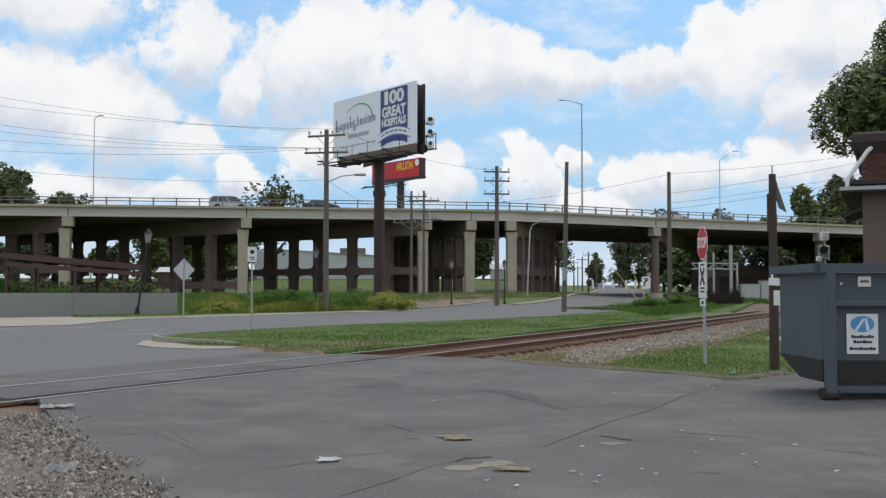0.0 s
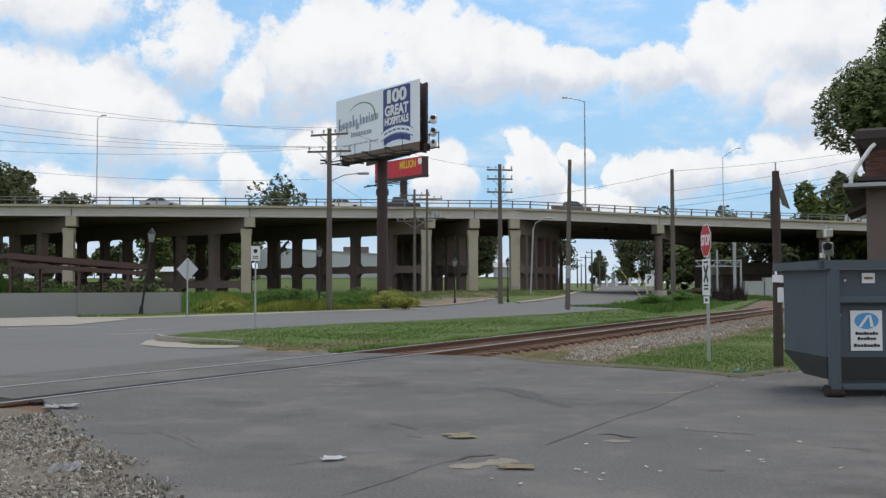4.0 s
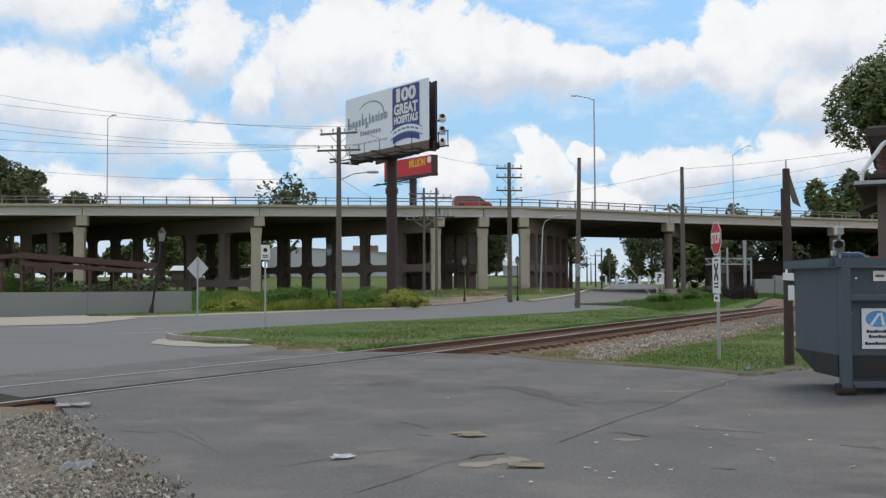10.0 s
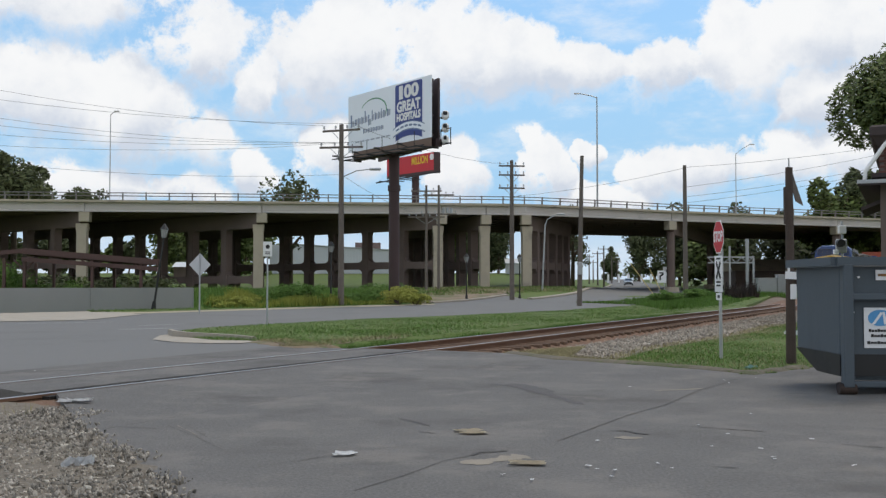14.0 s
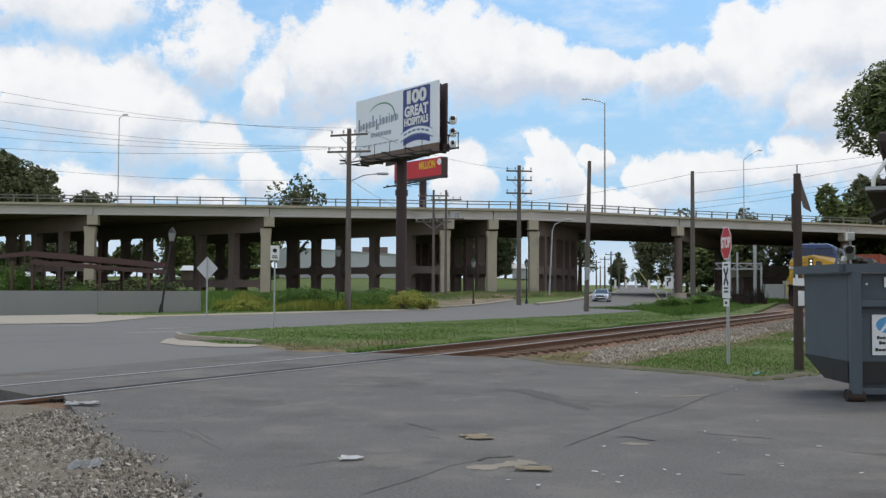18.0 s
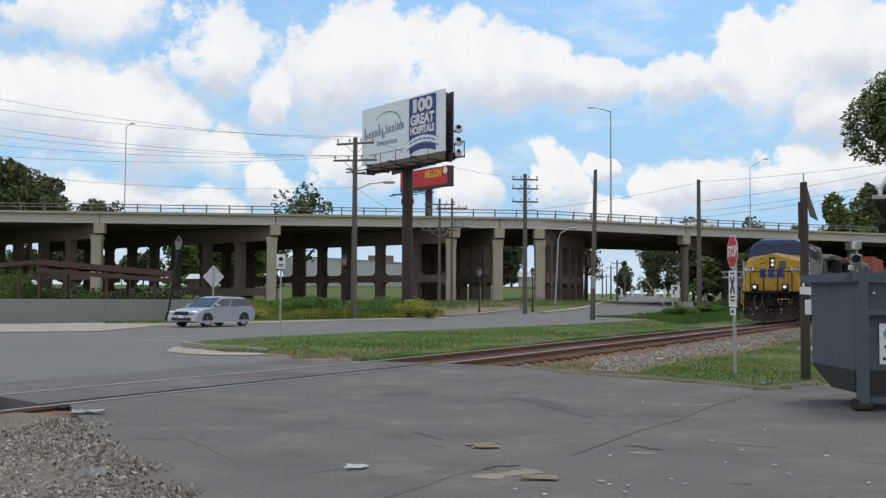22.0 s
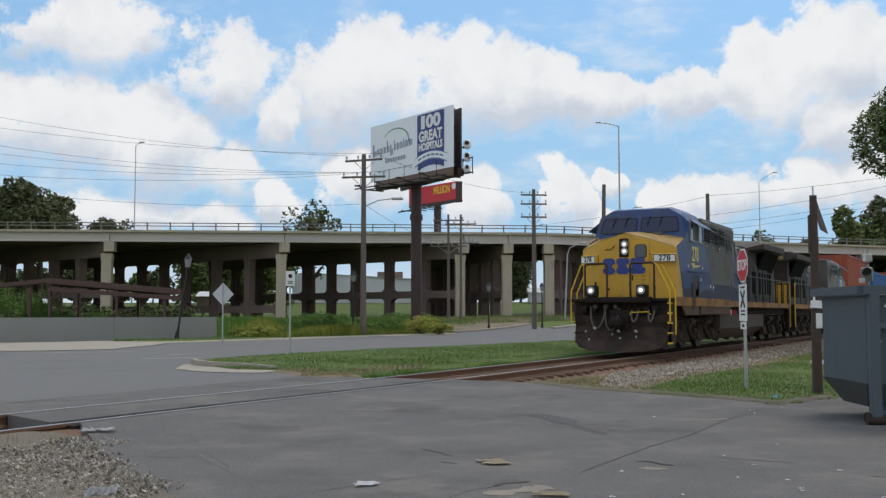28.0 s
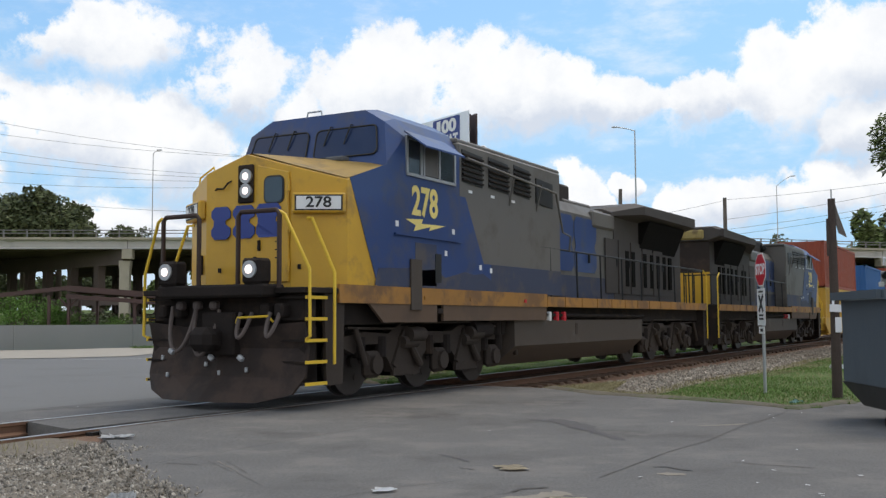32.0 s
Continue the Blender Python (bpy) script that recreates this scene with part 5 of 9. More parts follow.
        for k in range(5):
            rod(bm, L(20.9, s * (0.35 + k * 0.28), 1.7), L(20.9, s * (0.35 + k * 0.28), 2.7), 0.022, n=6)
        rod(bm, L(20.9, s * 0.3, 2.7), L(20.9, s * 1.5, 2.7), 0.022)
        P("end_rail", bm, BLACKSTEEL)
    # fuel tank
    bm = B()
    prof = [(-1.47, 1.22), (-1.47, 0.72), (-1.0, 0.33), (1.0, 0.33), (1.47, 0.72), (1.47, 1.22)]
    loft(bm, [[L(7.15, v, z) for v, z in prof], [L(14.95, v, z) for v, z in prof]])
    bmesh.ops.bevel(bm, geom=[e for e in bm.edges if e.calc_length() < 3 and e.calc_face_angle(0) > 1], offset=0.05, segments=2, affect="EDGES")
    tank = P("fuel_tank", bm, L_TANK, "grey fuel tank with scraped paint")
    for s in (-1, 1):
        P("tank_label", slab(B(), [L(10.3, s * 1.475, 0.9), L(10.42, s * 1.475, 0.9), L(10.42, s * 1.475, 1.15), L(10.3, s * 1.475, 1.15)], L(0, s * 0.006, 0)), L_PLOW, parent=tank)
        bm = B()
        for u in (6.8, 7.0):
            rod(bm, L(u, s * 1.2, 1.2), L(u, s * 1.2, 0.95), 0.13, n=10)
        rod(bm, L(6.3, s * 1.3, 1.05), L(5.6, s * 1.3, 1.05), 0.16, n=12)
        P("air_reservoir", bm, L_DIRT)
        P("pipe_run", pipe(B(), [L(8.6, s * 1.42, 1.33), L(15.2, s * 1.42, 1.3)], 0.04), L_DIRT)
        for u in (8.9, 9.3, 9.7):
            P("fuel_fitting", box(B(), L(u, s * 1.44, 1.3), (0.12, 0.1, 0.2), bevel=0.02), WHITE if u < 9.1 else RED)
    # trucks
    for c in (4.55, 17.75):
        tr = P("truck_frame", box(B(), L(c, 0, 0.75), (4.2, 1.7, 0.3)), L_DIRT)
        for s in (-1, 1):
            bm = B()
            pts = [(-2.85, 0.98), (-2.3, 1.06), (-1.6, 1.02), (-1.35, 1.14), (-0.75, 1.14), (-0.5, 1.04), (0.5, 1.04), (0.75, 1.14), (1.35, 1.14), (1.6, 1.02), (2.3, 1.06), (2.85, 0.98), (2.85, 0.82), (2.55, 0.72), (2.35, 0.86), (1.85, 0.86), (1.6, 0.60), (1.45, 0.40), (0.85, 0.40), (0.6, 0.60), (0.3, 0.84), (-0.25, 0.84), (-0.55, 0.60), (-0.8, 0.40), (-1.45, 0.40), (-1.6, 0.60), (-1.85, 0.86), (-2.35, 0.86), (-2.55, 0.72), (-2.85, 0.82)]
            slab(bm, [L(c + u, s * 1.05, z) for u, z in pts], L(0, s * 0.17, 0))
            bmesh.ops.bevel(bm, geom=[e for e in bm.edges if len(e.link_faces) == 2 and e.calc_face_angle(0) > 1.2], offset=0.02, segments=1, affect="EDGES")
            P("side_frame", bm, L_TRUCK, "cast side frame", parent=tr)
            for a in (-2.1, 0.0, 2.05):
                bm = B()
                box(bm, L(c + a, s * 1.22, 0.55), (0.42, 0.16, 0.42), bevel=0.06)
                rod(bm, L(c + a, s * 1.26, 0.55), L(c + a, s * 1.36, 0.55), 0.15, n=12)
                P("axle_box", bm, L_TRUCK, parent=tr)
                for e in (-0.3, 0.3):
                    P("spring", rod(B(), L(c + a + e, s * 1.2, 0.66), L(c + a + e, s * 1.2, 0.98), 0.1, n=10), L_DIRT, parent=tr)
            for a in (-1.05, 1.05):
                bm = B()
                rod(bm, L(c + a, s * 1.24, 0.95), L(c + a + 0.32, s * 1.3, 0.5), 0.06)
                bar(bm, L(c + a - 0.4, s * 1.2, 0.42), L(c + a + 0.4, s * 1.2, 0.42), 0.06, 0.16)
                rod(bm, L(c + a - 0.25, s * 1.28, 0.88), L(c + a + 0.2, s * 1.28, 0.88), 0.1, n=10)
                P("brake_rigging", bm, L_TRUCK, parent=tr)
                P("brake_cylinder", rod(B(), L(c + a - 0.12, s * 1.33, 1.0), L(c + a + 0.34, s * 1.33, 1.0), 0.12, n=14), L_TRUCK, parent=tr, smooth=True)
                bm = B()
                bar(bm, L(c + a - 0.42, s * 1.245, 0.50), L(c + a - 0.10, s * 1.245, 1.06), 0.05, 0.11)
                bar(bm, L(c + a + 0.42, s * 1.245, 0.50), L(c + a + 0.10, s * 1.245, 1.06), 0.05, 0.11)
                P("pedestal_rib", bm, L_TRUCK, parent=tr)
                P("brake_shoe", box(B(), L(c + a + 0.46, s * 0.80, 0.50), (0.12, 0.14, 0.46), Matrix.Rotation(0.25, 3, "Y"), bevel=0.02), L_DIRT, parent=tr)
            for a in (-2.65, 2.7):
                P("damper", rod(B(), L(c + a, s * 1.3, 1.12), L(c + a + 0.22, s * 1.34, 0.55), 0.05, n=10), L_TRUCK, "dusty damper", parent=tr, smooth=True)
            P("air_pipe", pipe(B(), [L(c - 2.8, s * 1.26, 1.12), L(c - 1.5, s * 1.26, 1.1), L(c - 1.3, s * 1.3, 1.2), L(c + 1.3, s * 1.3, 1.2), L(c + 1.5, s * 1.26, 1.1), L(c + 2.6, s * 1.26, 1.12)], 0.022), L_TRUCK, parent=tr)
            P("sand_pipe", pipe(B(), [L(c - 2.6, s * 0.95, 1.3), L(c - 2.72, s * 0.85, 0.7), L(c - 2.6, s * 0.78, 0.2)], 0.03), L_DIRT, parent=tr)
        for a in (-2.1, 0.0, 2.05):
            bm = B()
            for s in (-1, 1):
                rod(bm, Vector((0, s * 0.68, 0)), Vector((0, s * 0.82, 0)), 0.53, n=28)
                rod(bm, Vector((0, s * 0.66, 0)), Vector((0, s * 0.69, 0)), 0.555, n=28)
                for k in range(6):
                    q = k * math.pi / 3
                    rod(bm, Vector((0.3 * math.cos(q), s * 0.81, 0.3 * math.sin(q))), Vector((0.3 * math.cos(q), s * 0.835, 0.3 * math.sin(q))), 0.06, n=8)
            rod(bm, Vector((0, -0.9, 0)), Vector((0, 0.9, 0)), 0.1, n=12)
            ws = P("wheelset", bm, WHEEL, "steel wheelset", parent=tr)
            ws.matrix_basis = pose(c + a, 0, 0.595)
            P("traction_motor", box(B(), L(c + a + 0.5, 0, 0.55), (0.95, 1.2, 0.62), bevel=0.08), L_DIRT, parent=tr)
    # pilot and plow
    P("pilot", box(B(), L(0.62, 0, 1.15), (0.24, 2.9, 1.0), bevel=0.03), L_DIRT)
    bm = B()
    half = []
    for v, ut, ub in ((-1.46, 0.42, 0.40), (-0.9, 0.34, 0.18), (0.0, 0.26, -0.04), (0.9, 0.34, 0.18), (1.46, 0.42, 0.40)):
                half.append([L(ut, v, 1.22 - 0.12 * (1 - abs(v) / 1.46)), L(ut + 0.1, v, 0.85), L(ut + 0.02, v, 0.45), L(ub - 0.06, v * (0.9 if abs(v) > 1 else 0.96), 0.22 if abs(v) > 1 else 0.11)])
    back = [[p + Vector((0.05, 0, 0)) for p in r] for r in half]
    vf = [[bm.verts.new(p) for p in r] for r in half]
    vk = [[bm.verts.new(p) for p in r] for r in back]
    for i in range(4):
        for j in range(3):
            bm.faces.new((vf[i][j], vf[i + 1][j], vf[i + 1][j + 1], vf[i][j + 1]))
            bm.faces.new((vk[i][j], vk[i][j + 1], vk[i + 1][j + 1], vk[i + 1][j]))
        bm.faces.new((vf[i][0], vk[i][0], vk[i + 1][0], vf[i + 1][0]))
        bm.faces.new((vf[i][3], vf[i + 1][3], vk[i + 1][3], vk[i][3]))
    for i in (0, 4):
        for j in range(3):
            bm.faces.new((vf[i][j], vf[i][j + 1], vk[i][j + 1], vk[i][j]))
    plow = P("snow_plow", bm, L_PLOW, "rusty dark snow plow")
    bm = B()
    for v, z in ((-1.05, 0.7), (-0.95, 0.45), (-0.2, 0.62), (0.05, 0.5), (0.55, 0.55), (-0.1, 0.16)):
        box(bm, L(0.30, v, z), (0.04, 0.05, 0.07), bevel=0.01)
    P("plow_bolts", bm, GALV, parent=plow)
    bm = pipe(B(), [L(0.3, 0.35, 1.2), L(0.28, 0.4, 1.28), L(0.28, 0.95, 1.3), L(0.33, 1.0, 1.22)], 0.018)
    P("plow_grab", bm, YELLOW, parent=plow)
    # coupler and hoses
    bm = B()
    box(bm, L(0.3, 0, 0.98), (0.7, 0.26, 0.3), bevel=0.05)
    box(bm, L(0.0, 0.02, 0.98), (0.3, 0.42, 0.34), bevel=0.1)
    P("coupler", bm, L_DIRT, "knuckle coupler")
    for v0, v1, zt, zb in ((-0.88, -0.42, 1.45, 0.80), (-0.42, 0.02, 1.40, 0.74), (0.42, 0.62, 1.35, 1.0), (0.95, 1.12, 1.35, 1.02)):
        pts = [L(0.33 - 0.17 * math.sin(q), (v0 + v1) / 2 - (v1 - v0) / 2 * math.cos(q), zt - (zt - zb) * math.sin(q)) for q in np.linspace(0, math.pi, 13)]
        P("air_hose", pipe(B(), pts, 0.030, 8), L_HOSE, "hanging air hose", True)
    for v, z in ((-0.70, 0.80), (0.06, 0.72), (0.60, 0.72)):
        P("hose_coupling", box(B(), L(0.12, v, z), (0.07, 0.10, 0.07), Matrix.Rotation(0.6, 3, "X"), bevel=0.015), GALV, "pale hose coupling")
    for v in (-0.75, -0.42, -0.1):
        P("hose_valve", box(B(), L(0.36, v, 1.46), (0.14, 0.13, 0.13), bevel=0.03), L_HOSE)
    P("draft_pocket", box(B(), L(0.40, 0.05, 1.05), (0.3, 0.62, 0.62), bevel=0.03), L_DIRT)
    for v in (-1.1, -0.8, 0.85, 1.1):
        P("pilot_box", box(B(), L(0.4, v, 1.38), (0.2, 0.16, 0.2), bevel=0.03), L_DIRT)
    P("anticlimber", box(B(), L(0.35, 0, 1.66), (0.5, 2.0, 0.18), bevel=0.03), L_DIRT)
    # ditch lights
    for s in (-1, 1):
        d = P("ditch_light", box(B(), L(0.22, s * 0.79, 1.93), (0.28, 0.34, 0.36), bevel=0.04), L_DIRT, "ditch light in a dark box")
        rod(bm := B(), L(0.08, s * 0.79, 1.95), L(0.05, s * 0.79, 1.95), 0.12, n=18)
        P("bezel", bm, GALV, parent=d)
        rod(bm := B(), L(0.05, s * 0.79, 1.95), L(0.04, s * 0.79, 1.95), 0.062, n=18)
        P("lens", bm, LAMP, parent=d)
    # front rails and corner steps
    for v0, v1 in ((-1.05, -0.34), (0.40, 1.14)):
        P("front_rail", pipe(B(), [L(0.28, v0, 1.7), L(0.28, v0, 2.72), L(0.28, v0 + 0.05, 2.78), L(0.28, v1 - 0.05, 2.78), L(0.28, v1, 2.72), L(0.28, v1, 1.7)], 0.034, 8), RAILBROWN, "dark brown front handrail", True)
    for s in (-1, 1):
        P("front_rail", pipe(B(), [L(0.30, s * 1.10, 2.77), L(0.32, s * 1.20, 2.72), L(0.42, s * 1.56, 1.95), L(0.42, s * 1.57, 1.02), L(0.46, s * 1.48, 0.98)], 0.024, 8), YELLOW, "yellow sloping handrail", True)
        P("front_rail", pipe(B(), [L(0.98, s * 1.10, 2.72), L(0.95, s * 1.20, 2.72), L(0.98, s * 1.58, 1.92), L(0.98, s * 1.58, 0.62)], 0.024, 8), YELLOW, "yellow sloping handrail", True)
        ladder = P("step_well", slab(B(), [L(0.5, s * 1.0, 0.3), L(1.3, s * 1.0, 0.3), L(1.3, s * 1.0, 1.68), L(0.5, s * 1.0, 1.68)], L(0, s * 0.04, 0)), L_DIRT)
        P("step_side", slab(B(), [L(0.92, s * 1.44, 0.32), L(1.32, s * 1.44, 0.32), L(1.36, s * 1.44, 1.68), L(0.86, s * 1.44, 1.68)], L(0, s * 0.05, 0)), L_TRUCK, "brown step plate", parent=ladder)
        for k in range(5):
            z = 0.36 + k * 0.3
            P("step", box(B(), L(0.68, s * 1.26, z), (0.5, 0.46, 0.03)), L_DIRT, parent=ladder)
            P("step_edge", box(B(), L(0.66, s * 1.5, z), (0.48, 0.03, 0.045)), YELLOW, "yellow step edge", parent=ladder)
        P("rear_steps", slab(B(), [L(20.9, s * 1.2, 0.4), L(21.3, s * 1.2, 0.4), L(21.3, s * 1.2, 1.65), L(20.9, s * 1.2, 1.65)], L(0, s * 0.3, 0)), L_DIRT)
        P("rear_grab", pipe(B(), [L(21.3, s * 1.52, 0.6), L(21.3, s * 1.52, 2.6), L(21.0, s * 1.5, 2.75)], 0.022), YELLOW, "yellow corner grab rail")
    P("rear_coupler", box(B(), L(21.7, 0, 0.95), (1.1, 0.3, 0.3), bevel=0.05), L_DIRT)
    P("nose_grab", pipe(B(), [L(1.3, -1.3, 3.40), L(1.3, -1.28, 3.52), L(1.25, -0.95, 3.66), L(1.25, -0.93, 3.56)], 0.016), YELLOW)
    P("roof_grab", pipe(B(), [L(2.8, -0.3, 4.62), L(2.8, -0.28, 4.74), L(2.8, 0.0, 4.74), L(2.8, 0.02, 4.62)], 0.016), GALV)
    P("horn", pipe(B(), [L(4.2, 0.2, 4.72), L(3.8, 0.2, 4.74)], 0.05), L_GREY)
    P("roof_antenna", box(B(), L(4.4, -0.4, 4.70), (0.4, 0.4, 0.14), bevel=0.04), L_GREY)
    return lo


LOCO = loco()
LOCO_B = copy_thing(LOCO, pose(0, 0, 0))
LOCO_B["label"] = "trailing blue, grey and yellow diesel locomotive running backwards"
# ---- container wagons ----
C_RED = material("container_red", (0.34, 0.075, 0.04), 0.6, vary=0.15, scale=0.6, grain=0.05, bump=0.05, stain=(0.2, 0.07, 0.05), stain_amount=0.5, stain_scale=0.5)
C_BLUE = material("container_blue", (0.03, 0.12, 0.33), 0.6, vary=0.15, scale=0.6, grain=0.05, bump=0.05)
C_YEL = material("wagon_yellow", (0.55, 0.33, 0.05), 0.6, vary=0.2, scale=0.8, bump=0.05, stain=(0.2, 0.12, 0.05), stain_amount=0.5, stain_scale=0.9)


def container(name, x0, x1, z0, z1, mat, label, parent):
    bm = B()
    box(bm, ((x0 + x1) / 2, 0, (z0 + z1) / 2), (x1 - x0 - 0.06, 2.3, z1 - z0 - 0.06))
    c = part(name, bm, mat, parent, label)
    bm = B()
    for s in (-1, 1):
        n = int((x1 - x0 - 0.3) / 0.28)
        for k in range(n):
            x = x0 + 0.2 + k * 0.28
            slab(bm, [(x, s * 1.15, z0 + 0.15), (x + 0.05, s * 1.20, z0 + 0.15), (x + 0.15, s * 1.20, z0 + 0.15), (x + 0.2, s * 1.15, z0 + 0.15)], (0, 0, z1 - z0 - 0.3))
    for k in range(8):
        y = -1.05 + k * 0.28
        for x, d in ((x0, -0.0), (x1, 0.0)):
            slab(bm, [(x + (0.03 if x == x0 else -0.03), y, z0 + 0.15), (x, y + 0.04, z0 + 0.15), (x, y + 0.14, z0 + 0.15), (x + (0.03 if x == x0 else -0.03), y + 0.18, z0 + 0.15)], (0, 0, z1 - z0 - 0.3))
    part("corrugation", bm, mat, c)
    bm = B()
    for s in (-1, 1):
        for z in (z0 + 0.06, z1 - 0.06):
            bar(bm, (x0, s * 1.17, z), (x1, s * 1.17, z), 0.1, 0.12)
        for x in (x0 + 0.06, x1 - 0.06):
            bar(bm, (x, s * 1.17, z0), (x, s * 1.17, z1), 0.12, 0.1)
    part("corner_frame", bm, mat, c)
    return c


def well_wagon(first, upper, upper_mat, upper_label, lower_mat, top):
    w = thing("well_wagon", "yellow well wagon carrying stacked freight containers", "wagon", group="container wagons")
    bm = B()
    for s in (-1, 1):
        slab(bm, [(1.0, s * 1.38, 0.9), (2.0, s * 1.38, 0.42), (15.0, s * 1.38, 0.42), (16.0, s * 1.38, 0.9), (16.0, s * 1.38, 1.25), (1.0, s * 1.38, 1.25)], (0, -s * 0.12, 0))
    box(bm, (8.5, 0, 0.4), (13, 2.6, 0.12))
    for x in (0.9, 16.1):
        box(bm, (x, 0, 1.1), (1.9, 2.5, 0.35), bevel=0.04)
    part("well_body", bm, C_YEL, w)
    container("lower_container", 2.3, 14.7, 0.47, 2.9, lower_mat, "lower freight container", w)
    container(upper, 2.3, 14.7, 2.93, top, upper_mat, upper_label, w)
    for x in (0.7, 16.3):
        t = part("truck", box(B(), (x, 0, 0.62), (2.4, 2.0, 0.3), bevel=0.05), L_DIRT, w)
        for a in (-0.85, 0.85):
            bm = B()
            for s in (-1, 1):
                rod(bm, (x + a, s * 0.68, 0.5), (x + a, s * 0.82, 0.5), 0.42, n=20)
            part("wheelset", bm, WHEEL, t)
    return w


WAGONS = [well_wagon(0, "red_container", C_RED, "weathered red container", C_YEL, 5.45), well_wagon(1, "blue_container", C_BLUE, "bright blue container", C_RED, 4.9)]
for i in range(3):
    WAGONS.append(copy_thing(WAGONS[(i) % 2], pose(0, 0, 0)))
# ---- poles, signs, wires ----
def pole(name, x, y, top, r, label, mat=None, lean=(0, 0), category="utility pole", group=""):
    g = ground_z(x, y) - 0.3
    p = thing(name, label, category, (x, y, g), group=group)
    part("shaft", rod(B(), (0, 0, 0), (lean[0], lean[1], top - g), r * 1.25, r * 0.85, 12), mat or WOODPOLE, p, smooth=True)
    return p, g


def crossarm(p, g, z, half, n, turn=0.0, tilt=0.0, braces=True):
    t = Vector((math.cos(turn), math.sin(turn), 0))
    z -= g
    a = part("crossarm", bar(B(), t * -half + Vector((0, 0, z - tilt)), t * half + Vector((0, 0, z + tilt)), 0.1, 0.13), WOODPOLE, p)
    for k in range(n):
        q = -half * 0.92 + 2 * half * 0.92 * k / (n - 1)
        bm = B()
        o = t * q + Vector((0, 0, z + tilt * q / half))
        rod(bm, o, o + Vector((0, 0, 0.2)), 0.03, n=6)
        rod(bm, o + Vector((0, 0, 0.16)), o + Vector((0, 0, 0.34)), 0.075, 0.05, n=8)
        part("insulator", bm, GALV, a)
    if braces:
        bm = B()
        for s in (-1, 1):
            bar(bm, t * (s * half * 0.55) + Vector((0, 0, z - 0.05)), Vector((0, 0, z - 0.75)), 0.03, 0.04)
        part("arm_brace", bm, GALV, a)
    return a


def wire(a, b, sag, r=0.012, label="thin black overhead wire", group="overhead wires"):
    a, b = Vector(a), Vector(b)
    pts = []
    n = 10
    for i in range(n + 1):
        k = i / n
        p = a.lerp(b, k)
        p.z -= sag * 4 * k * (1 - k)
        pts.append(p)
    return tagged(part("overhead_wire", pipe(B(), pts, r, 4), BLACKSTEEL), label, "wire", group)


P1, g1 = pole("utility_pole", -7.73, 66.5, 11.95, 0.17, "tall wooden utility pole with two crossarms and a lamp arm")
crossarm(P1, g1, 11.55, 1.25, 4, 0.25, 0.12)
crossarm(P1, g1, 10.42, 1.45, 4, 0.25, 0.08)
part("lamp_arm", pipe(B(), [(0.1, 0, 8.45 - g1), (1.0, 0, 8.85 - g1), (1.9, 0, 8.95 - g1)], 0.035), GALV, P1)
part("lamp_head", box(B(), (2.25, 0, 8.95 - g1), (0.8, 0.26, 0.16), bevel=0.06), GALV, P1, "grey cobra-head lamp")
P2, g2 = pole("utility_pole", 4.74, 88, 12.2, 0.18, "wooden utility pole with three crossarms")
for z in (11.7, 10.9, 9.75):
    crossarm(P2, g2, z, 1.15, 4, 0.15, braces=z < 11)
part("lamp_arm", pipe(B(), [(0.1, 0, 8.9 - g2), (0.8, 0, 9.1 - g2)], 0.04), GALV, P2)
P3, g3 = pole("utility_pole", 7.95, 66.0, 9.76, 0.14, "plain leaning wooden pole beside the road", lean=(0.22, 0))
part("meter_box", box(B(), (0.05, -0.22, 2.35 - g3), (0.28, 0.18, 0.85), bevel=0.03), GALV, P3, "grey meter box")
pole("utility_pole", 17.15, 76.0, 10.3, 0.16, "plain wooden pole in the grass")
P5, g5 = pole("utility_pole", -3.25, 104, 11.6, 0.13, "weathered wooden pole of a transformer frame")
P6, g6 = pole("utility_pole", -1.96, 104, 11.6, 0.13, "weathered wooden pole of a transformer frame")
crossarm(P5, g5, 11.0, 1.6, 5, 0.0)
crossarm(P6, g6, 10.6, 1.6, 5, 0.0)
crossarm(P6, g6, 8.6, 1.9, 6, 0.0)
crossarm(P5, g5, 8.3, 1.9, 6, 0.0)
for k in range(3):
    bm = rod(B(), (0.5 + 0.4 * k, -0.3, 8.7 - g6), (0.5 + 0.4 * k, -0.3, 9.25 - g6), 0.14, n=12)
    part("transformer", bm, GALV, P6, "grey pole-mounted transformer", True)
# tarred stub pole with notices
P7, g7 = pole("tarred_pole", 5.36, 16.3, 3.17, 0.068, "short tarred timber pole with nailed notices", DARKPOLE, category="pole")
part("notice_board", box(B(), (0.02, -0.10, 1.42 - g7), (0.26, 0.02, 0.12), Matrix.Rotation(0.05, 3, "Y")), WHITE, P7, "small white notice")
part("notice_board", box(B(), (0.16, -0.09, 1.40 - g7), (0.08, 0.02, 0.07)), WHITE, P7, "small white tag")
part("paper_notice", box(B(), (0.02, -0.09, 1.16 - g7), (0.10, 0.012, 0.24), bevel=0.005), WHITE, P7, "torn paper notice")
part("paper_notice", box(B(), (-0.05, -0.085, 1.56 - g7), (0.035, 0.012, 0.2)), WHITE, P7, "paper strip")
part("split_timber", slab(B(), [(0.05, -0.02, 3.1 - g7), (0.09, -0.02, 2.95 - g7), (0.22, -0.02, 2.55 - g7), (0.10, -0.02, 2.62 - g7), (0.04, -0.02, 2.85 - g7)], (0, 0.03, 0)), WOODPOLE, P7, "splintered timber slab")
part("spike", rod(B(), (0.0, 0, 3.15 - g7), (0.0, 0, 3.32 - g7), 0.012), GALV, P7)
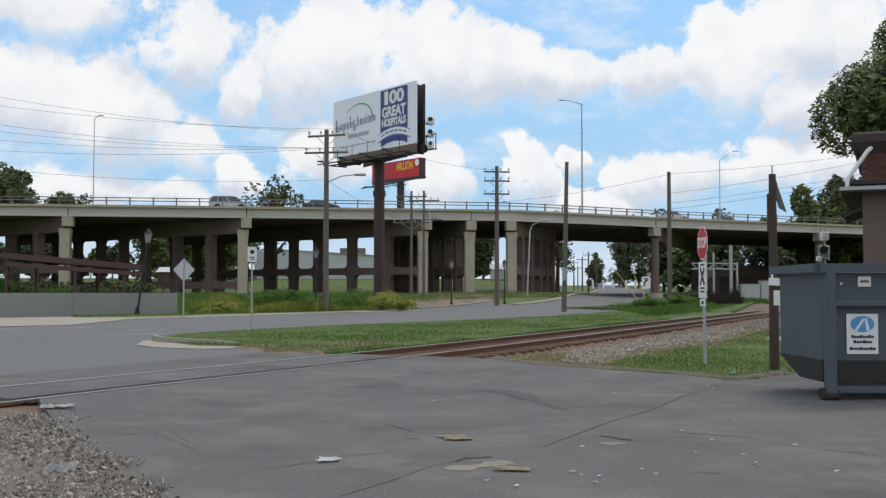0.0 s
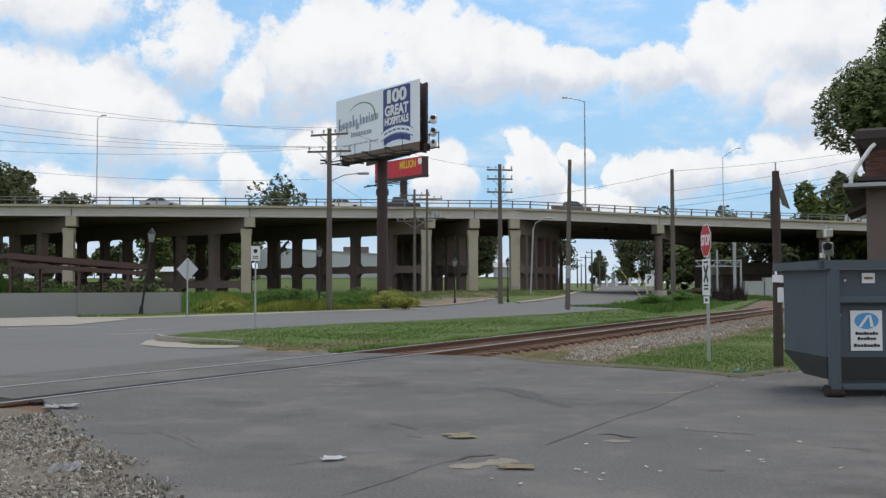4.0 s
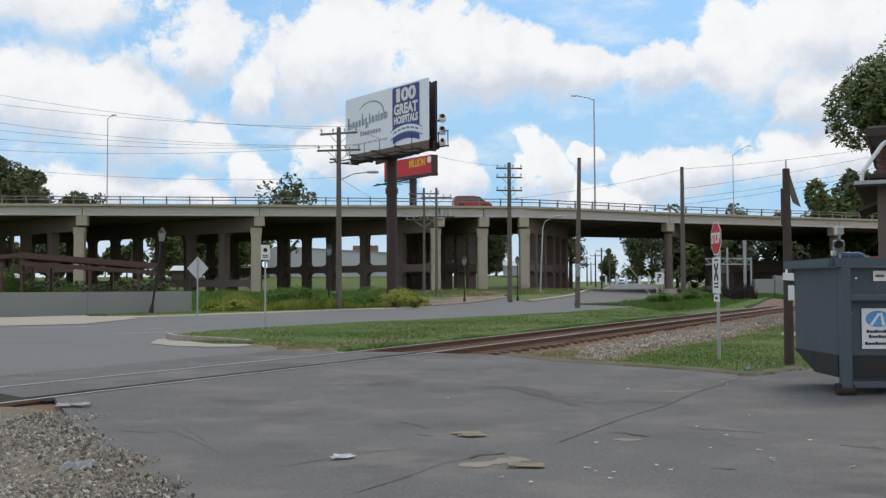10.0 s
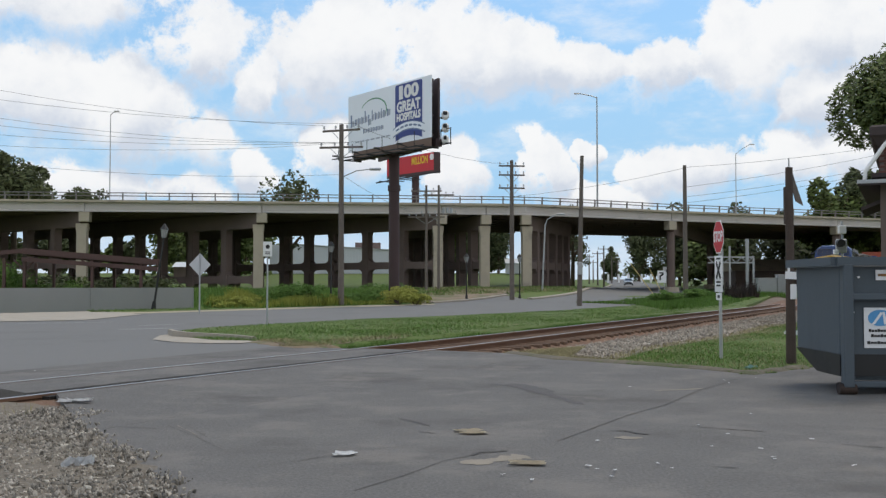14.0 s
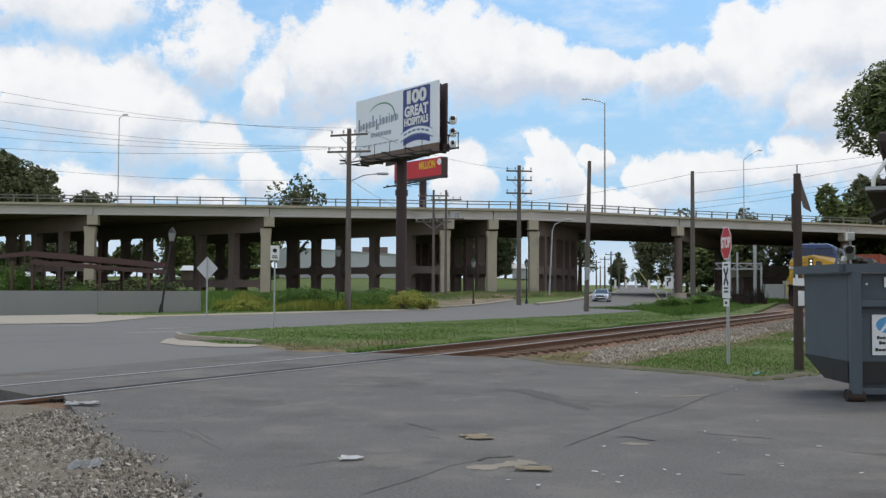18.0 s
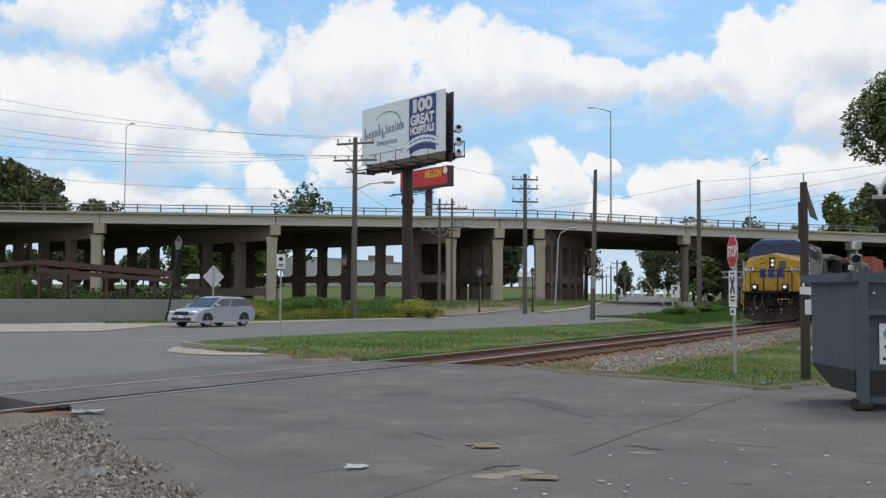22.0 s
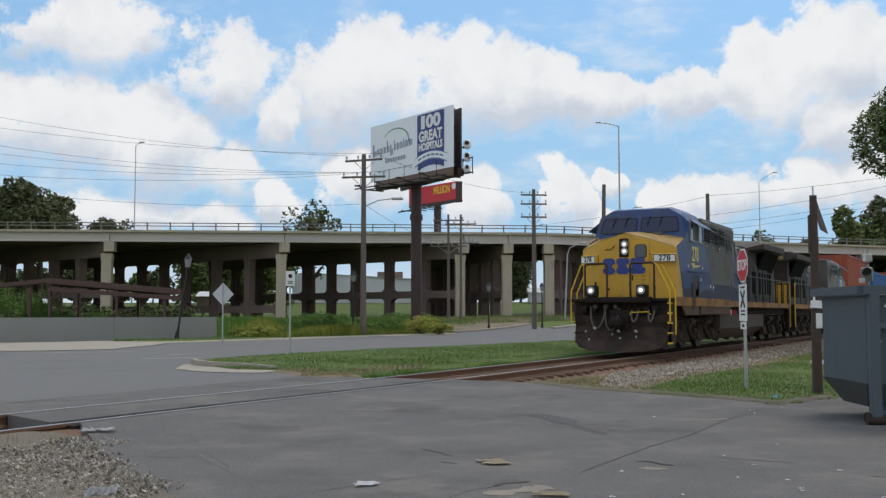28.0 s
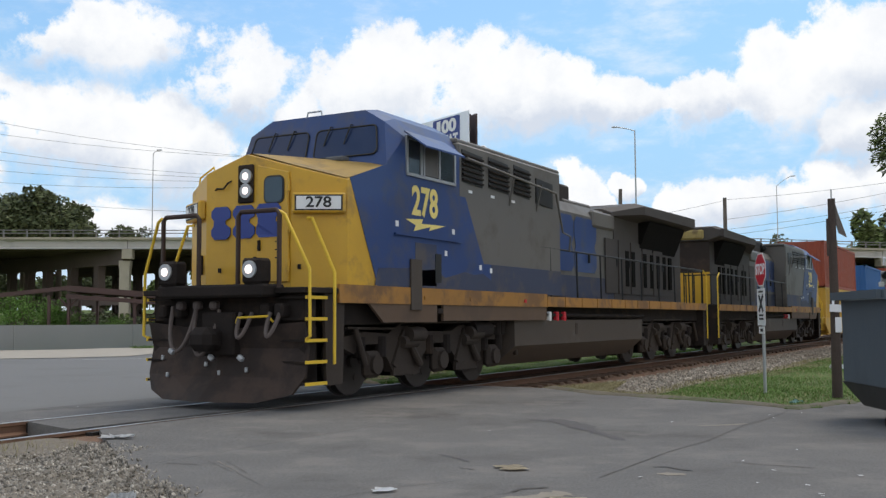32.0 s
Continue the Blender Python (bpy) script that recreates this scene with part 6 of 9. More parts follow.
for z in (2.7, 2.4):
    part("split_timber", box(B(), (-0.06, 0, z - g7), (0.05, 0.06, 0.3)), DARKPOLE, P7)


def octagon(r):
    return [(r * math.cos(radians(22.5 + 45 * k)), r * math.sin(radians(22.5 + 45 * k))) for k in range(8)]


def stop_sign():
    g = ground_z(4.47, 17.3) - 0.2
    st = thing("stop_sign", "red octagonal stop sign on a steel post with a crossing plate", "stop sign", (4.47, 17.3, g), -87)
    part("post", rod(B(), (0, 0.03, 0), (-0.02, 0.03, 2.38 - g), 0.028, n=10), GALV, st, "galvanised round post")
    z = 2.09 - g
    part("edge_plate", slab(B(), [(x, 0, z + y) for x, y in octagon(0.303)], (0, 0.004, 0)), WHITE, st, "white border")
    part("face", slab(B(), [(x, -0.004, z + y) for x, y in octagon(0.28)], (0, 0.004, 0)), RED, st, "red octagonal face")
    letters("legend", "STOP", 0.25, WHITE, st, Matrix.Translation((0, -0.006, z)) @ Matrix.Rotation(radians(90), 4, "X"), 0.002, squeeze=0.82, bold=0.008)
    z = 1.46 - g
    part("lower_plate", box(B(), (0, 0, z), (0.42, 0.005, 0.62)), WHITE, st, "white crossing plate")
    for a in (-1, 1):
        part("cross_mark", bar(B(), (-0.11 * a, -0.006, z - 0.08), (0.11 * a, -0.006, z + 0.2), 0.004, 0.06), BLACK, st, "black cross stroke")
    for k in range(3):
        part("text_bar", box(B(), (0, -0.005, z + (0.26 if k == 2 else -0.14 - 0.06 * k)), (0.22, 0.004, 0.03)), BLACK, st)
    part("lower_plate", box(B(), (0, 0, 1.07 - g), (0.3, 0.005, 0.12)), WHITE, st)
    part("text_bar", box(B(), (0, -0.005, 1.07 - g), (0.12, 0.004, 0.05)), BLACK, st)


stop_sign()


def road_signs():
    g = ground_z(-6.41, 33.8) - 0.2
    r = thing("road_sign", "narrow white regulation sign on a thin post", "road sign", (-6.41, 33.8, g), 12)
    part("post", rod(B(), (0, 0.03, 0), (0, 0.03, 2.72 - g), 0.028, n=8), GALV, r)
    part("plate", box(B(), (0, 0, 2.48 - g), (0.3, 0.01, 0.5), bevel=0.004), WHITE, r, "white plate")
    part("symbol", rod(B(), (0, -0.012, 2.56 - g), (0, -0.005, 2.56 - g), 0.07, n=14), BLACK, r)
    for z in (2.38, 2.32):
        part("text_bar", box(B(), (0, -0.008, z - g), (0.18, 0.006, 0.03)), BLACK, r)
    x, y = -12.35, 48.0
    g = ground_z(x, y) - 0.2
    d = thing("diamond_sign", "back of a diamond-shaped warning sign, bare grey metal", "road sign", (x, y, g), 5)
    part("post", rod(B(), (0, -0.03, 0), (0, -0.03, 2.75 - g), 0.035, n=8), GALV, d)
    part("plate", slab(B(), [(0, 0, 1.68 - g), (0.51, 0, 2.24 - g), (0, 0, 2.80 - g), (-0.51, 0, 2.24 - g)], (0, 0.006, 0)), material("sign_back", (0.55, 0.56, 0.57), 0.55, metal=0.2, vary=0.08), d, "bare metal plate")
    x, y, z = (31.03, 150.00, 2.57)
    q = thing("road_sign", "small white sign on a post under the overpass", "road sign", (x, y, ground_z(x, y) - 0.2), -5)
    part("post", rod(B(), (0, 0.05, 0), (0, 0.05, 2.6), 0.05, n=8), GALV, q)
    part("plate", box(B(), (0, 0, z + 0.4), (1.0, 0.03, 1.3)), WHITE, q)
    part("symbol", box(B(), (0.1, -0.02, z + 0.5), (0.3, 0.02, 0.5), Matrix.Rotation(0.5, 3, "Y")), BLACK, q)


road_signs()


def lantern_post(x, y, top, lean, label):
    g = ground_z(x, y) - 0.1
    t = thing("lantern_post", label, "street lamp", (x, y, g), group="black lantern posts")
    h = top - g
    part("base", rod(B(), (0, 0, 0), (lean * 0.1, 0, h * 0.12), 0.16, 0.09, 10), BLACK, t)
    part("shaft", rod(B(), (0, 0, 0), (lean, 0, h - 0.7), 0.065, 0.05, 10), BLACK, t)
    part("globe", rod(B(), (lean, 0, h - 0.7), (lean * 1.05, 0, h - 0.25), 0.13, 0.22, 10), material("frosted_glass", (0.26, 0.27, 0.27), 0.3, vary=0.05, bump=0) if "frosted_glass" not in bpy.data.materials else bpy.data.materials["frosted_glass"], t, "frosted lantern glass")
    part("cap", rod(B(), (lean * 1.05, 0, h - 0.25), (lean * 1.08, 0, h + 0.08), 0.25, 0.03, 10), BLACK, t)


lantern_post(-16.85, 55.5, 4.6, 0.55, "leaning black lantern post beside the low wall")
lantern_post((-8.83, 70.00, 0.01)[0], 70, 4.25, 0.0, "black lantern post in the weeds")
lantern_post((0.75, 86.00, 0.06)[0], 86, 3.9, 0.0, "black lantern post by the road")
lantern_post((5.65, 92.00, 0.28)[0], 92, 4.05, 0.0, "black lantern post by the road")


def mast(x, y, base, top, arm, label, r=0.09, group="bridge lamp masts", rise=0.45):
    m = thing("lamp_mast", label, "street lamp", (x, y, base), group=group)
    part("mast", rod(B(), (0, 0, 0), (0.0, 0, top - base - rise), r, r * 0.6, 10), GALV, m, smooth=True)
    part("arm", pipe(B(), [(0, 0, top - base - rise - 0.1), (arm * 0.3, 0, top - base - rise * 0.6), (arm * 0.85, 0, top - base)], r * 0.5), GALV, m)
    part("lamp_head", box(B(), (arm, 0, top - base), (0.75, 0.3, 0.16), bevel=0.05), GALV, m)
    return m


mast(-49.5, 142, DECK, 26.05, 0.9, "tall grey lamp mast on the far side of the overpass")
mast(18.15, 130.6, DECK, 26.2, -2.6, "tall grey lamp mast on the near side of the overpass", 0.13)
mast(45.6, 165, DECK, 24.3, 2.7, "grey lamp mast on the far side of the overpass", rise=1.5)
x, y, z = (9.39, 112.00, 0.69)
m = thing("street_lamp", "grey street lamp with a bent arm under the overpass", "street lamp", (x, y, ground_z(x, y) - 0.1))
part("mast", rod(B(), (0, 0, 0), (0.35, 0, 7.4), 0.11, 0.08, 10), GALV, m)
part("arm", pipe(B(), [(0.35, 0, 7.3), (0.6, 0, 8.0), (1.6, 0, 8.5)], 0.05), GALV, m)
part("lamp_head", box(B(), (2.1, 0, 8.55), (0.9, 0.3, 0.2), bevel=0.06), GALV, m)

# wires: fan to the west, and along the line of poles
for (ax, az), by in (((-1.2, 11.85), 138), ((1.15, 12.0), 160), ((-1.3, 10.75), 192), ((-0.4, 10.75), 208), ((1.3, 10.8), 228), ((-0.2, 8.6), 278), ((0.5, 10.75), 250)):
    wire((-7.73 + ax, 66.5, az), (-31.0, 60.0, 1.27 + (506 - by) / 1780 * 60), 0.5, 0.011)
wire((-7.73, 66.5, 8.6), (-3.25, 104, 8.4), 0.4)
wire((-6.6, 66.5, 11.8), (4.2, 88, 11.9), 0.5)
wire((4.74, 88, 9.0), (17.15, 76, 10.1), 0.25)
for z, px in ((10.15, 234), (8.65, 237), (7.9, 261), (7.45, 270)):
    wire((17.15, 76, z), (38.0, 74.0, 1.27 + (506 - px) / 1780 * 74), 0.35, 0.014)

# ---- low wall and open shelter ----
FENCEM = material("fence_sheet", (0.265, 0.265, 0.26), 0.6, vary=0.1, scale=0.5, grain=0.05, bump=0.05)
wl = thing("fence", "low plain grey sheet fence along the street", "fence", kind="")
A0, A1 = Vector((-36.5, 34.5, 0)), Vector((-15.3, 58.0, 0))
n = 5
for k in range(n):
    a, b = A0.lerp(A1, k / n), A0.lerp(A1, (k + 0.995) / n)
    za, zb = ground_z(a.x, a.y), ground_z(b.x, b.y)
    c = (b - a).normalized().cross(Vector((0, 0, 1))) * 0.06
    part("panel", slab(B(), [a + Vector((0, 0, za - 0.2)), b + Vector((0, 0, zb - 0.2)), b + Vector((0, 0, 1.12)), a + Vector((0, 0, 1.12))], c), FENCEM, wl)
    part("post", bar(B(), b + c * 1.2 + Vector((0, 0, zb - 0.2)), b + c * 1.2 + Vector((0, 0, 1.10)), 0.03, 0.05), FENCEM, wl)
RUSTBEAM = material("brown_beam", (0.10, 0.055, 0.05), 0.7, vary=0.3, scale=1, bump=0.1)
sh = thing("shelter_frame", "open brown steel shelter frame with a sloping roof edge", "shelter")


def beam(p0, p1, w, d=0.3, name="beam"):
    part(name, bar(B(), p0, p1, d, w), RUSTBEAM, sh)


beam((-32.74, 62.00, 2.84), (-27.02, 62.00, 3.39), 0.26)
beam((-27.02, 62.00, 3.39), (-18.56, 62.00, 2.68), 0.36)
beam((-27.01, 62.00, 2.87), (-18.55, 62.00, 2.26), 0.26)
beam((-27.02, 62.00, 3.36), (-29.79, 70.00, 3.43), 0.26)
beam((-18.56, 62.00, 2.72), (-21.50, 70.00, 2.78), 0.26)
beam((-29.79, 70.00, 3.43), (-21.50, 70.00, 2.78), 0.3)
for k in range(9):
    u = k / 8
    p, q = Vector((-27.02, 62.00, 3.39)).lerp(Vector((-18.56, 62.00, 2.72)), u), Vector((-29.79, 70.00, 3.43)).lerp(Vector((-21.50, 70.00, 2.78)), u)
    beam(p, q, 0.12, 0.12, "rafter")
ROOFM = material("roof_sheet", (0.06, 0.045, 0.045), 0.7, vary=0.2, bump=0.1)
p = [Vector(v) for v in ((-27.02, 62.00, 3.43), (-18.56, 62.00, 2.75), (-21.51, 70.00, 2.86), (-29.79, 70.00, 3.51))]
part("roof_sheet", slab(B(), p, (0, 0, 0.06)), ROOFM, sh)
for px, Y in ((46, 62), (166, 62), (10, 62), (66, 70), (98, 70), (205, 70), (252, 62)):
    x = Y * math.tan(math.atan((px - 784) / 1780) + radians(-0.91))
    part("post", bar(B(), (x, Y, ground_z(x, Y) - 0.2), (x, Y, 2.95 if Y < 65 else 2.8), 0.16, 0.16), RUSTBEAM, sh)
    if Y < 65 and px > 20:
        for s in (-1, 1):
            part("brace", bar(B(), (x, Y, 2.2), (x + 0.7 * s, Y, 2.85), 0.09, 0.09), RUSTBEAM, sh)


# ---- skip ----
def skip():
    sk = thing("dumpster", "dark blue-grey steel dumpster standing on skids", "dumpster", (4.47, 11.85, 0))
    W_, D_ = 3.0, 1.5
    prof = [(0.0, 0.22), (0.0, 1.50), (D_, 1.50), (D_, 0.47), (D_ - 0.75, 0.22)]        # depth, height
    bm = B()
    slab(bm, [(0.0, y, z) for y, z in prof], (W_, 0, 0))
    bmesh.ops.bevel(bm, geom=bm.edges[:], offset=0.015, segments=1, affect="EDGES")
    bmesh.ops.subdivide_edges(bm, edges=[e for e in bm.edges if e.calc_length() > 0.4], cuts=5, use_grid_fill=True)
    for v in bm.verts:                                   # dents
        v.co.y += 0.012 * noise.noise((v.co.x * 1.7, v.co.z * 2.1, 3.0)) * (v.co.y < 0.1)
        v.co.x += 0.012 * noise.noise((v.co.y * 1.9, v.co.z * 2.3, 7.0)) * (v.co.x < 0.1)
    part("body", bm, SKIPBLUE, sk, "dented blue-grey body")
    bm = B()
    slab(bm, [(-0.014, y, z) for y, z in [(-0.014, 0.205), (-0.014, 0.46), (D_ + 0.014, 0.46), (D_ - 0.75, 0.205)]], (W_ + 0.028, 0, 0))
    part("base_band", bm, BLACK, sk, "black painted lower band")
    bm = B()
    for a, b in (((-0.06, -0.06), (W_ + 0.06, -0.06)), ((-0.06, D_ + 0.06), (W_ + 0.06, D_ + 0.06)), ((-0.06, -0.06), (-0.06, D_ + 0.06)), ((W_ + 0.06, -0.06), (W_ + 0.06, D_ + 0.06))):
        bar(bm, (*a, 1.545), (*b, 1.545), 0.12, 0.1)
    part("rim", bm, SKIPBLUE, sk, "folded top rim")
    for x in (0.05, 1.3, 2.6):
        part("upright", box(B(), (x + 0.01, -0.06, 0.80), (0.12, 0.13, 1.44), bevel=0.015), SKIPBLUE, sk)
    part("pocket", box(B(), (1.5, -0.06, 1.13), (2.86, 0.11, 0.08), bevel=0.012), SKIPBLUE, sk, "horizontal stiffener")
    for x in (0.05, 2.9):
        f = part("foot", box(B(), (x, 0.0, 0.08), (0.15, 0.2, 0.10), bevel=0.02), L_DIRT, sk)
        part("roller", rod(B(), (x - 0.10, -0.06, 0.062), (x + 0.10, -0.06, 0.062), 0.062, n=14), L_PLOW, f, "rusty steel roller", True)
    part("skid", box(B(), (1.5, -0.02, 0.115), (2.8, 0.12, 0.07), bevel=0.01), SKIPBLUE, sk, "long steel skid")
    part("cross_member", box(B(), (1.5, 0.1, 0.185), (2.86, 0.1, 0.07), bevel=0.01), SKIPBLUE, sk)
    for x, z in ((0.22, 1.36), (0.9, 1.30), (0.15, 0.95)):
        part("bolt", rod(B(), (x, -0.014, z), (x, 0.0, z), 0.014, n=10), WHITE, sk, "pale bolt head")
    # label with plain shapes
    lx = 0.455
    part("label_plate", box(B(), (lx, -0.018, 0.77), (0.37, 0.01, 0.47)), WHITE, sk, "white company label")
    BLU = material("label_blue", (0.10, 0.33, 0.62), 0.5, vary=0.05, bump=0)
    disc = [(lx + 0.14 * math.cos(q), 0.885 + 0.095 * math.sin(q)) for q in np.linspace(0, 2 * math.pi, 25)[:-1]]
    part("label_swoosh", slab(B(), [(x, -0.03, z) for x, z in disc], (0, 0.006, 0)), BLU, sk, "blue oval mark")
    part("label_swoosh", slab(B(), [(lx - 0.10, -0.034, 0.81), (lx - 0.065, -0.034, 0.81), (lx + 0.03, -0.034, 0.94), (lx + 0.005, -0.034, 0.955)], (0, 0.004, 0)), WHITE, sk)
    part("label_swoosh", slab(B(), [(lx + 0.045, -0.034, 0.81), (lx + 0.085, -0.034, 0.81), (lx + 0.05, -0.034, 0.955), (lx + 0.025, -0.034, 0.955)], (0, 0.004, 0)), WHITE, sk)
    for z, w in ((0.735, 0.27), (0.675, 0.22), (0.595, 0.31)):
        n = 8 if w > 0.25 else 6
        for k in range(n):
            part("text_bar", box(B(), (lx - w / 2 + w * (k + 0.5) / n, -0.027, z + (0.004 if k % 3 == 0 else 0)), (w / n * 0.8, 0.006, 0.026 if k % 3 else 0.036)), BLACK, sk)
    part("label_plate", box(B(), (0.49, -0.016, 1.385), (0.15, 0.01, 0.12)), WHITE, sk, "small worn sticker")
    part("text_bar", box(B(), (0.49, -0.024, 1.385), (0.10, 0.006, 0.03)), L_SILL, sk)


skip()
def crown(bm, centre, rad, n, leaf, rng, gaps=0.25, flat=1.0):
    """Many small leaf clumps over a set of lobes."""
    lobes = []
    for _ in range(30):
        d = Vector((rng.gauss(0, 1), rng.gauss(0, 1), rng.gauss(0, 0.8))).normalized()
        q = rng.uniform(0.05, 0.9)
        lobes.append((Vector(centre) + Vector((d.x * rad[0], d.y * rad[1], d.z * rad[2])) * q, rng.uniform(0.2, 0.5) * (1.15 - 0.6 * q)))
    for i in range(n):
        c, k = lobes[i % len(lobes)]
        d = Vector((rng.gauss(0, 1), rng.gauss(0, 1), rng.gauss(0, 1))).normalized() * rng.uniform(0.45, 1.08) ** 0.6
        p = c + Vector((d.x * rad[0], d.y * rad[1], d.z * rad[2])) * k
        u = Vector((rng.gauss(0, 1), rng.gauss(0, 1), rng.gauss(0, 0.7))).normalized()
        w = u.orthogonal().normalized()
        s = leaf * rng.uniform(0.6, 1.4)
        v = [p - u * s, p + w * s * 0.55, p + u * s * 1.1, p - w * s * 0.55]
        bm.faces.new([bm.verts.new(q) for q in v])


def tree(name, x, y, height, spread, label, seed, leaf=0.35, n=2600, mat=None, trunk_h=0.35, z=None, group=""):
    rng = random.Random(seed)
    g = ground_z(x, y) - 0.1 if z is None else z
    t = thing(name, label, "tree", (x, y, g), group=group)
    bm = B()
    r = height * 0.022
    rod(bm, (0, 0, 0), (0.1, 0, height * trunk_h), r * 1.25, r * 0.9, 9)
    rod(bm, (0.1, 0, height * trunk_h), (0.0, 0.1, height * 0.75), r * 0.9, r * 0.35, 8)
    for k in range(9):
        a = rng.uniform(0, 6.28)
        h0 = height * rng.uniform(trunk_h * 0.8, 0.65)
        q = Vector((math.cos(a) * spread * 0.6, math.sin(a) * spread * 0.6, h0 + height * 0.18))
        rod(bm, (0.05, 0.05, h0), q, r * 0.4, r * 0.12, 6)
    part("trunk", bm, TRUNK, t)
    bm = B()
    cz = height * (1 + trunk_h) / 2
    crown(bm, (0, 0, cz), (spread, spread, height * (1 - trunk_h) * 0.56), n, leaf, rng)
    part("crown", bm, mat or LEAF, t)
    return t



# ---- scattered small stuff ----
def soup(name, verts, faces, mat, parent=None):
    me = bpy.data.meshes.new("mesh")
    me.from_pydata(verts, [], faces)
    me.materials.append(mat)
    ob = new(name, me)
    if parent is not None:
        ob.parent = parent
    return ob


def points_in(poly, n, rng, near=0.0):
    """n places in an outline; near > 0 crowds them towards the camera."""
    xs, ys = [p[0] for p in poly], [p[1] for p in poly]
    out = []
    while len(out) < n:
        x, y = rng.uniform(min(xs), max(xs)), rng.uniform(min(ys), max(ys))
        if inside(poly, x, y) and (not near or rng.random() < (near / max(near, math.hypot(x, y))) ** 1.5):
            out.append((x, y))
    return out


def blades(name, poly, n, h, w, mat, label, seed, near=0.0, dz=0.0, category="grass", lean=0.5):
    rng = random.Random(seed)
    vs, fs = [], []
    for x, y in points_in(poly, n, rng, near):
        z = ground_z(x, y) + dz - 0.02
        a = rng.uniform(0, 6.28)
        c, s = math.cos(a), math.sin(a)
        patchy = 0.8 + 0.5 * noise.noise((x * 0.35, y * 0.35, seed)) if h < 0.3 else 0.6 + 1.1 * noise.noise((x * 0.3, y * 0.12, seed))
        k = h * rng.uniform(0.5, 1.3) * max(0.35, patchy)
        b = rng.uniform(-lean, lean) * k
        i = len(vs)
        vs += [(x - c * w, y - s * w, z), (x + c * w, y + s * w, z), (x + s * b, y - c * b, z + k)]
        fs.append((i, i + 1, i + 2))
    return tagged(soup(name, vs, fs, mat), label, category, kind="stuff")


def icosahedron():
    bm = B()
    bmesh.ops.create_icosphere(bm, subdivisions=1, radius=1.0)
    bm.verts.ensure_lookup_table()
    vs, fs = [tuple(v.co) for v in bm.verts], [tuple(v.index for v in f.verts) for f in bm.faces]
    bm.free()
    return vs, fs


STONE_V, STONE_F = icosahedron()


def stone_shape(rng, s):
    """An uneven chip of crushed rock."""
    e = Euler((rng.uniform(0, 6), rng.uniform(0, 6), rng.uniform(0, 6))).to_matrix()
    k = Vector((rng.uniform(0.8, 1.6), rng.uniform(0.6, 1.1), rng.uniform(0.35, 0.7)))
    return [e @ Vector((v[0] * k.x, v[1] * k.y, v[2] * k.z)) * (s * rng.uniform(0.6, 1.25)) for v in STONE_V]


def stones(name, spots, lo, hi, mat, label, seed):
    rng = random.Random(seed)
    vs, fs = [], []
    for x, y, z in spots:
        i = len(vs)
        s = rng.uniform(lo, hi)
        vs += [(x + p.x, y + p.y, z + p.z + s * 0.25) for p in stone_shape(rng, s)]
        fs += [tuple(i + q for q in f) for f in STONE_F]
    return tagged(soup(name, vs, fs, mat), label, "gravel", kind="stuff")


rng = random.Random(11)
BED = [o for o in scene.objects if o.name.startswith("ballast_bed")]


def bed_z(s, v):
    """Height of the stone bed."""
    if s < 9:
        return -0.05 + 0.065 * smooth(1.0, 1.9, v)
    pts = [(-4.6, -0.16), (-3.2, -0.10), (-2.2, -0.15), (-1.2, -0.17), (0, -0.18), (1.0, -0.17), (1.4, -0.24), (2.2, -0.21), (2.9, -0.13), (6.5, -0.05)]
    return float(np.interp(v, [p[0] for p in pts], [p[1] for p in pts]))


spots, near_spots = [], []
while len(spots) < 22000:
    s, v = rng.uniform(1.0, 7.9), rng.uniform(1.25, 9.0)
    p = on_track(s, v)
    if (v < 2.5 and s < 7.4 and (v > 1.6 or rng.random() < 0.35)) or car_park_edge(p.x + rng.gauss(0, 0.07), p.y + rng.gauss(0, 0.07)):
        near_spots.append((p.x, p.y, bed_z(s, v))) if len(near_spots) < 280 and p.y < 9.5 and rng.random() < 0.12 else spots.append((p.x, p.y, bed_z(s, v)))
stones("gravel", spots, 0.006, 0.022, BALLAST, "loose grey and buff crushed stones", 5)
STONEM = material("loose_stone", (0.40, 0.37, 0.32), 0.9, vary=0.15, scale=6, grain=0.2, bump=0.3, island=0.45)
protos = []
for x, y, z in near_spots:
    if len(protos) < 8:
        me = bpy.data.meshes.new("mesh")
        me.from_pydata([tuple(p) for p in stone_shape(rng, 1.0)], [], STONE_F)
        me.materials.append(STONEM)
        protos.append(me)
    o = new("stone", rng.choice(protos))
    o.parent = BED[1] if len(BED) > 1 else BED[0]
    k = rng.uniform(0.013, 0.028)
    o.matrix_basis = pose(x, y, z + k * 0.3, rng.uniform(0, 90), 0, rng.uniform(0, 360)) @ Matrix.Scale(k, 4)
spots = []
while len(spots) < 11000:
    s = 16.8 + 60 * rng.random() ** 1.6
    v = rng.uniform(1.6, 6.0)
    p = on_track(s, v)
    if inside(VERGE, p.x + rng.gauss(0, 0.2), p.y + rng.gauss(0, 0.2)):
        continue
    spots.append((p.x, p.y, bed_z(s, v) + max(0.0, ground_z(p.x, p.y))))
stones("gravel", spots, 0.025, 0.055, GREYBALLAST, "crushed stone shoulder of the track", 6)

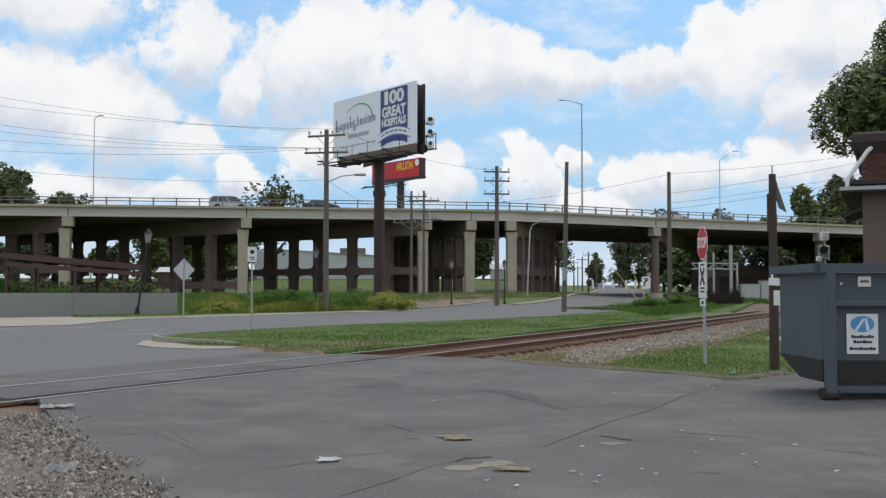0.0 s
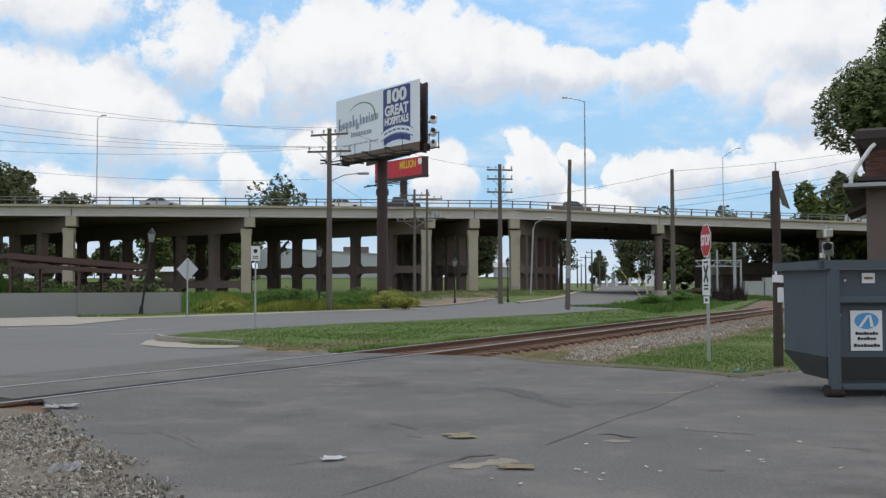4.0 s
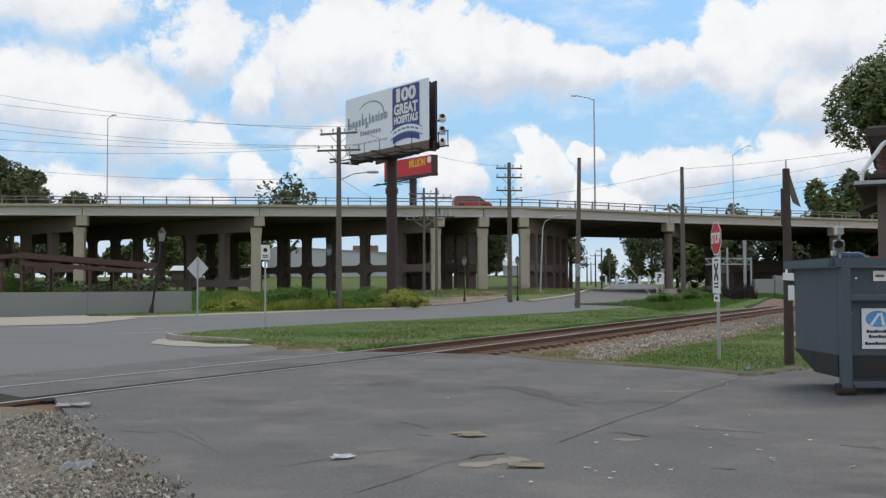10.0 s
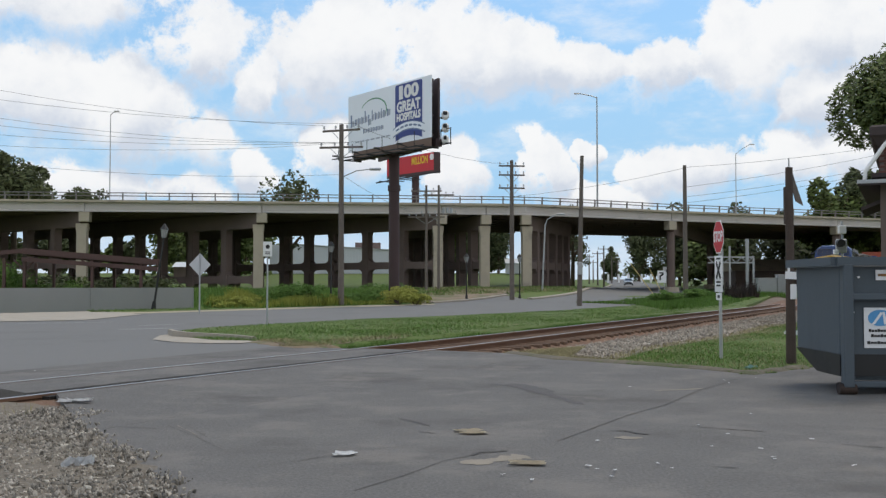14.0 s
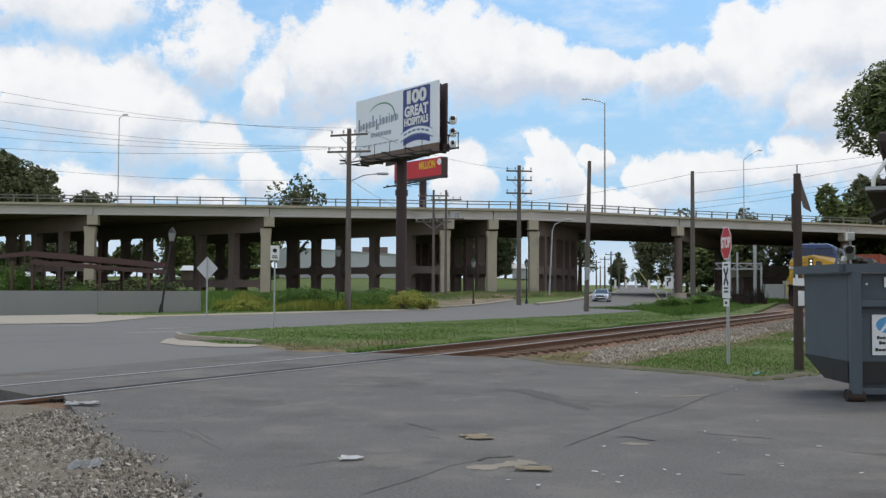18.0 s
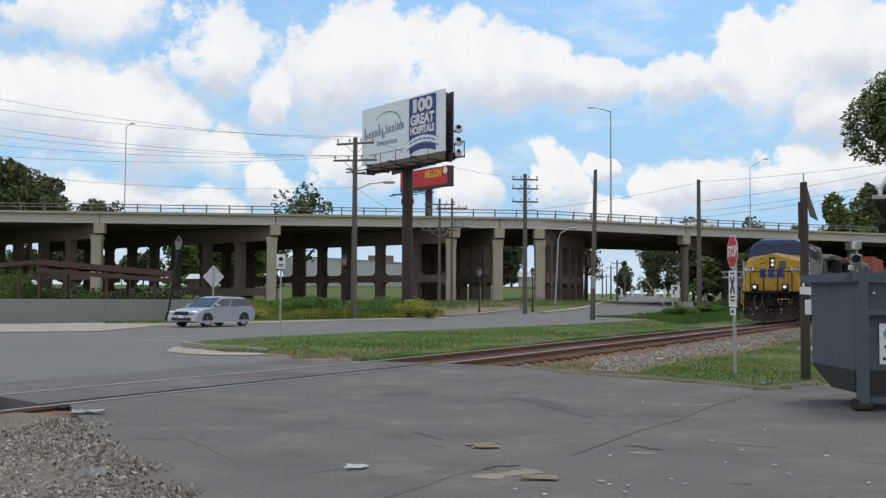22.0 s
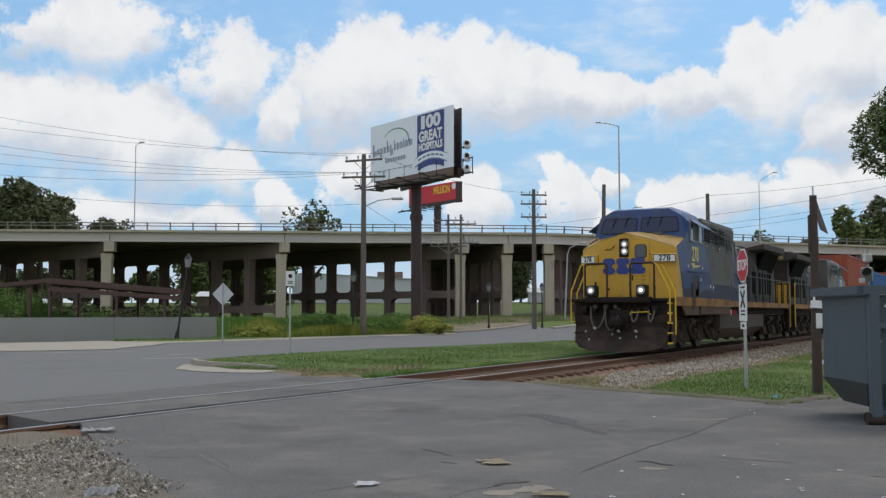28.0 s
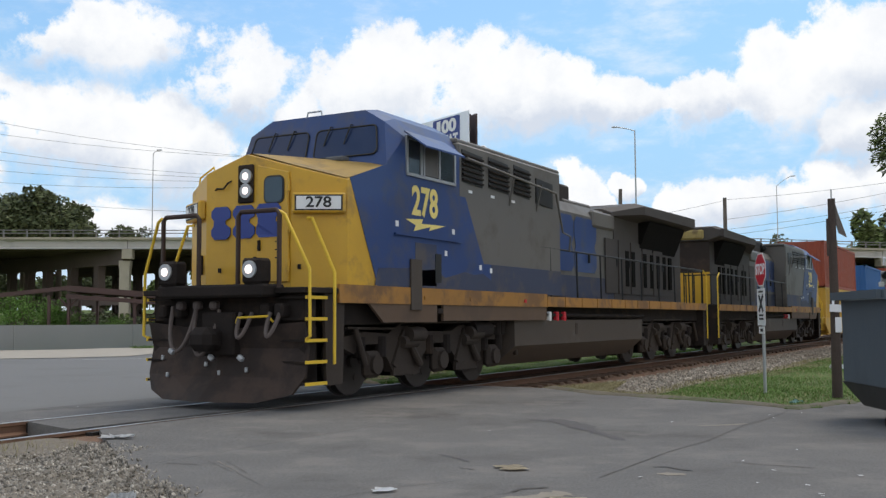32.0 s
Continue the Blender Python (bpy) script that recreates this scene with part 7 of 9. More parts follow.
# grass
ISL = [p for p in ISLAND]
blades("grass", ISL, 95000, 0.075, 0.009, GRASS, "short green grass on the island", 1, 24, 0.02, lean=1.6)
blades("grass", ISL, 7000, 0.07, 0.012, DRY, "dry grass tufts on the island", 2, 22, 0.02, lean=2.0)
VER = VERGE[:VERGE.index((9, 16.6)) + 1] + [(16, 30)] + VERGE[-6:]
blades("grass", VER, 80000, 0.06, 0.007, GRASS, "green grass on the verge", 3, 14, 0.01, lean=1.6)
blades("grass", VER, 8000, 0.07, 0.009, DRY, "dry grass on the verge", 4, 14, 0.01, lean=2.0)
EDGE_IN = VERGE[-6:]
SHOULDER = EDGE_IN + [(x + NEAR.x * 0.55, y + NEAR.y * 0.55) for x, y in EDGE_IN[::-1]]
blades("dry_fringe", SHOULDER, 7000, 0.06, 0.01, DRY, "dry grass between stones and verge", 18, 0, 0.0, lean=2.0)
SPILL = EDGE_IN + [(x - NEAR.x * 0.5, y - NEAR.y * 0.5) for x, y in EDGE_IN[::-1]]
blades("dry_fringe", SPILL, 1500, 0.06, 0.01, DRY, "stray grass among the stones", 19, 0, 0.0, lean=1.6)
STRIP = FARLINE + BACKLINE[::-1]
blades("grass", STRIP, 9000, 0.16, 0.018, GRASS, "grass between street and fence", 14, 0, 0.0, lean=1.5)
FRINGE = [(0.84, 19.04), (1.71, 17.32), (2.88, 16.24), (3.73, 15.28), (4.17, 14.42), (5.35, 15.51), (5.58, 16.17), (4.39, 15.49), (3.79, 16.25), (3.03, 17.09), (2.00, 18.15), tuple(on_track(20, 3.0).xy)]
blades("dry_fringe", FRINGE, 9000, 0.05, 0.008, DRY, "dry brown grass along the edge of the asphalt", 15, 0, 0.0, lean=2.0)
BARE = [tuple(on_track(18.0, -1.75).xy), tuple(on_track(21.5, -1.78).xy), tuple(on_track(21.0, -2.3).xy), tuple(on_track(19.5, -2.9).xy), tuple(on_track(17.6, -2.6).xy)]
tagged(drape("bare_patch", ragged(BARE, 0.08, 9, 4), 0.028, DIRT), "bare brown earth at the edge of the island", "dirt")
blades("dry_tuft", BARE, 500, 0.1, 0.008, DRY, "dry tufts on the bare earth", 16, 0, 0.04, lean=1.5)
def berm(name, line, inward, label, mat, wide=1.0):
    """Crumbling earth along an edge of the grass, sloping down to the paving."""
    fine = [Vector((*a, 0)).lerp(Vector((*b, 0)), k / 24) for a, b in zip(line[:-1], line[1:]) for k in range(24)]
    rings = []
    for i, q in enumerate(fine):
        d = (fine[min(i + 1, len(fine) - 1)] - fine[max(i - 1, 0)]).normalized()
        c = Vector((-d.y, d.x, 0)) * inward
        w = wide * (1.0 + 0.9 * noise.noise((q.x * 2.2, q.y * 2.2, 3.0)))
        g = max(-0.02, ground_z(q.x, q.y))
        rings.append([q + c * (o * w) + Vector((0, 0, g + z + 0.008 * noise.noise((q.x * 5, q.y * 5, o * 9)))) for o, z in ((-0.34, -0.03), (-0.2, 0.010), (-0.04, 0.03), (0.12, 0.04), (0.34, 0.035), (0.6, 0.0))])
    tagged(part(name, loft(B(), rings, closed=False, caps=False), mat), label, "dirt", kind="structure")


EARTH = material("trodden_earth", (0.13, 0.112, 0.082), 0.95, vary=0.35, scale=1.6, grain=0.5, grain_scale=24, bump=0.6, stain=(0.075, 0.088, 0.036), stain_amount=0.8, stain_scale=1.4, stain_lo=0.46)
VERGE_E = [(0.95, 18.8), (1.71, 17.32), (2.88, 16.24), (3.73, 15.28), (4.17, 14.46), (5.39, 15.62)]
berm("earth_edge", VERGE_E, 1.0, "crumbling earth at the edge of the verge", EARTH, 0.42)
EDGE_S = [(-4.55, 22.75), (-3.22, 20.31), tuple(on_track(17.6, -1.7).xy)]
berm("earth_edge", EDGE_S, 1.0, "crumbling earth at the street edge of the island", DIRT, 0.8)
for q, r in zip(EDGE_S[:-1], EDGE_S[1:]):
    dx, dy = (r[0] - q[0]) / math.dist(q, r), (r[1] - q[1]) / math.dist(q, r)
    wide = [q, r, (r[0] - dy * 0.7, r[1] + dx * 0.7), (q[0] - dy * 0.7, q[1] + dx * 0.7)]
    blades("dry_fringe", wide, 1500, 0.06, 0.009, DRY, "dry grass along the edge of the island", 70, 0, 0.04, lean=1.8)
bm = B()
loft(bm, [[on_track(q, v + 0.06 * noise.noise((q * 1.3, v, 0)), z + max(-0.01, ground_z(*on_track(q, v).xy)) + 0.02 * noise.noise((q * 2, v * 3, 4))) for v, z in ((-1.0, -0.17), (-1.25, -0.13), (-1.5, -0.055), (-1.75, 0.028), (-2.0, 0.024), (-2.2, 0.0))] for q in [17.2 + 0.5 * k for k in range(92)]], closed=False, caps=False)
tagged(part("grass_bank", bm, SOIL), "low grassy bank between the ties and the island", "grass", kind="structure")
BY_RAIL = [tuple(on_track(q, v).xy) for q, v in ((17.6, -1.25), (30, -1.0), (46, -1.0), (46, -1.8), (30, -1.8), (17.6, -1.8))]
blades("grass", BY_RAIL, 18000, 0.13, 0.012, GRASS, "grass growing up to the ties", 71, 0, -0.07, lean=1.3)
blades("dry_fringe", BY_RAIL, 1500, 0.12, 0.012, DRY, "dry grass by the ties", 72, 0, -0.07, lean=1.3)
TALL = [(9.08, 78.11), (12.28, 69.15), tuple(on_track(50, -3.2).xy), tuple(on_track(75, -3.2).xy), (30, 84), (24, 92), (17, 80)]
blades("tall_grass", TALL, 22000, 0.42, 0.03, GRASS, "tall rank grass by the track", 5, 0, 0.0)
FIELD = [(-15.0, 59), (-11.55, 58.24), (-4.52, 71.69), (-3.07, 81.15), (-3, 92), (-8, 110), (-50, 112), (-40, 60), (-26, 50)]
blades("tall_grass", FIELD, 46000, 0.62, 0.024, GRASS, "overgrown grass below the overpass", 6, 0, -0.03)
WEEDS = [(-15.0, 60), (-11.83, 59.67), (-4.52, 71.69), (-3.07, 81.15), (-3.2, 76), (-16, 72)]
blades("weeds", WEEDS, 34000, 0.85, 0.022, WEED, "yellow-green weeds beside the road", 7, 0, -0.03, "weeds")
ROUGH = [(-4.6, 88), (0.0, 93), (4.4, 100), (12.5, 113), (18.5, 138), (8, 124), (0, 122), (-6, 112), (-5, 92)]
blades("rough_grass", ROUGH, 9000, 0.30, 0.03, GRASS, "patchy rough grass on the sandy ground", 31, 0, 0.03, lean=0.8)
blades("rough_grass", ROUGH, 5000, 0.26, 0.03, DRY, "dry stalks on the sandy ground", 32, 0, 0.03, lean=0.8)
GAP = [on_track(6.0, 1.1).xy, on_track(7.4, 1.1).xy, on_track(7.1, 1.9).xy, on_track(5.5, 1.9).xy]
blades("dry_tuft", [tuple(p) for p in GAP], 120, 0.14, 0.005, DRY, "dry grass tuft at the end of the crossing", 8, 0, 0.0, lean=1.2)


def shrub(x, y, h, r, mat, label, seed, n=2400, leaf=0.075):
    sh_ = thing("shrub", label, "shrub", (x, y, ground_z(x, y) - 0.1), group="roadside shrubs")
    g = random.Random(seed)
    bm = B()
    for k in range(6):
        a = g.uniform(0, 6.28)
        rod(bm, (0, 0, 0), (math.cos(a) * r * 0.5, math.sin(a) * r * 0.5, h * 0.7), 0.03, 0.01, 5)
    part("stem", bm, TRUNK, sh_)
    bm = B()
    crown(bm, (0, 0, h * 0.55), (r, r, h * 0.5), n, leaf, g)
    part("foliage", bm, mat, sh_)


for i, (px, Y, h, r, mat) in enumerate(((500, 66, 1.7, 1.7, GRASS), (528, 67, 1.9, 1.6, GRASS), (556, 66, 1.5, 1.3, GRASS), (605, 71, 1.2, 1.5, GRASS), (650, 73, 1.1, 1.5, GRASS), (708, 69, 1.5, 1.4, WEED), (738, 68, 1.1, 1.2, WEED), (440, 61, 0.9, 1.1, WEED), (395, 60, 0.6, 1.0, WEED), (15, 66, 3.2, 2.4, GRASS), (60, 68, 2.0, 1.8, GRASS), (-60, 64, 4.0, 2.8, GRASS), (120, 72, 1.9, 2.0, GRASS), (200, 74, 1.6, 2.0, GRASS), (680, 78, 1.7, 2.2, GRASS), (1180, 72, 1.0, 1.3, GRASS), (1235, 74, 0.9, 1.2, GRASS))):
    x = Y * math.tan(math.atan((px - 784) / 1780) - radians(0.91))
    shrub(x, Y, h, r, mat, "overgrown green shrub beside the street" if mat is GRASS else "yellow-green weedy shrub beside the street", 40 + i, 4200, 0.055)

# ---- trees ----
BEHIND = "broad dark green tree behind the overpass"
for i, (x, y, h, sp, n) in enumerate(((-71.2, 160, 21.6, 9.0, 9000), (-80, 162, 23.2, 9.0, 7000), (-88, 158, 22.5, 9, 5000), (-82, 170, 23.5, 9.5, 5000))):
    tree("tree", x, y, h, sp, BEHIND, 3 + i, 0.4, n, LEAFDARK, 0.42)
tree("tree", -62.0, 165, 17.0, 4.4, "small sparse tree behind the overpass", 6, 0.3, 1500, LEAFDARK, 0.68)
tree("tree", -27.6, 165, 19.8, 5.6, "sparse dark tree rising behind the overpass", 5, 0.4, 1300, LEAFDARK, 0.3)
tree("tree", 20.5, 180, 16.0, 3.6, "small sparse tree behind the overpass", 8, 0.3, 420, LEAFDARK, 0.3)
for i, (x, y, h, sp) in enumerate(((64, 170, 19.5, 6.5), (68.5, 172, 20.5, 6.5), (73.5, 173, 20.5, 6.5), (80, 170, 21, 8), (89, 174, 22, 9))):
    tree("tree", x, y, h, sp, "broad green tree beyond the overpass", 20 + i, 0.5, 11000, LEAFDARK if i % 2 else LEAF, 0.12, group="trees beyond the overpass")
for i in range(16):
    x = -122 + i * 5.4
    y = 205 + (i * 37 % 23)
    h = 13.0 if x > -58 else 5.5 + (i * 13 % 4)
    tree("tree", x, y, h, 4.2, "dark green tree in the wood behind the overpass", 60 + i, 0.6, 1000, LEAFDARK if i % 3 else LEAF, 0.1, group="wood behind the overpass")
for i, (x, y, h, sp) in enumerate(((45, 205, 15, 6), (51, 200, 14, 6), (57, 206, 16, 7), (66, 205, 15, 6), (75, 214, 15, 7), (86, 210, 14, 7), (96, 222, 15, 7), (108, 215, 15, 7), (122, 225, 16, 8))):
    tree("tree", x, y, h, sp, "green tree beside the far road", 90 + i, 0.5, 2400, LEAF if i % 3 == 1 else LEAFDARK, 0.04, group="trees beside the far road")
for i, (x, y, h, sp) in enumerate(((56, 312, 21, 6.5), (62, 318, 22, 8), (70, 312, 22, 8), (78, 322, 22, 8), (52.0, 345, 11, 5.2), (86, 330, 22, 8), (5.0, 206, 13, 3.6), (8.2, 204, 13, 3.2), (0, 222, 12, 4), (-5, 212, 10, 4), (2.3, 214, 12, 3.6), (-9.5, 222, 9, 3.4), (-84, 186, 7, 4), (-76, 190, 8, 4.5), (-68, 183, 6, 3.5), (-94, 184, 9, 5))):
    tree("tree", x, y, h, sp, "green tree seen under the overpass", 150 + i, 0.42, 4200, LEAF if i % 3 == 2 else LEAFDARK, 0.03, group="trees seen under the overpass")
for i, (x, y, h, sp) in enumerate(((-56, 192, 12, 4.2), (-50.5, 196, 12.5, 4.0), (-45.5, 191, 12, 3.8), (-41.5, 196, 12.5, 3.6))):
    tree("tree", x, y, h, sp, "dense green tree in the wood behind the overpass", 130 + i, 0.42, 2000, LEAF, 0.04, group="wood behind the overpass")
for i, (px, Y, h) in enumerate(((1008, 190, 12), (1016, 200, 13), (1030, 210, 11))):
    x = Y * math.tan(math.atan((px - 784) / 1780) - radians(0.91))
    tree("tree", x, Y, h, 3.0, "thin tree beside the far road", 120 + i, 0.35, 420, LEAFDARK, 0.4, group="thin trees beside the far road")
tree("tree", 20.4, 40, 14.4, 5.2, "leafy green tree over the brick building", 33, 0.115, 60000, LEAF, 0.26)
tree("tree", 24.5, 38, 14.6, 7.0, "leafy green tree over the brick building", 34, 0.12, 30000, LEAF, 0.34)
tree("tree", 17.9, 39.6, 12.4, 2.9, "leafy green tree over the brick building", 36, 0.105, 26000, LEAF, 0.36)
# undergrowth below the far trees and behind the fence
for i, (px, Y, h, r) in enumerate([(1225 + 36 * k, 198 + 9 * (k % 3), 5.0, 5.0) for k in range(6)] + [(1130 + 30 * k, 318, 6.0, 6.0) for k in range(3)] + [(20 + 42 * k, 73 + 4 * (k % 2), 2.3, 2.0) for k in range(7)] + [(330 + 60 * k, 186 + 8 * (k % 2), 3.0, 4.0) for k in range(3)] + [(705 + 36 * k, 205 + 6 * (k % 2), 4.0, 4.0) for k in range(6)]):
    x = Y * math.tan(math.atan((px - 784) / 1780) - radians(0.91))
    shrub(x, Y, h, r, LEAFDARK if i % 2 else LEAF, "dense green undergrowth below the trees", 200 + i, 1100 if Y > 100 else 1600, 0.4 if Y > 100 else 0.11)
# ---- buildings ----
BRICK = material("dark_brick", (0.13, 0.055, 0.045), 0.9, vary=0.2, scale=1.5, grain=0.15, bump=0.1, island=0.3)
MORTAR = material("mortar", (0.16, 0.12, 0.11), 0.95, vary=0.15, bump=0.2)
SHINGLE = material("brown_eave", (0.06, 0.045, 0.045), 0.8, vary=0.2, bump=0.2)
SIDING = material("white_siding", (0.62, 0.64, 0.66), 0.6, vary=0.06, scale=0.2, bump=0.05)


def brick_building():
    b = thing("brick_building", "dark red brick building with deep brown eaves", "building", (11.72, 28.0, 0), -24)
    w = part("wall", box(B(), (6, 4, 2.6), (12, 8, 5.4)), MORTAR, b, "dark red brick wall")
    me = mesh_of(box(B(), (0, 0, 0), (0.205, 0.03, 0.062), bevel=0.004), BRICK)
    end = mesh_of(box(B(), (0, 0, 0), (0.03, 0.205, 0.062), bevel=0.004), BRICK)
    for r in range(12):
        z = 4.4 + r * 0.075
        for k in range(8):
            o = new("brick", me)
            o.parent = w
            o.location = (0.11 + k * 0.217 + (0.108 if r % 2 else 0), -0.008, z)
        for k in range(8):
            o = new("brick", end)
            o.parent = w
            o.location = (-0.008, 0.11 + k * 0.217 + (0.108 if r % 2 else 0), z)
    part("string_course", box(B(), (5.95, 3.95, 4.3), (12.3, 8.3, 0.12)), SHINGLE, b)
    part("canopy", slab(B(), [(-0.55, -0.55, 4.0), (12, -0.55, 4.0), (12, 0.0, 4.08), (0, 0.0, 4.08), (0, 8, 4.08), (-0.55, 8, 4.0)], (0, 0, 0.14)), SHINGLE, b, "flat brown canopy")
    part("canopy_edge", bar(B(), (-0.57, -0.57, 4.1), (12, -0.57, 4.1), 0.03, 0.1), GALV, b, "pale metal canopy edge")
    part("awning", slab(B(), [(-0.5, 0.2, 3.35), (-0.5, 3, 3.35), (0, 3, 3.55), (0, 0.2, 3.55)], (0, 0, 0.1)), SHINGLE, b)
    part("cornice", box(B(), (6.0, 4.0, 5.52), (12.5, 8.5, 0.34), bevel=0.06), SHINGLE, b, "deep brown cornice")
    part("frieze", slab(B(), [(-0.2, -0.2, 5.37), (12, -0.2, 5.37), (12, 0, 5.05), (0, 0, 5.05)], (0, 0.05, 0.02)), SHINGLE, b)
    part("downpipe", pipe(B(), [(0.25, -0.12, 5.25), (0.15, -0.2, 5.15), (-0.35, -0.42, 4.4), (-0.38, -0.42, 4.12)], 0.06, 8), WHITE, b, "white downpipe")


brick_building()


def warehouse():
    x0, x1, y = -37.5, -8.0, 200.0
    b = thing("warehouse", "long white metal warehouse behind the overpass", "warehouse", (0, 0, 0))
    g = ground_z(-20, y) - 0.2
    bm = slab(B(), [(x0, y, g), (x1, y, g), (x1, y, 7.9), (x0 + 6, y, 9.3), (x0, y, 9.3)], (0, 18, 0))
    part("wall", bm, SIDING, b, "white ribbed wall")
    bm = B()
    for k in range(49):
        x = x0 + 0.3 + k * 0.6
        top = 9.2 if x < x0 + 6 else 9.3 - (x - x0 - 6) * 1.4 / (x1 - x0 - 6) - 0.1
        box(bm, (x, y - 0.03, (g + top) / 2), (0.08, 0.06, top - g))
    tagged(part("rib", bm, SIDING, b), kind="stuff")
    part("roof_trim", bar(B(), (x0 + 6, y - 0.1, 9.3), (x1, y - 0.1, 7.9), 0.3, 0.22), GALV, b)
    for x in (-20, -16.5):
        part("roof_unit", box(B(), (x, y + 4, 9.2), (1.6, 1.4, 1.3), bevel=0.05), DARKCONC, b)
    h = thing("far_house", "small pale house among the trees", "house", (-48.4, 178, ground_z(-48.4, 178) - 0.1))
    part("wall", box(B(), (0, 0, 1.25), (2.9, 4.4, 2.5)), DARKCONC, h, "weathered wall")
    part("roof", slab(B(), [(-1.7, -2.6, 2.5), (-1.7, 2.6, 2.5), (-1.7, 0, 3.4)], (3.4, 0, 0)), SIDING, h, "pale gable roof")
    h = thing("far_house", "white house beyond the field behind the overpass", "house", (11.3, 200, ground_z(11.3, 200) - 0.1))
    part("wall", box(B(), (0, 0, 1.0), (3.4, 6, 2.0)), SIDING, h)
    part("roof", slab(B(), [(-2.0, -3.4, 2.0), (-2.0, 3.4, 2.0), (-2.0, 0, 3.0)], (4.0, 0, 0)), GALV, h, "pale gable roof")
    h = thing("far_house", "low grey house under the trees beyond the bridge", "house", (55, 182, ground_z(55, 182) - 0.1))
    part("wall", box(B(), (0, 0, 1.5), (12, 8, 3)), DARKCONC, h)
    part("roof", slab(B(), [(-6.6, -4.6, 3), (-6.6, 4.6, 3), (-6.6, 0, 5.2)], (13.2, 0, 0)), CONCRETE, h, "grey gable roof")


warehouse()


def second_billboard():
    b = thing("far_billboard", "red billboard with yellow lettering on a dark pole behind the overpass", "billboard")
    p0, p1 = Vector((-12.3, 174.00, 0)), Vector((-3.9, 164.00, 0))
    t = (p1 - p0).normalized()
    n = Vector((t.y, -t.x, 0))
    L_ = (p1 - p0).length
    P = lambda u, z, d=0.0: p0 + t * u + n * d + Vector((0, 0, z))
    z0, z1 = 20.1, 23.05
    part("panel", slab(B(), [P(0, z0), P(L_, z0), P(L_, z1), P(0, z1)], n * -0.15), RED, b, "red poster panel")
    part("side_panel", slab(B(), [P(L_ + 0.1, z0 - 0.6, 0), P(L_ + 0.45, z0 - 0.5, -1.0), P(L_ + 0.45, z1, -1.0), P(L_ + 0.1, z1, 0)], n * 0.1), BBPOLE, b, "dark panel edge")
    M = Matrix.Translation(P(L_ * 0.71, z0 + 1.9, 0.02)) @ Matrix((t, Vector((0, 0, 1)), n)).transposed().to_4x4()
    letters("legend", "MILLION", 1.75, YELLOW, b, M, 0.01, squeeze=0.66, bold=0.05)
    part("emblem", rod(B(), P(L_ * 0.96, z0 + 2.2, 0.0), P(L_ * 0.96, z0 + 2.2, 0.03), 0.55, n=14), WHITE, b)
    part("apron", slab(B(), [P(0, z0 - 0.5), P(L_, z0 - 0.5), P(L_, z0), P(0, z0)], n * -0.1), BBPOLE, b)
    bm = B()
    bar(bm, P(-1.5, z0 - 1.1, 1.2), P(L_ + 3.2, z0 - 0.6, 1.2), 0.15, 0.2)
    for u in (0.5, 3.0, 5.5, 7.5):
        bar(bm, P(u, z0 - 1.0, -1.5), P(u, z0 - 1.0, 2.0), 0.14, 0.14)
    part("catwalk", bm, BLACKSTEEL, b)
    c = P(L_ * 0.525, 0, -1.0)
    part("monopole", rod(B(), (c.x, c.y, ground_z(c.x, c.y) - 0.3), (c.x, c.y, z0 - 0.3), 0.62, n=16), BBPOLE, b, "dark round pole", True)


second_billboard()

# ---- along the far road ----
for i, (px, top, Y) in enumerate(((1030, 418, 175), (1045, 452, 240), (1060, 446, 215), (1071, 437, 190), (1085, 455, 260), (1095, 462, 290), (1052, 462, 270))):
    x, y, z = Y * math.tan(math.atan((px - 784) / 1780) - radians(0.91)), Y, 1.27 + (506 - top) / 1780 * Y
    pl, gg = pole("utility_pole", x, y, z, 0.15, "distant wooden utility pole along the far road", group="distant utility poles")
    crossarm(pl, gg, z - 0.6, 1.2, 3, 0.3, braces=False)
GUARD = material("faded_yellow_plastic", (0.62, 0.50, 0.20), 0.6, vary=0.15, scale=3, bump=0.03)
bol = None
for x in (40.3, 43.1, 45.7, 49.3, 51.7, 54.1, 57.5, 60.2):
    Y = 270
    if bol is None:
        bol = thing("bollard", "white painted bollard beside the far road", "bollard", (x, Y, ground_z(x, Y) - 0.1), group="white bollards")
        part("post", box(B(), (0, 0, 1.15), (0.5, 0.5, 2.3), bevel=0.04), WHITE, bol)
        part("cap", box(B(), (0, 0, 2.34), (0.56, 0.56, 0.08), bevel=0.02), WHITE, bol)
    else:
        copy_thing(bol, pose(x, Y, ground_z(x, Y) - 0.1))
for a, b_ in (((1118, 468), (1160, 518)), ((1152, 478), (1176, 518))):
    Y = 98
    p = [Vector((Y * math.tan(math.atan((q - 784) / 1780) - radians(0.91)), Y, 1.27 + (506 - w) / 1780 * Y)) for q, w in (a, b_)]
    tagged(part("guy_guard", rod(B(), p[0], Vector((p[1].x, Y, ground_z(p[1].x, Y) - 0.1)), 0.035, n=8), GUARD), "pale yellow plastic guard on a guy wire", "guy guard", "guy wire guards")


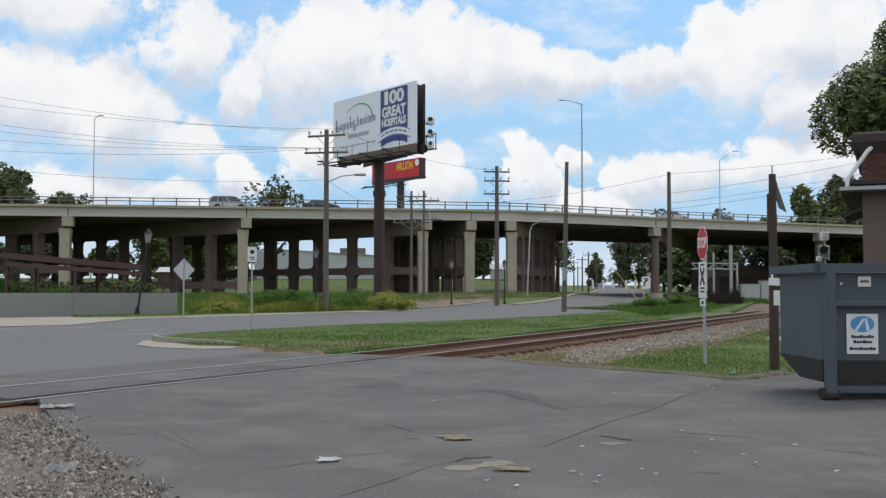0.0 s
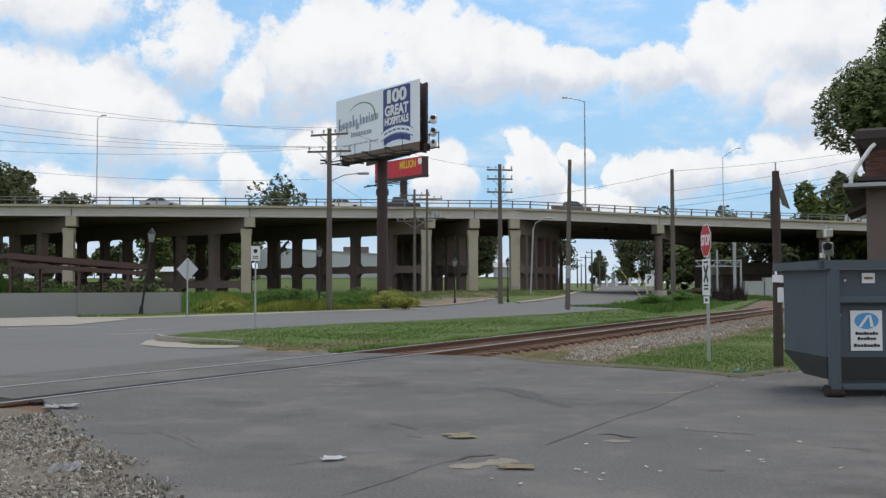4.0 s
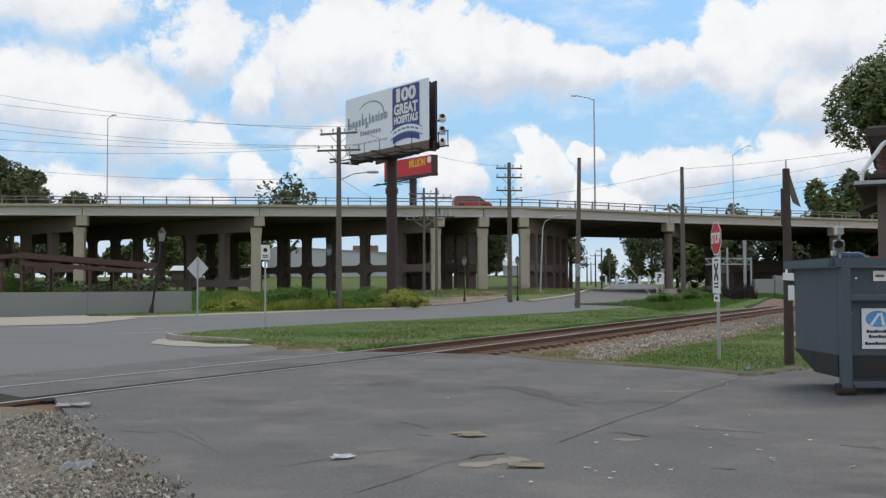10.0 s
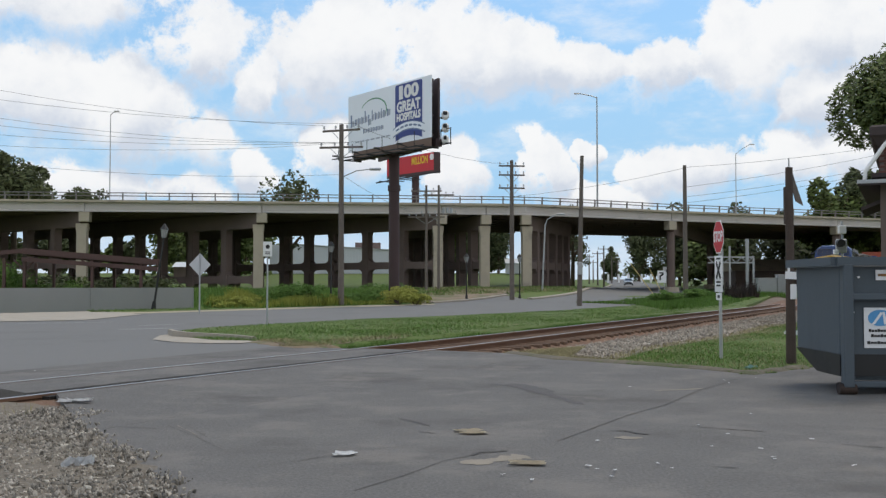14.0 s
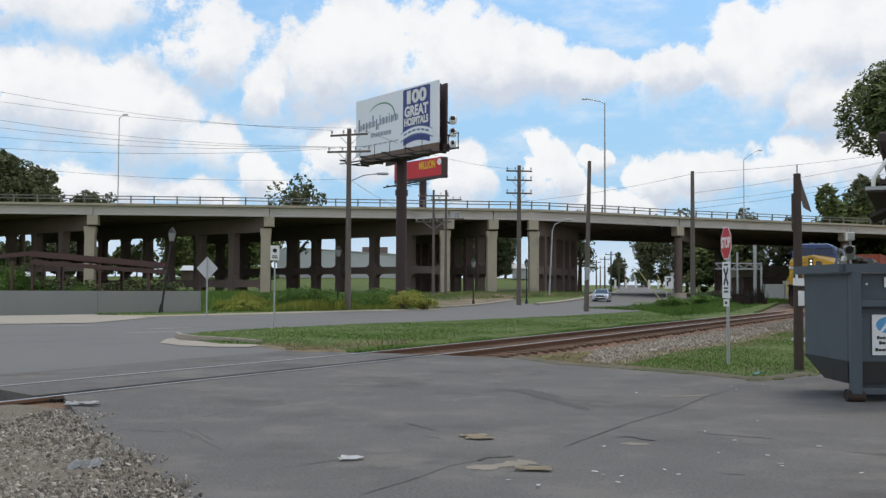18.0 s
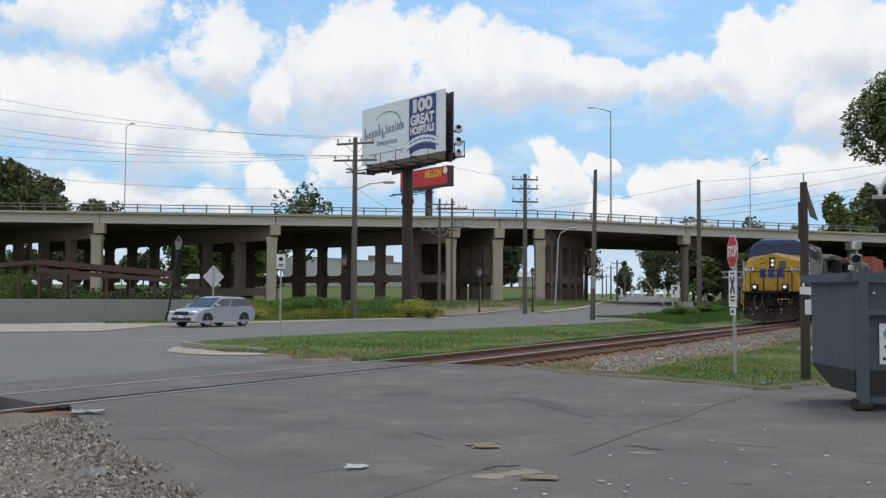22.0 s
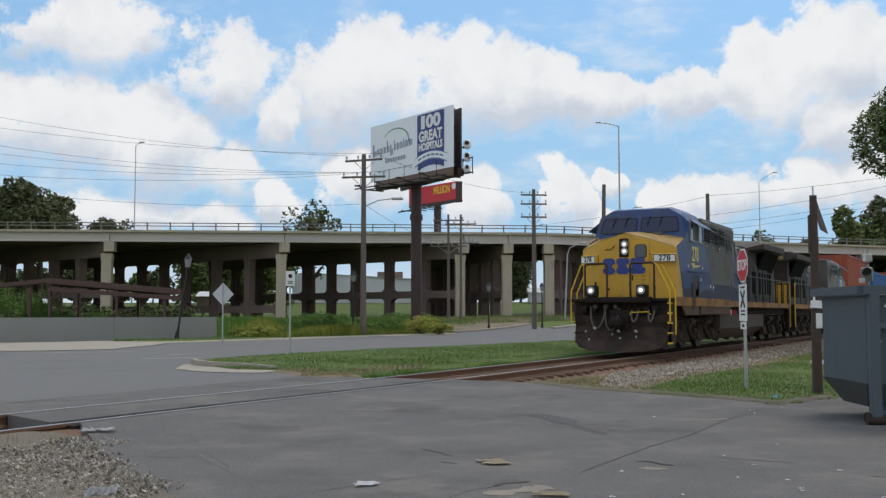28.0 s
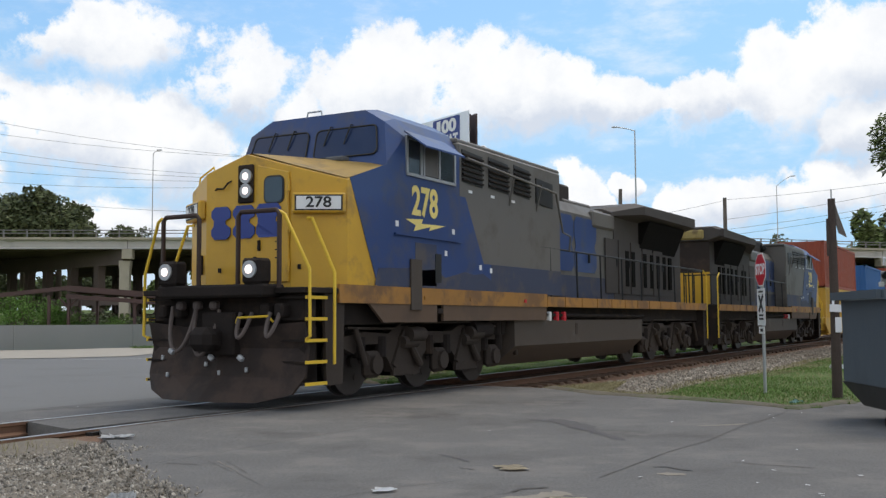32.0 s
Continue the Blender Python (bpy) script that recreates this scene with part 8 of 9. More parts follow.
def signal_gantry():
    s = thing("signal_gantry", "grey lattice signal gantry beside the railway", "signal gantry")
    Y = 118
    X = lambda px: Y * math.tan(math.atan((px - 784) / 1780) - radians(0.91))
    Z = lambda py: 1.27 + (506 - py) / 1780 * Y
    for px, top in ((1281, 442), (1294, 438), (1325, 425), (1336, 455)):
        part("leg", rod(B(), (X(px), Y, ground_z(X(px), Y) - 0.2), (X(px), Y, Z(top)), 0.12 if px != 1325 else 0.19, n=10), GALV, s)
    bm = B()
    for py in (457, 467):
        bar(bm, (X(1255), Y, Z(py)), (X(1336), Y, Z(py)), 0.12, 0.14)
    for k in range(8):
        q = 1255 + k * 10
        bar(bm, (X(q), Y, Z(467 if k % 2 else 457)), (X(q + 10), Y, Z(457 if k % 2 else 467)), 0.08, 0.08)
    part("truss", bm, GALV, s)
    for px, py, w, h in ((1358, 496, 2.2, 2.0), (1386, 491, 1.3, 2.4)):
        c = thing("equipment_cabinet", "grey railway equipment cabinet", "cabinet", (X(px), Y, ground_z(X(px), Y) - 0.05), group="railway cabinets")
        part("body", box(B(), (0, 0, h / 2), (w, 1.0, h), bevel=0.04), GALV, c)
        part("door", box(B(), (0, -0.51, h / 2), (w * 0.8, 0.04, h * 0.85), bevel=0.01), GALV, c)
        part("roof", box(B(), (0, 0, h + 0.04), (w + 0.15, 1.15, 0.08), bevel=0.02), GALV, c)
    r = thing("rusty_fence", "rusty iron railing beside the track", "fence", (0, 0, 0))
    Y2 = 74.0
    X2 = lambda px: Y2 * math.tan(math.atan((px - 784) / 1780) - radians(0.91))
    for k in range(9):
        x = X2(1272 + k * 7)
        part("picket", bar(B(), (x, Y2 + k * 0.2, ground_z(x, Y2) - 0.1), (x + (0.2 if k % 3 else -0.15), Y2 + k * 0.2, 1.0 + 0.25 * (k % 3)), 0.07, 0.07), L_PLOW, r)
    for z in (0.5, 0.95):
        part("rail_bar", bar(B(), (X2(1268), Y2, z), (X2(1332), Y2 + 1.6, z), 0.06, 0.08), L_PLOW, r)


signal_gantry()


def far_sign():
    Y = 112.0
    x = Y * math.tan(math.atan((1163 - 784) / 1780) - radians(0.6))
    g = ground_z(x, Y)
    s = thing("road_sign", "white road sign on two posts by the far road", "road sign", (x, Y, g))
    for o in (-0.3, 0.3):
        part("post", bar(B(), (o, 0, -0.2), (o, 0, 2.9), 0.08, 0.08), GALV, s)
    part("panel", box(B(), (0, -0.07, 2.2), (0.95, 0.04, 1.35), bevel=0.01), WHITE, s, "white sign panel")
    part("symbol", slab(B(), [(-0.25, -0.1, 1.8), (-0.1, -0.1, 1.8), (-0.1, -0.1, 2.2), (0.2, -0.1, 2.4), (0.2, -0.1, 2.7), (-0.25, -0.1, 2.7), (-0.25, -0.1, 2.55), (0.05, -0.1, 2.55), (-0.25, -0.1, 2.3)], (0, 0.02, 0)), BLACK, s, "black symbol")


far_sign()


def track_signal():
    """Small railway signal with its pale relay box."""
    x, y, z = (17.00, 45.00, 3.07)
    g = ground_z(x, y) - 0.1
    s = thing("railway_signal", "pale railway signal with a black lamp hood beside the track", "signal", (x, y, g))
    part("mast", rod(B(), (0.12, 0, 0), (0.12, 0, 4.1 - g), 0.05, n=10), GALV, s)
    part("relay_box", box(B(), (0.08, -0.1, 3.72 - g), (0.32, 0.25, 0.36), bevel=0.03), WHITE, s, "white relay box")
    part("bracket", box(B(), (0.05, -0.06, 3.0 - g), (0.5, 0.12, 0.62), bevel=0.04), GALV, s)
    part("lamp_hood", rod(B(), (-0.04, -0.12, 3.12 - g), (-0.04, -0.36, 3.12 - g), 0.17, n=16), BLACK, s, "round black lamp hood")
    part("box_low", box(B(), (-0.2, -0.1, 2.72 - g), (0.2, 0.2, 0.22), bevel=0.03), WHITE, s)


track_signal()
blades("brambles", [(19.6, 72), (21.8, 73), (22.2, 76), (20, 76)], 1100, 1.4, 0.03, L_PLOW, "brown dead brambles beside the track", 12, 0, 0, "brambles")

# ---- marks and litter on the ground ----
CRACK = material("crack_shadow", (0.08, 0.073, 0.068), 0.95, vary=0.3, bump=0.3)
TAR = material("tar_stain", (0.078, 0.072, 0.071), 0.85, vary=0.25, scale=1.5, grain=0.4, grain_scale=34, bump=0.5)
PALE = material("pale_patch", (0.235, 0.208, 0.17), 0.95, vary=0.3, scale=3, bump=0.3)
CARD = material("cardboard", (0.42, 0.36, 0.26), 0.85, vary=0.15, scale=3, bump=0.1)
PAPER = material("paper", (0.72, 0.73, 0.74), 0.7, vary=0.1, scale=5, bump=0.15)
OLDPAPER = material("dirty_paper", (0.58, 0.585, 0.59), 0.8, vary=0.4, scale=9, grain=0.2, grain_scale=40, bump=0.3)
LINE = material("worn_road_paint", (0.32, 0.32, 0.31), 0.85, vary=0.35, scale=2, grain=0.3, grain_scale=12, bump=0.1)


def ribbon(name, pts, w, mat, label, category, z=0.004, seed=0, jag=0.6):
    """A thin uneven strip along a line on the ground."""
    g = random.Random(seed)
    fine = []
    for a, b in zip(pts[:-1], pts[1:]):
        for k in range(6):
            q = Vector((*a, 0)).lerp(Vector((*b, 0)), k / 6)
            fine.append(q + Vector((g.uniform(-1, 1), g.uniform(-1, 1), 0)) * w * jag)
    fine.append(Vector((*pts[-1], 0)))
    bm = B()
    last = None
    for i, q in enumerate(fine):
        d = (fine[min(i + 1, len(fine) - 1)] - fine[max(i - 1, 0)]).normalized()
        c = Vector((-d.y, d.x, 0)) * w * g.uniform(0.35, 1.0) * (0.3 if i in (0, len(fine) - 1) else 1)
        zz = ground_z(q.x, q.y) + z
        pair = [bm.verts.new((q.x + c.x, q.y + c.y, zz)), bm.verts.new((q.x - c.x, q.y - c.y, zz))]
        if last:
            bm.faces.new((last[0], last[1], pair[1], pair[0]))
        last = pair
    return tagged(part(name, bm, mat), label, category, kind="structure")


ribbon("crack", [(0.81, 8.23), (1.12, 8.83), (1.63, 9.82), (2.20, 10.74), (2.92, 12.24), (3.40, 13.01), (4.08, 14.33)], 0.008, CRACK, "long crack in the asphalt", "crack", 0.004, 1, 0.4)
ribbon("crack", [(0.10, 7.52), (0.16, 7.67), (0.29, 7.70), (0.38, 7.75)], 0.02, CRACK, "broken crack in the asphalt", "crack", 0.0065, 2, 0.25)
ribbon("crack", [(1.32, 8.80), (1.44, 8.83), (1.53, 8.67), (1.62, 8.60)], 0.022, CRACK, "broken crack in the asphalt", "crack", 0.0065, 3, 0.25)
ribbon("crack", [(-0.64, 6.25), (-0.35, 6.76), (-0.09, 7.33), (0.10, 7.52)], 0.006, CRACK, "thin crack in the asphalt", "crack", 0.0035, 4, 0.4)
ribbon("crack", [(2.02, 9.12), (2.38, 8.94), (2.68, 8.78)], 0.012, CRACK, "thin crack in the asphalt", "crack", seed=5)
for k in range(3):
    ribbon("scrape", [(-2.62 + 0.07 * k, 9.1 + 0.03 * k), (-2.42 + 0.07 * k, 8.78), (-2.25 + 0.08 * k, 8.5 - 0.05 * k)], 0.0045, PALE if k % 2 else CRACK, "fine scrape on the asphalt", "scrape", seed=6 + 30 * k)
ribbon("crack", [(-2.2, 8.45), (-2.0, 8.1), (-1.8, 7.75)], 0.004, CRACK, "hairline crack in the asphalt", "crack", 0.003, 61, 0.4)
ribbon("crack", [(-1.45, 7.0), (-1.1, 7.35), (-0.75, 7.75), (-0.3, 8.05)], 0.005, CRACK, "hairline crack in the asphalt", "crack", 0.003, 62, 0.6)
ribbon("crack", [(-3.0, 9.0), (-2.85, 8.95), (-2.65, 8.9)], 0.012, CRACK, "dark broken crack at the asphalt edge", "crack", 0.004, 63, 0.3)
ribbon("tar_stain", [(-0.55, 9.6), (-0.35, 9.3), (-0.25, 9.1)], 0.03, TAR, "small dark mark on the asphalt", "stain", 0.003, 64, 0.2)
ribbon("tar_stain", [(-0.34, 8.75), (-0.2, 8.65)], 0.02, TAR, "small dark mark on the asphalt", "stain", 0.003, 65, 0.2)
ribbon("crack", [(3.05, 8.1), (3.2, 8.0), (3.32, 7.95)], 0.012, CRACK, "short crack in the asphalt", "crack", 0.004, 66, 0.3)
ribbon("crack", [(1.75, 7.1), (1.95, 7.05)], 0.014, CRACK, "short crack in the asphalt", "crack", 0.004, 67, 0.3)
ribbon("tar_stain", [(0.40, 12.97), (0.75, 12.62), (1.03, 11.78), (1.33, 10.73)], 0.09, TAR, "dark tar stain on the asphalt", "stain", 0.002, 7, 0.1)
ribbon("tar_stain", [(0.70, 12.98), (0.97, 12.22), (1.06, 11.72)], 0.20, TAR, "dark tar stain on the asphalt", "stain", 0.004, 8, 0.06)
ribbon("worn_patch", [(0.03, 7.19), (0.27, 7.35), (0.51, 7.52)], 0.14, PALE, "worn pale patch in the asphalt", "patch", 0.003, 9, 0.08)
ribbon("worn_patch", [(1.30, 8.44), (1.53, 8.41)], 0.1, PALE, "worn pale patch in the asphalt", "patch", 0.003, 10, 0.08)
ribbon("worn_patch", [(2.36, 12.17), (2.80, 12.31), (3.00, 12.44)], 0.06, PALE, "worn pale patch in the asphalt", "patch", 0.003, 11, 0.08)
for pts in ([(-10.46, 30.95), (-9.65, 31.42), (-8.87, 31.89)], [(-15.67, 35.69), (-14.12, 36.33), (-12.72, 36.99)], [(-10.74, 33.73), (-9.58, 35.37)]):
    ribbon("road_marking", pts, 0.12, LINE, "worn white road line", "road marking", 0.004, 13)


def litter(name, x, y, sx, sy, rot, mat, label, curl=0.03, z=None, seed=0):
    g = random.Random(seed)
    bm = B()
    n = 5
    base = ground_z(x, y) + 0.012 if z is None else z
    vs = [[bm.verts.new(((i / n - 0.5) * sx + g.uniform(-0.06, 0.06) * sx, (j / n - 0.5) * sy + g.uniform(-0.06, 0.06) * sy, 0.003 + abs(g.gauss(0, curl * 0.35)))) for i in range(n + 1)] for j in range(n + 1)]
    for j in range(n):
        for i in range(n):
            if not (g.random() < 0.12 and (i in (0, n - 1) or j in (0, n - 1))):
                bm.faces.new((vs[j][i], vs[j][i + 1], vs[j + 1][i + 1], vs[j + 1][i]))
    bmesh.ops.solidify(bm, geom=bm.faces[:], thickness=0.004)
    bmesh.ops.delete(bm, geom=[v for v in bm.verts if not v.link_faces], context="VERTS")
    ob = part(name, bm, mat)
    ob.matrix_basis = pose(x, y, base, 0, 0, rot)
    return tagged(ob, label, "litter", "litter on the asphalt")


litter("paper_plate", *(-0.85, 7.54), 0.19, 0.15, 20, PAPER, "flattened white paper plate on the asphalt", 0.02, seed=1)
litter("cardboard", *(0.11, 8.69), 0.24, 0.27, 15, CARD, "square piece of brown cardboard", 0.006, seed=2)
litter("cardboard", *(0.49, 7.17), 0.26, 0.15, -5, CARD, "torn piece of brown cardboard", 0.008, seed=3)
litter("newspaper", *(-4.02, 10.57), 0.36, 0.22, 10, OLDPAPER, "crumpled white newspaper by the rail", 0.05, 0.048, seed=4)
x, y = (-2.64, 6.99)
litter("plastic_bag", x, y, 0.21, 0.13, 30, OLDPAPER, "crumpled pale plastic bag on the gravel", 0.09, 0.01, seed=5)
x, y = (4.36, 15.09)
litter("plastic_bottle", x, y, 0.2, 0.12, 30, material("green_plastic", (0.3, 0.5, 0.48), 0.4, vary=0.2), "crushed greenish plastic bottle in the grass", 0.08, 0.03, seed=6)
litter("plastic_bag", 5.62, 16.9, 0.3, 0.2, 0, PAPER, "white plastic bag in the grass behind the pole", 0.16, 0.42, seed=7)
for i, (x, y) in enumerate(((-0.10, 11.53), (2.12, 12.50), (3.48, 13.02), (2.16, 9.12), (2.28, 8.58), (1.13, 8.20), (1.98, 7.92), (2.33, 7.82), (2.31, 7.44), (2.29, 7.35), (1.41, 7.16), (0.91, 7.06), (0.95, 6.94), (1.07, 6.90), (1.01, 6.68), (1.47, 6.98), (0.30, 6.73), (0.48, 6.56), (2.86, 9.91), (2.89, 8.30), (2.76, 7.10), (4.04, 13.73), (3.52, 13.40), (5.03, 11.65), (-6.20, 14.71), (-5.65, 14.63), (-1.00, 22.81))):
    litter("paper_scrap", x, y, 0.026 + 0.012 * (i % 3), 0.018 + 0.008 * (i % 2), i * 47, PAPER, "small white scrap of paper on the ground", 0.004, seed=20 + i)
# ---- road vehicles ----
def paint(name, col):
    return material(name, col, 0.3, metal=0.3, vary=0.04, scale=1, grain=0.01, bump=0.0, coat=0.6)


P_SILVER, P_DARK, P_WHITE, P_REDV, P_BROWN = paint("silver_paint", (0.42, 0.46, 0.52)), paint("dark_car_paint", (0.04, 0.045, 0.055)), paint("white_car_paint", (0.75, 0.75, 0.74)), paint("red_car_paint", (0.36, 0.03, 0.03)), paint("brown_car_paint", (0.11, 0.09, 0.08))
HEADLAMP = material("headlamp_glass", (0.75, 0.78, 0.8), 0.1, vary=0.05, bump=0, spec=0.8)
TAILLAMP = material("tail_lamp", (0.4, 0.02, 0.02), 0.2, vary=0.05, bump=0)
RIM = material("alloy_rim", (0.55, 0.56, 0.57), 0.35, metal=0.7, vary=0.05, bump=0)


def vehicle(name, label, lower, roof, width, mat, wheels, wheel_r=0.32, glass_in=0.1, group=""):
    """A car facing +x. lower: body outline (x, z); roof: the cabin's outline (x, z), belt to belt."""
    c = thing(name, label, "car", group=group)
    w = width / 2
    bm = B()
    ring = lambda y, k: [Vector((x * (1 - 0.012 * k), y, z - (0.03 * k if z > 0.5 else 0))) for x, z in lower]
    loft(bm, [ring(-w, 1), ring(-w + 0.09, 0), ring(w - 0.09, 0), ring(w, 1)])
    part("body", bm, mat, c, smooth=True)
    bm = B()
    ring2 = lambda y, s: [Vector((x, y * (1.0 if z < roof[0][1] + 0.1 else 0.86), z)) for x, z in roof]
    loft(bm, [ring2(-w + 0.07, 1), ring2(w - 0.07, 1)])
    part("cabin", bm, mat, c, smooth=True)
    # side glass and screens
    zb, zt = roof[0][1], max(z for _, z in roof)
    top = [x for x, z in roof if z > zt - 0.12]
    xf, xr = max(x for x, _ in roof), min(x for x, _ in roof)
    tf, tr_ = max(top), min(top)
    for s in (-1, 1):
        yb, yt = s * (w - 0.062), s * (w - 0.055) * 0.885
        cuts = (0.04, 0.40, 0.44, 0.74, 0.77, 0.97)
        for k in range(0, 6, 2):
            a, b = cuts[k], cuts[k + 1]
            X = lambda q, u: (xf + (xr - xf) * q) * (1 - u) + (tf + (tr_ - tf) * q) * u
            pts = [(X(a, 0.08), yb, zb + 0.05), (X(b, 0.08), yb, zb + 0.05), (X(b, 0.82), yt, zt - 0.1), (X(a, 0.82), yt, zt - 0.1)]
            part("side_window", slab(B(), pts, (0, s * 0.012, 0)), GLASS, c)
        part("mirror", box(B(), (xf - 0.35, s * (w + 0.05), zb + 0.08), (0.12, 0.2, 0.13), bevel=0.03), mat, c)
    for x0, x1, d in ((xf, tf, 1), (xr, tr_, -1)):
        yb, yt = w - 0.16, (w - 0.16) * 0.86
        f = lambda u: x0 + (x1 - x0) * u + 0.012 * d
        part("windscreen" if d > 0 else "rear_window", slab(B(), [(f(0.08), -yb, zb + 0.05), (f(0.08), yb, zb + 0.05), (f(0.9), yt, zt - 0.07), (f(0.9), -yt, zt - 0.07)], (0.012 * d, 0, 0.01)), GLASS, c)
    fx, rx = max(x for x, _ in lower), min(x for x, _ in lower)
    for s in (-1, 1):
        part("headlight", box(B(), (fx - 0.14, s * (w - 0.3), 0.66), (0.3, 0.42, 0.14), Matrix.Rotation(-s * 0.35, 3, "Z"), bevel=0.04), HEADLAMP, c)
        part("tail_light", box(B(), (rx + 0.08, s * (w - 0.16), 0.85), (0.16, 0.26, 0.24), bevel=0.04), TAILLAMP, c)
    part("grille", box(B(), (fx - 0.01, 0, 0.62), (0.06, 0.8, 0.16), bevel=0.02), BLACK, c)
    part("bumper_vent", box(B(), (fx - 0.02, 0, 0.36), (0.06, 1.2, 0.16), bevel=0.02), BLACK, c)
    part("plate", box(B(), (fx + 0.02, 0, 0.47), (0.02, 0.3, 0.12)), WHITE, c, "plain plate")
    for x in wheels:
        for s in (-1, 1):
            hub = part("wheel", rod(B(), (0, s * -0.1, 0), (0, s * 0.1, 0), wheel_r, n=24), RUBBER, c)
            hub.matrix_basis = pose(x, s * (w - 0.12), wheel_r)
            bm = rod(B(), (0, s * 0.095, 0), (0, s * 0.108, 0), wheel_r * 0.68, n=20)
            for k in range(5):
                q = k * 2 * math.pi / 5
                bar(bm, (0, s * 0.11, 0), (math.cos(q) * wheel_r * 0.62, s * 0.11, math.sin(q) * wheel_r * 0.62), 0.02, 0.06)
            part("rim", bm, RIM, hub)
            bm = B()
            pts = [(math.cos(q) * (wheel_r + 0.06), math.sin(q) * (wheel_r + 0.06)) for q in np.linspace(0, math.pi, 10)]
            slab(bm, [(x + a, s * (w - 0.004), wheel_r + b) for a, b in pts], (0, s * 0.008, 0))
            part("wheel_arch", bm, BLACK, c)
    return c


HATCH_LOW = [(-1.95, 0.329), (-2.02, 0.564), (-1.97, 0.893), (-1.49, 0.94), (0.7, 0.921), (1.49, 0.808), (1.91, 0.658), (2.05, 0.489), (2.05, 0.263), (1.77, 0.188), (-1.77, 0.188)]
HATCH_TOP = [(0.98, 0.893), (0.09, 1.335), (-0.28, 1.382), (-1.21, 1.354), (-1.53, 1.278), (-1.95, 0.893)]
SEDAN_LOW = [(-2.35, 0.4), (-2.4, 0.7), (-2.3, 0.98), (-1.6, 1.0), (0.75, 0.96), (1.7, 0.84), (2.2, 0.70), (2.35, 0.5), (2.35, 0.28), (2.0, 0.2), (-2.0, 0.2)]
SEDAN_TOP = [(1.05, 0.95), (0.15, 1.38), (-0.3, 1.44), (-1.0, 1.40), (-1.85, 0.98)]
PICK_LOW = [(-2.75, 0.5), (-2.78, 1.1), (-0.75, 1.12), (1.0, 1.1), (2.1, 1.04), (2.6, 0.95), (2.7, 0.6), (2.65, 0.35), (2.3, 0.3), (-2.4, 0.35)]
PICK_TOP = [(1.2, 1.08), (0.55, 1.66), (0.2, 1.75), (-0.75, 1.74), (-1.0, 1.1)]
VAN_LOW = [(-2.45, 0.4), (-2.5, 1.1), (1.0, 1.1), (1.9, 0.98), (2.4, 0.8), (2.5, 0.5), (2.4, 0.3), (-2.2, 0.3)]
VAN_TOP = [(1.75, 1.0), (0.7, 1.68), (0.2, 1.78), (-2.0, 1.76), (-2.35, 1.6), (-2.48, 1.05)]
STREET_CAR = vehicle("hatchback", "silver-blue hatchback driving down the street", HATCH_LOW, HATCH_TOP, 1.68, P_SILVER, (1.24, -1.24), 0.30)
DECK_CARS = [
    (vehicle("suv", "silver estate car driving on the overpass", VAN_LOW, VAN_TOP, 1.85, P_SILVER, (1.45, -1.45), 0.36, group="cars on the overpass"), 678.9, 25.43),
    (vehicle("sedan", "dark sedan driving on the overpass", SEDAN_LOW, SEDAN_TOP, 1.8, P_DARK, (1.4, -1.4), group="cars on the overpass"), 690.3, 28.31),
    (vehicle("sedan", "silver sedan driving on the overpass", SEDAN_LOW, SEDAN_TOP, 1.8, P_SILVER, (1.4, -1.4), group="cars on the overpass"), 744.3, 26.78),
    (vehicle("pickup", "brown pickup truck driving on the overpass", PICK_LOW, PICK_TOP, 1.95, P_BROWN, (1.75, -1.65), 0.38, group="cars on the overpass"), 637.6, 22.18),
    (vehicle("pickup", "dark pickup truck driving on the overpass", PICK_LOW, PICK_TOP, 1.95, P_DARK, (1.75, -1.65), 0.38, group="cars on the overpass"), 610.6, 22.29),
    (vehicle("sedan", "white sedan driving on the overpass", SEDAN_LOW, SEDAN_TOP, 1.8, P_WHITE, (1.4, -1.4), group="cars on the overpass"), 604.0, 22.18),
    (vehicle("sedan", "grey sedan driving on the overpass", SEDAN_LOW, SEDAN_TOP, 1.8, P_SILVER, (1.4, -1.4), group="cars on the overpass"), 580.0, 22.52),
    (vehicle("minivan", "red minivan driving on the overpass", VAN_LOW, VAN_TOP, 1.95, P_REDV, (1.5, -1.5), 0.35, group="cars on the overpass"), 445.0, 26.30),
    (vehicle("sedan", "white sedan driving on the overpass", SEDAN_LOW, SEDAN_TOP, 1.8, P_WHITE, (1.4, -1.4), group="cars on the overpass"), 145.1, 27.22),
]


# ---- what moves ----
def train_s(t):
    """Where the front of the train is on the track at t seconds."""
    return 10.72 + 4.66 * (32 - t) - 0.0085 * (32 - t) ** 2


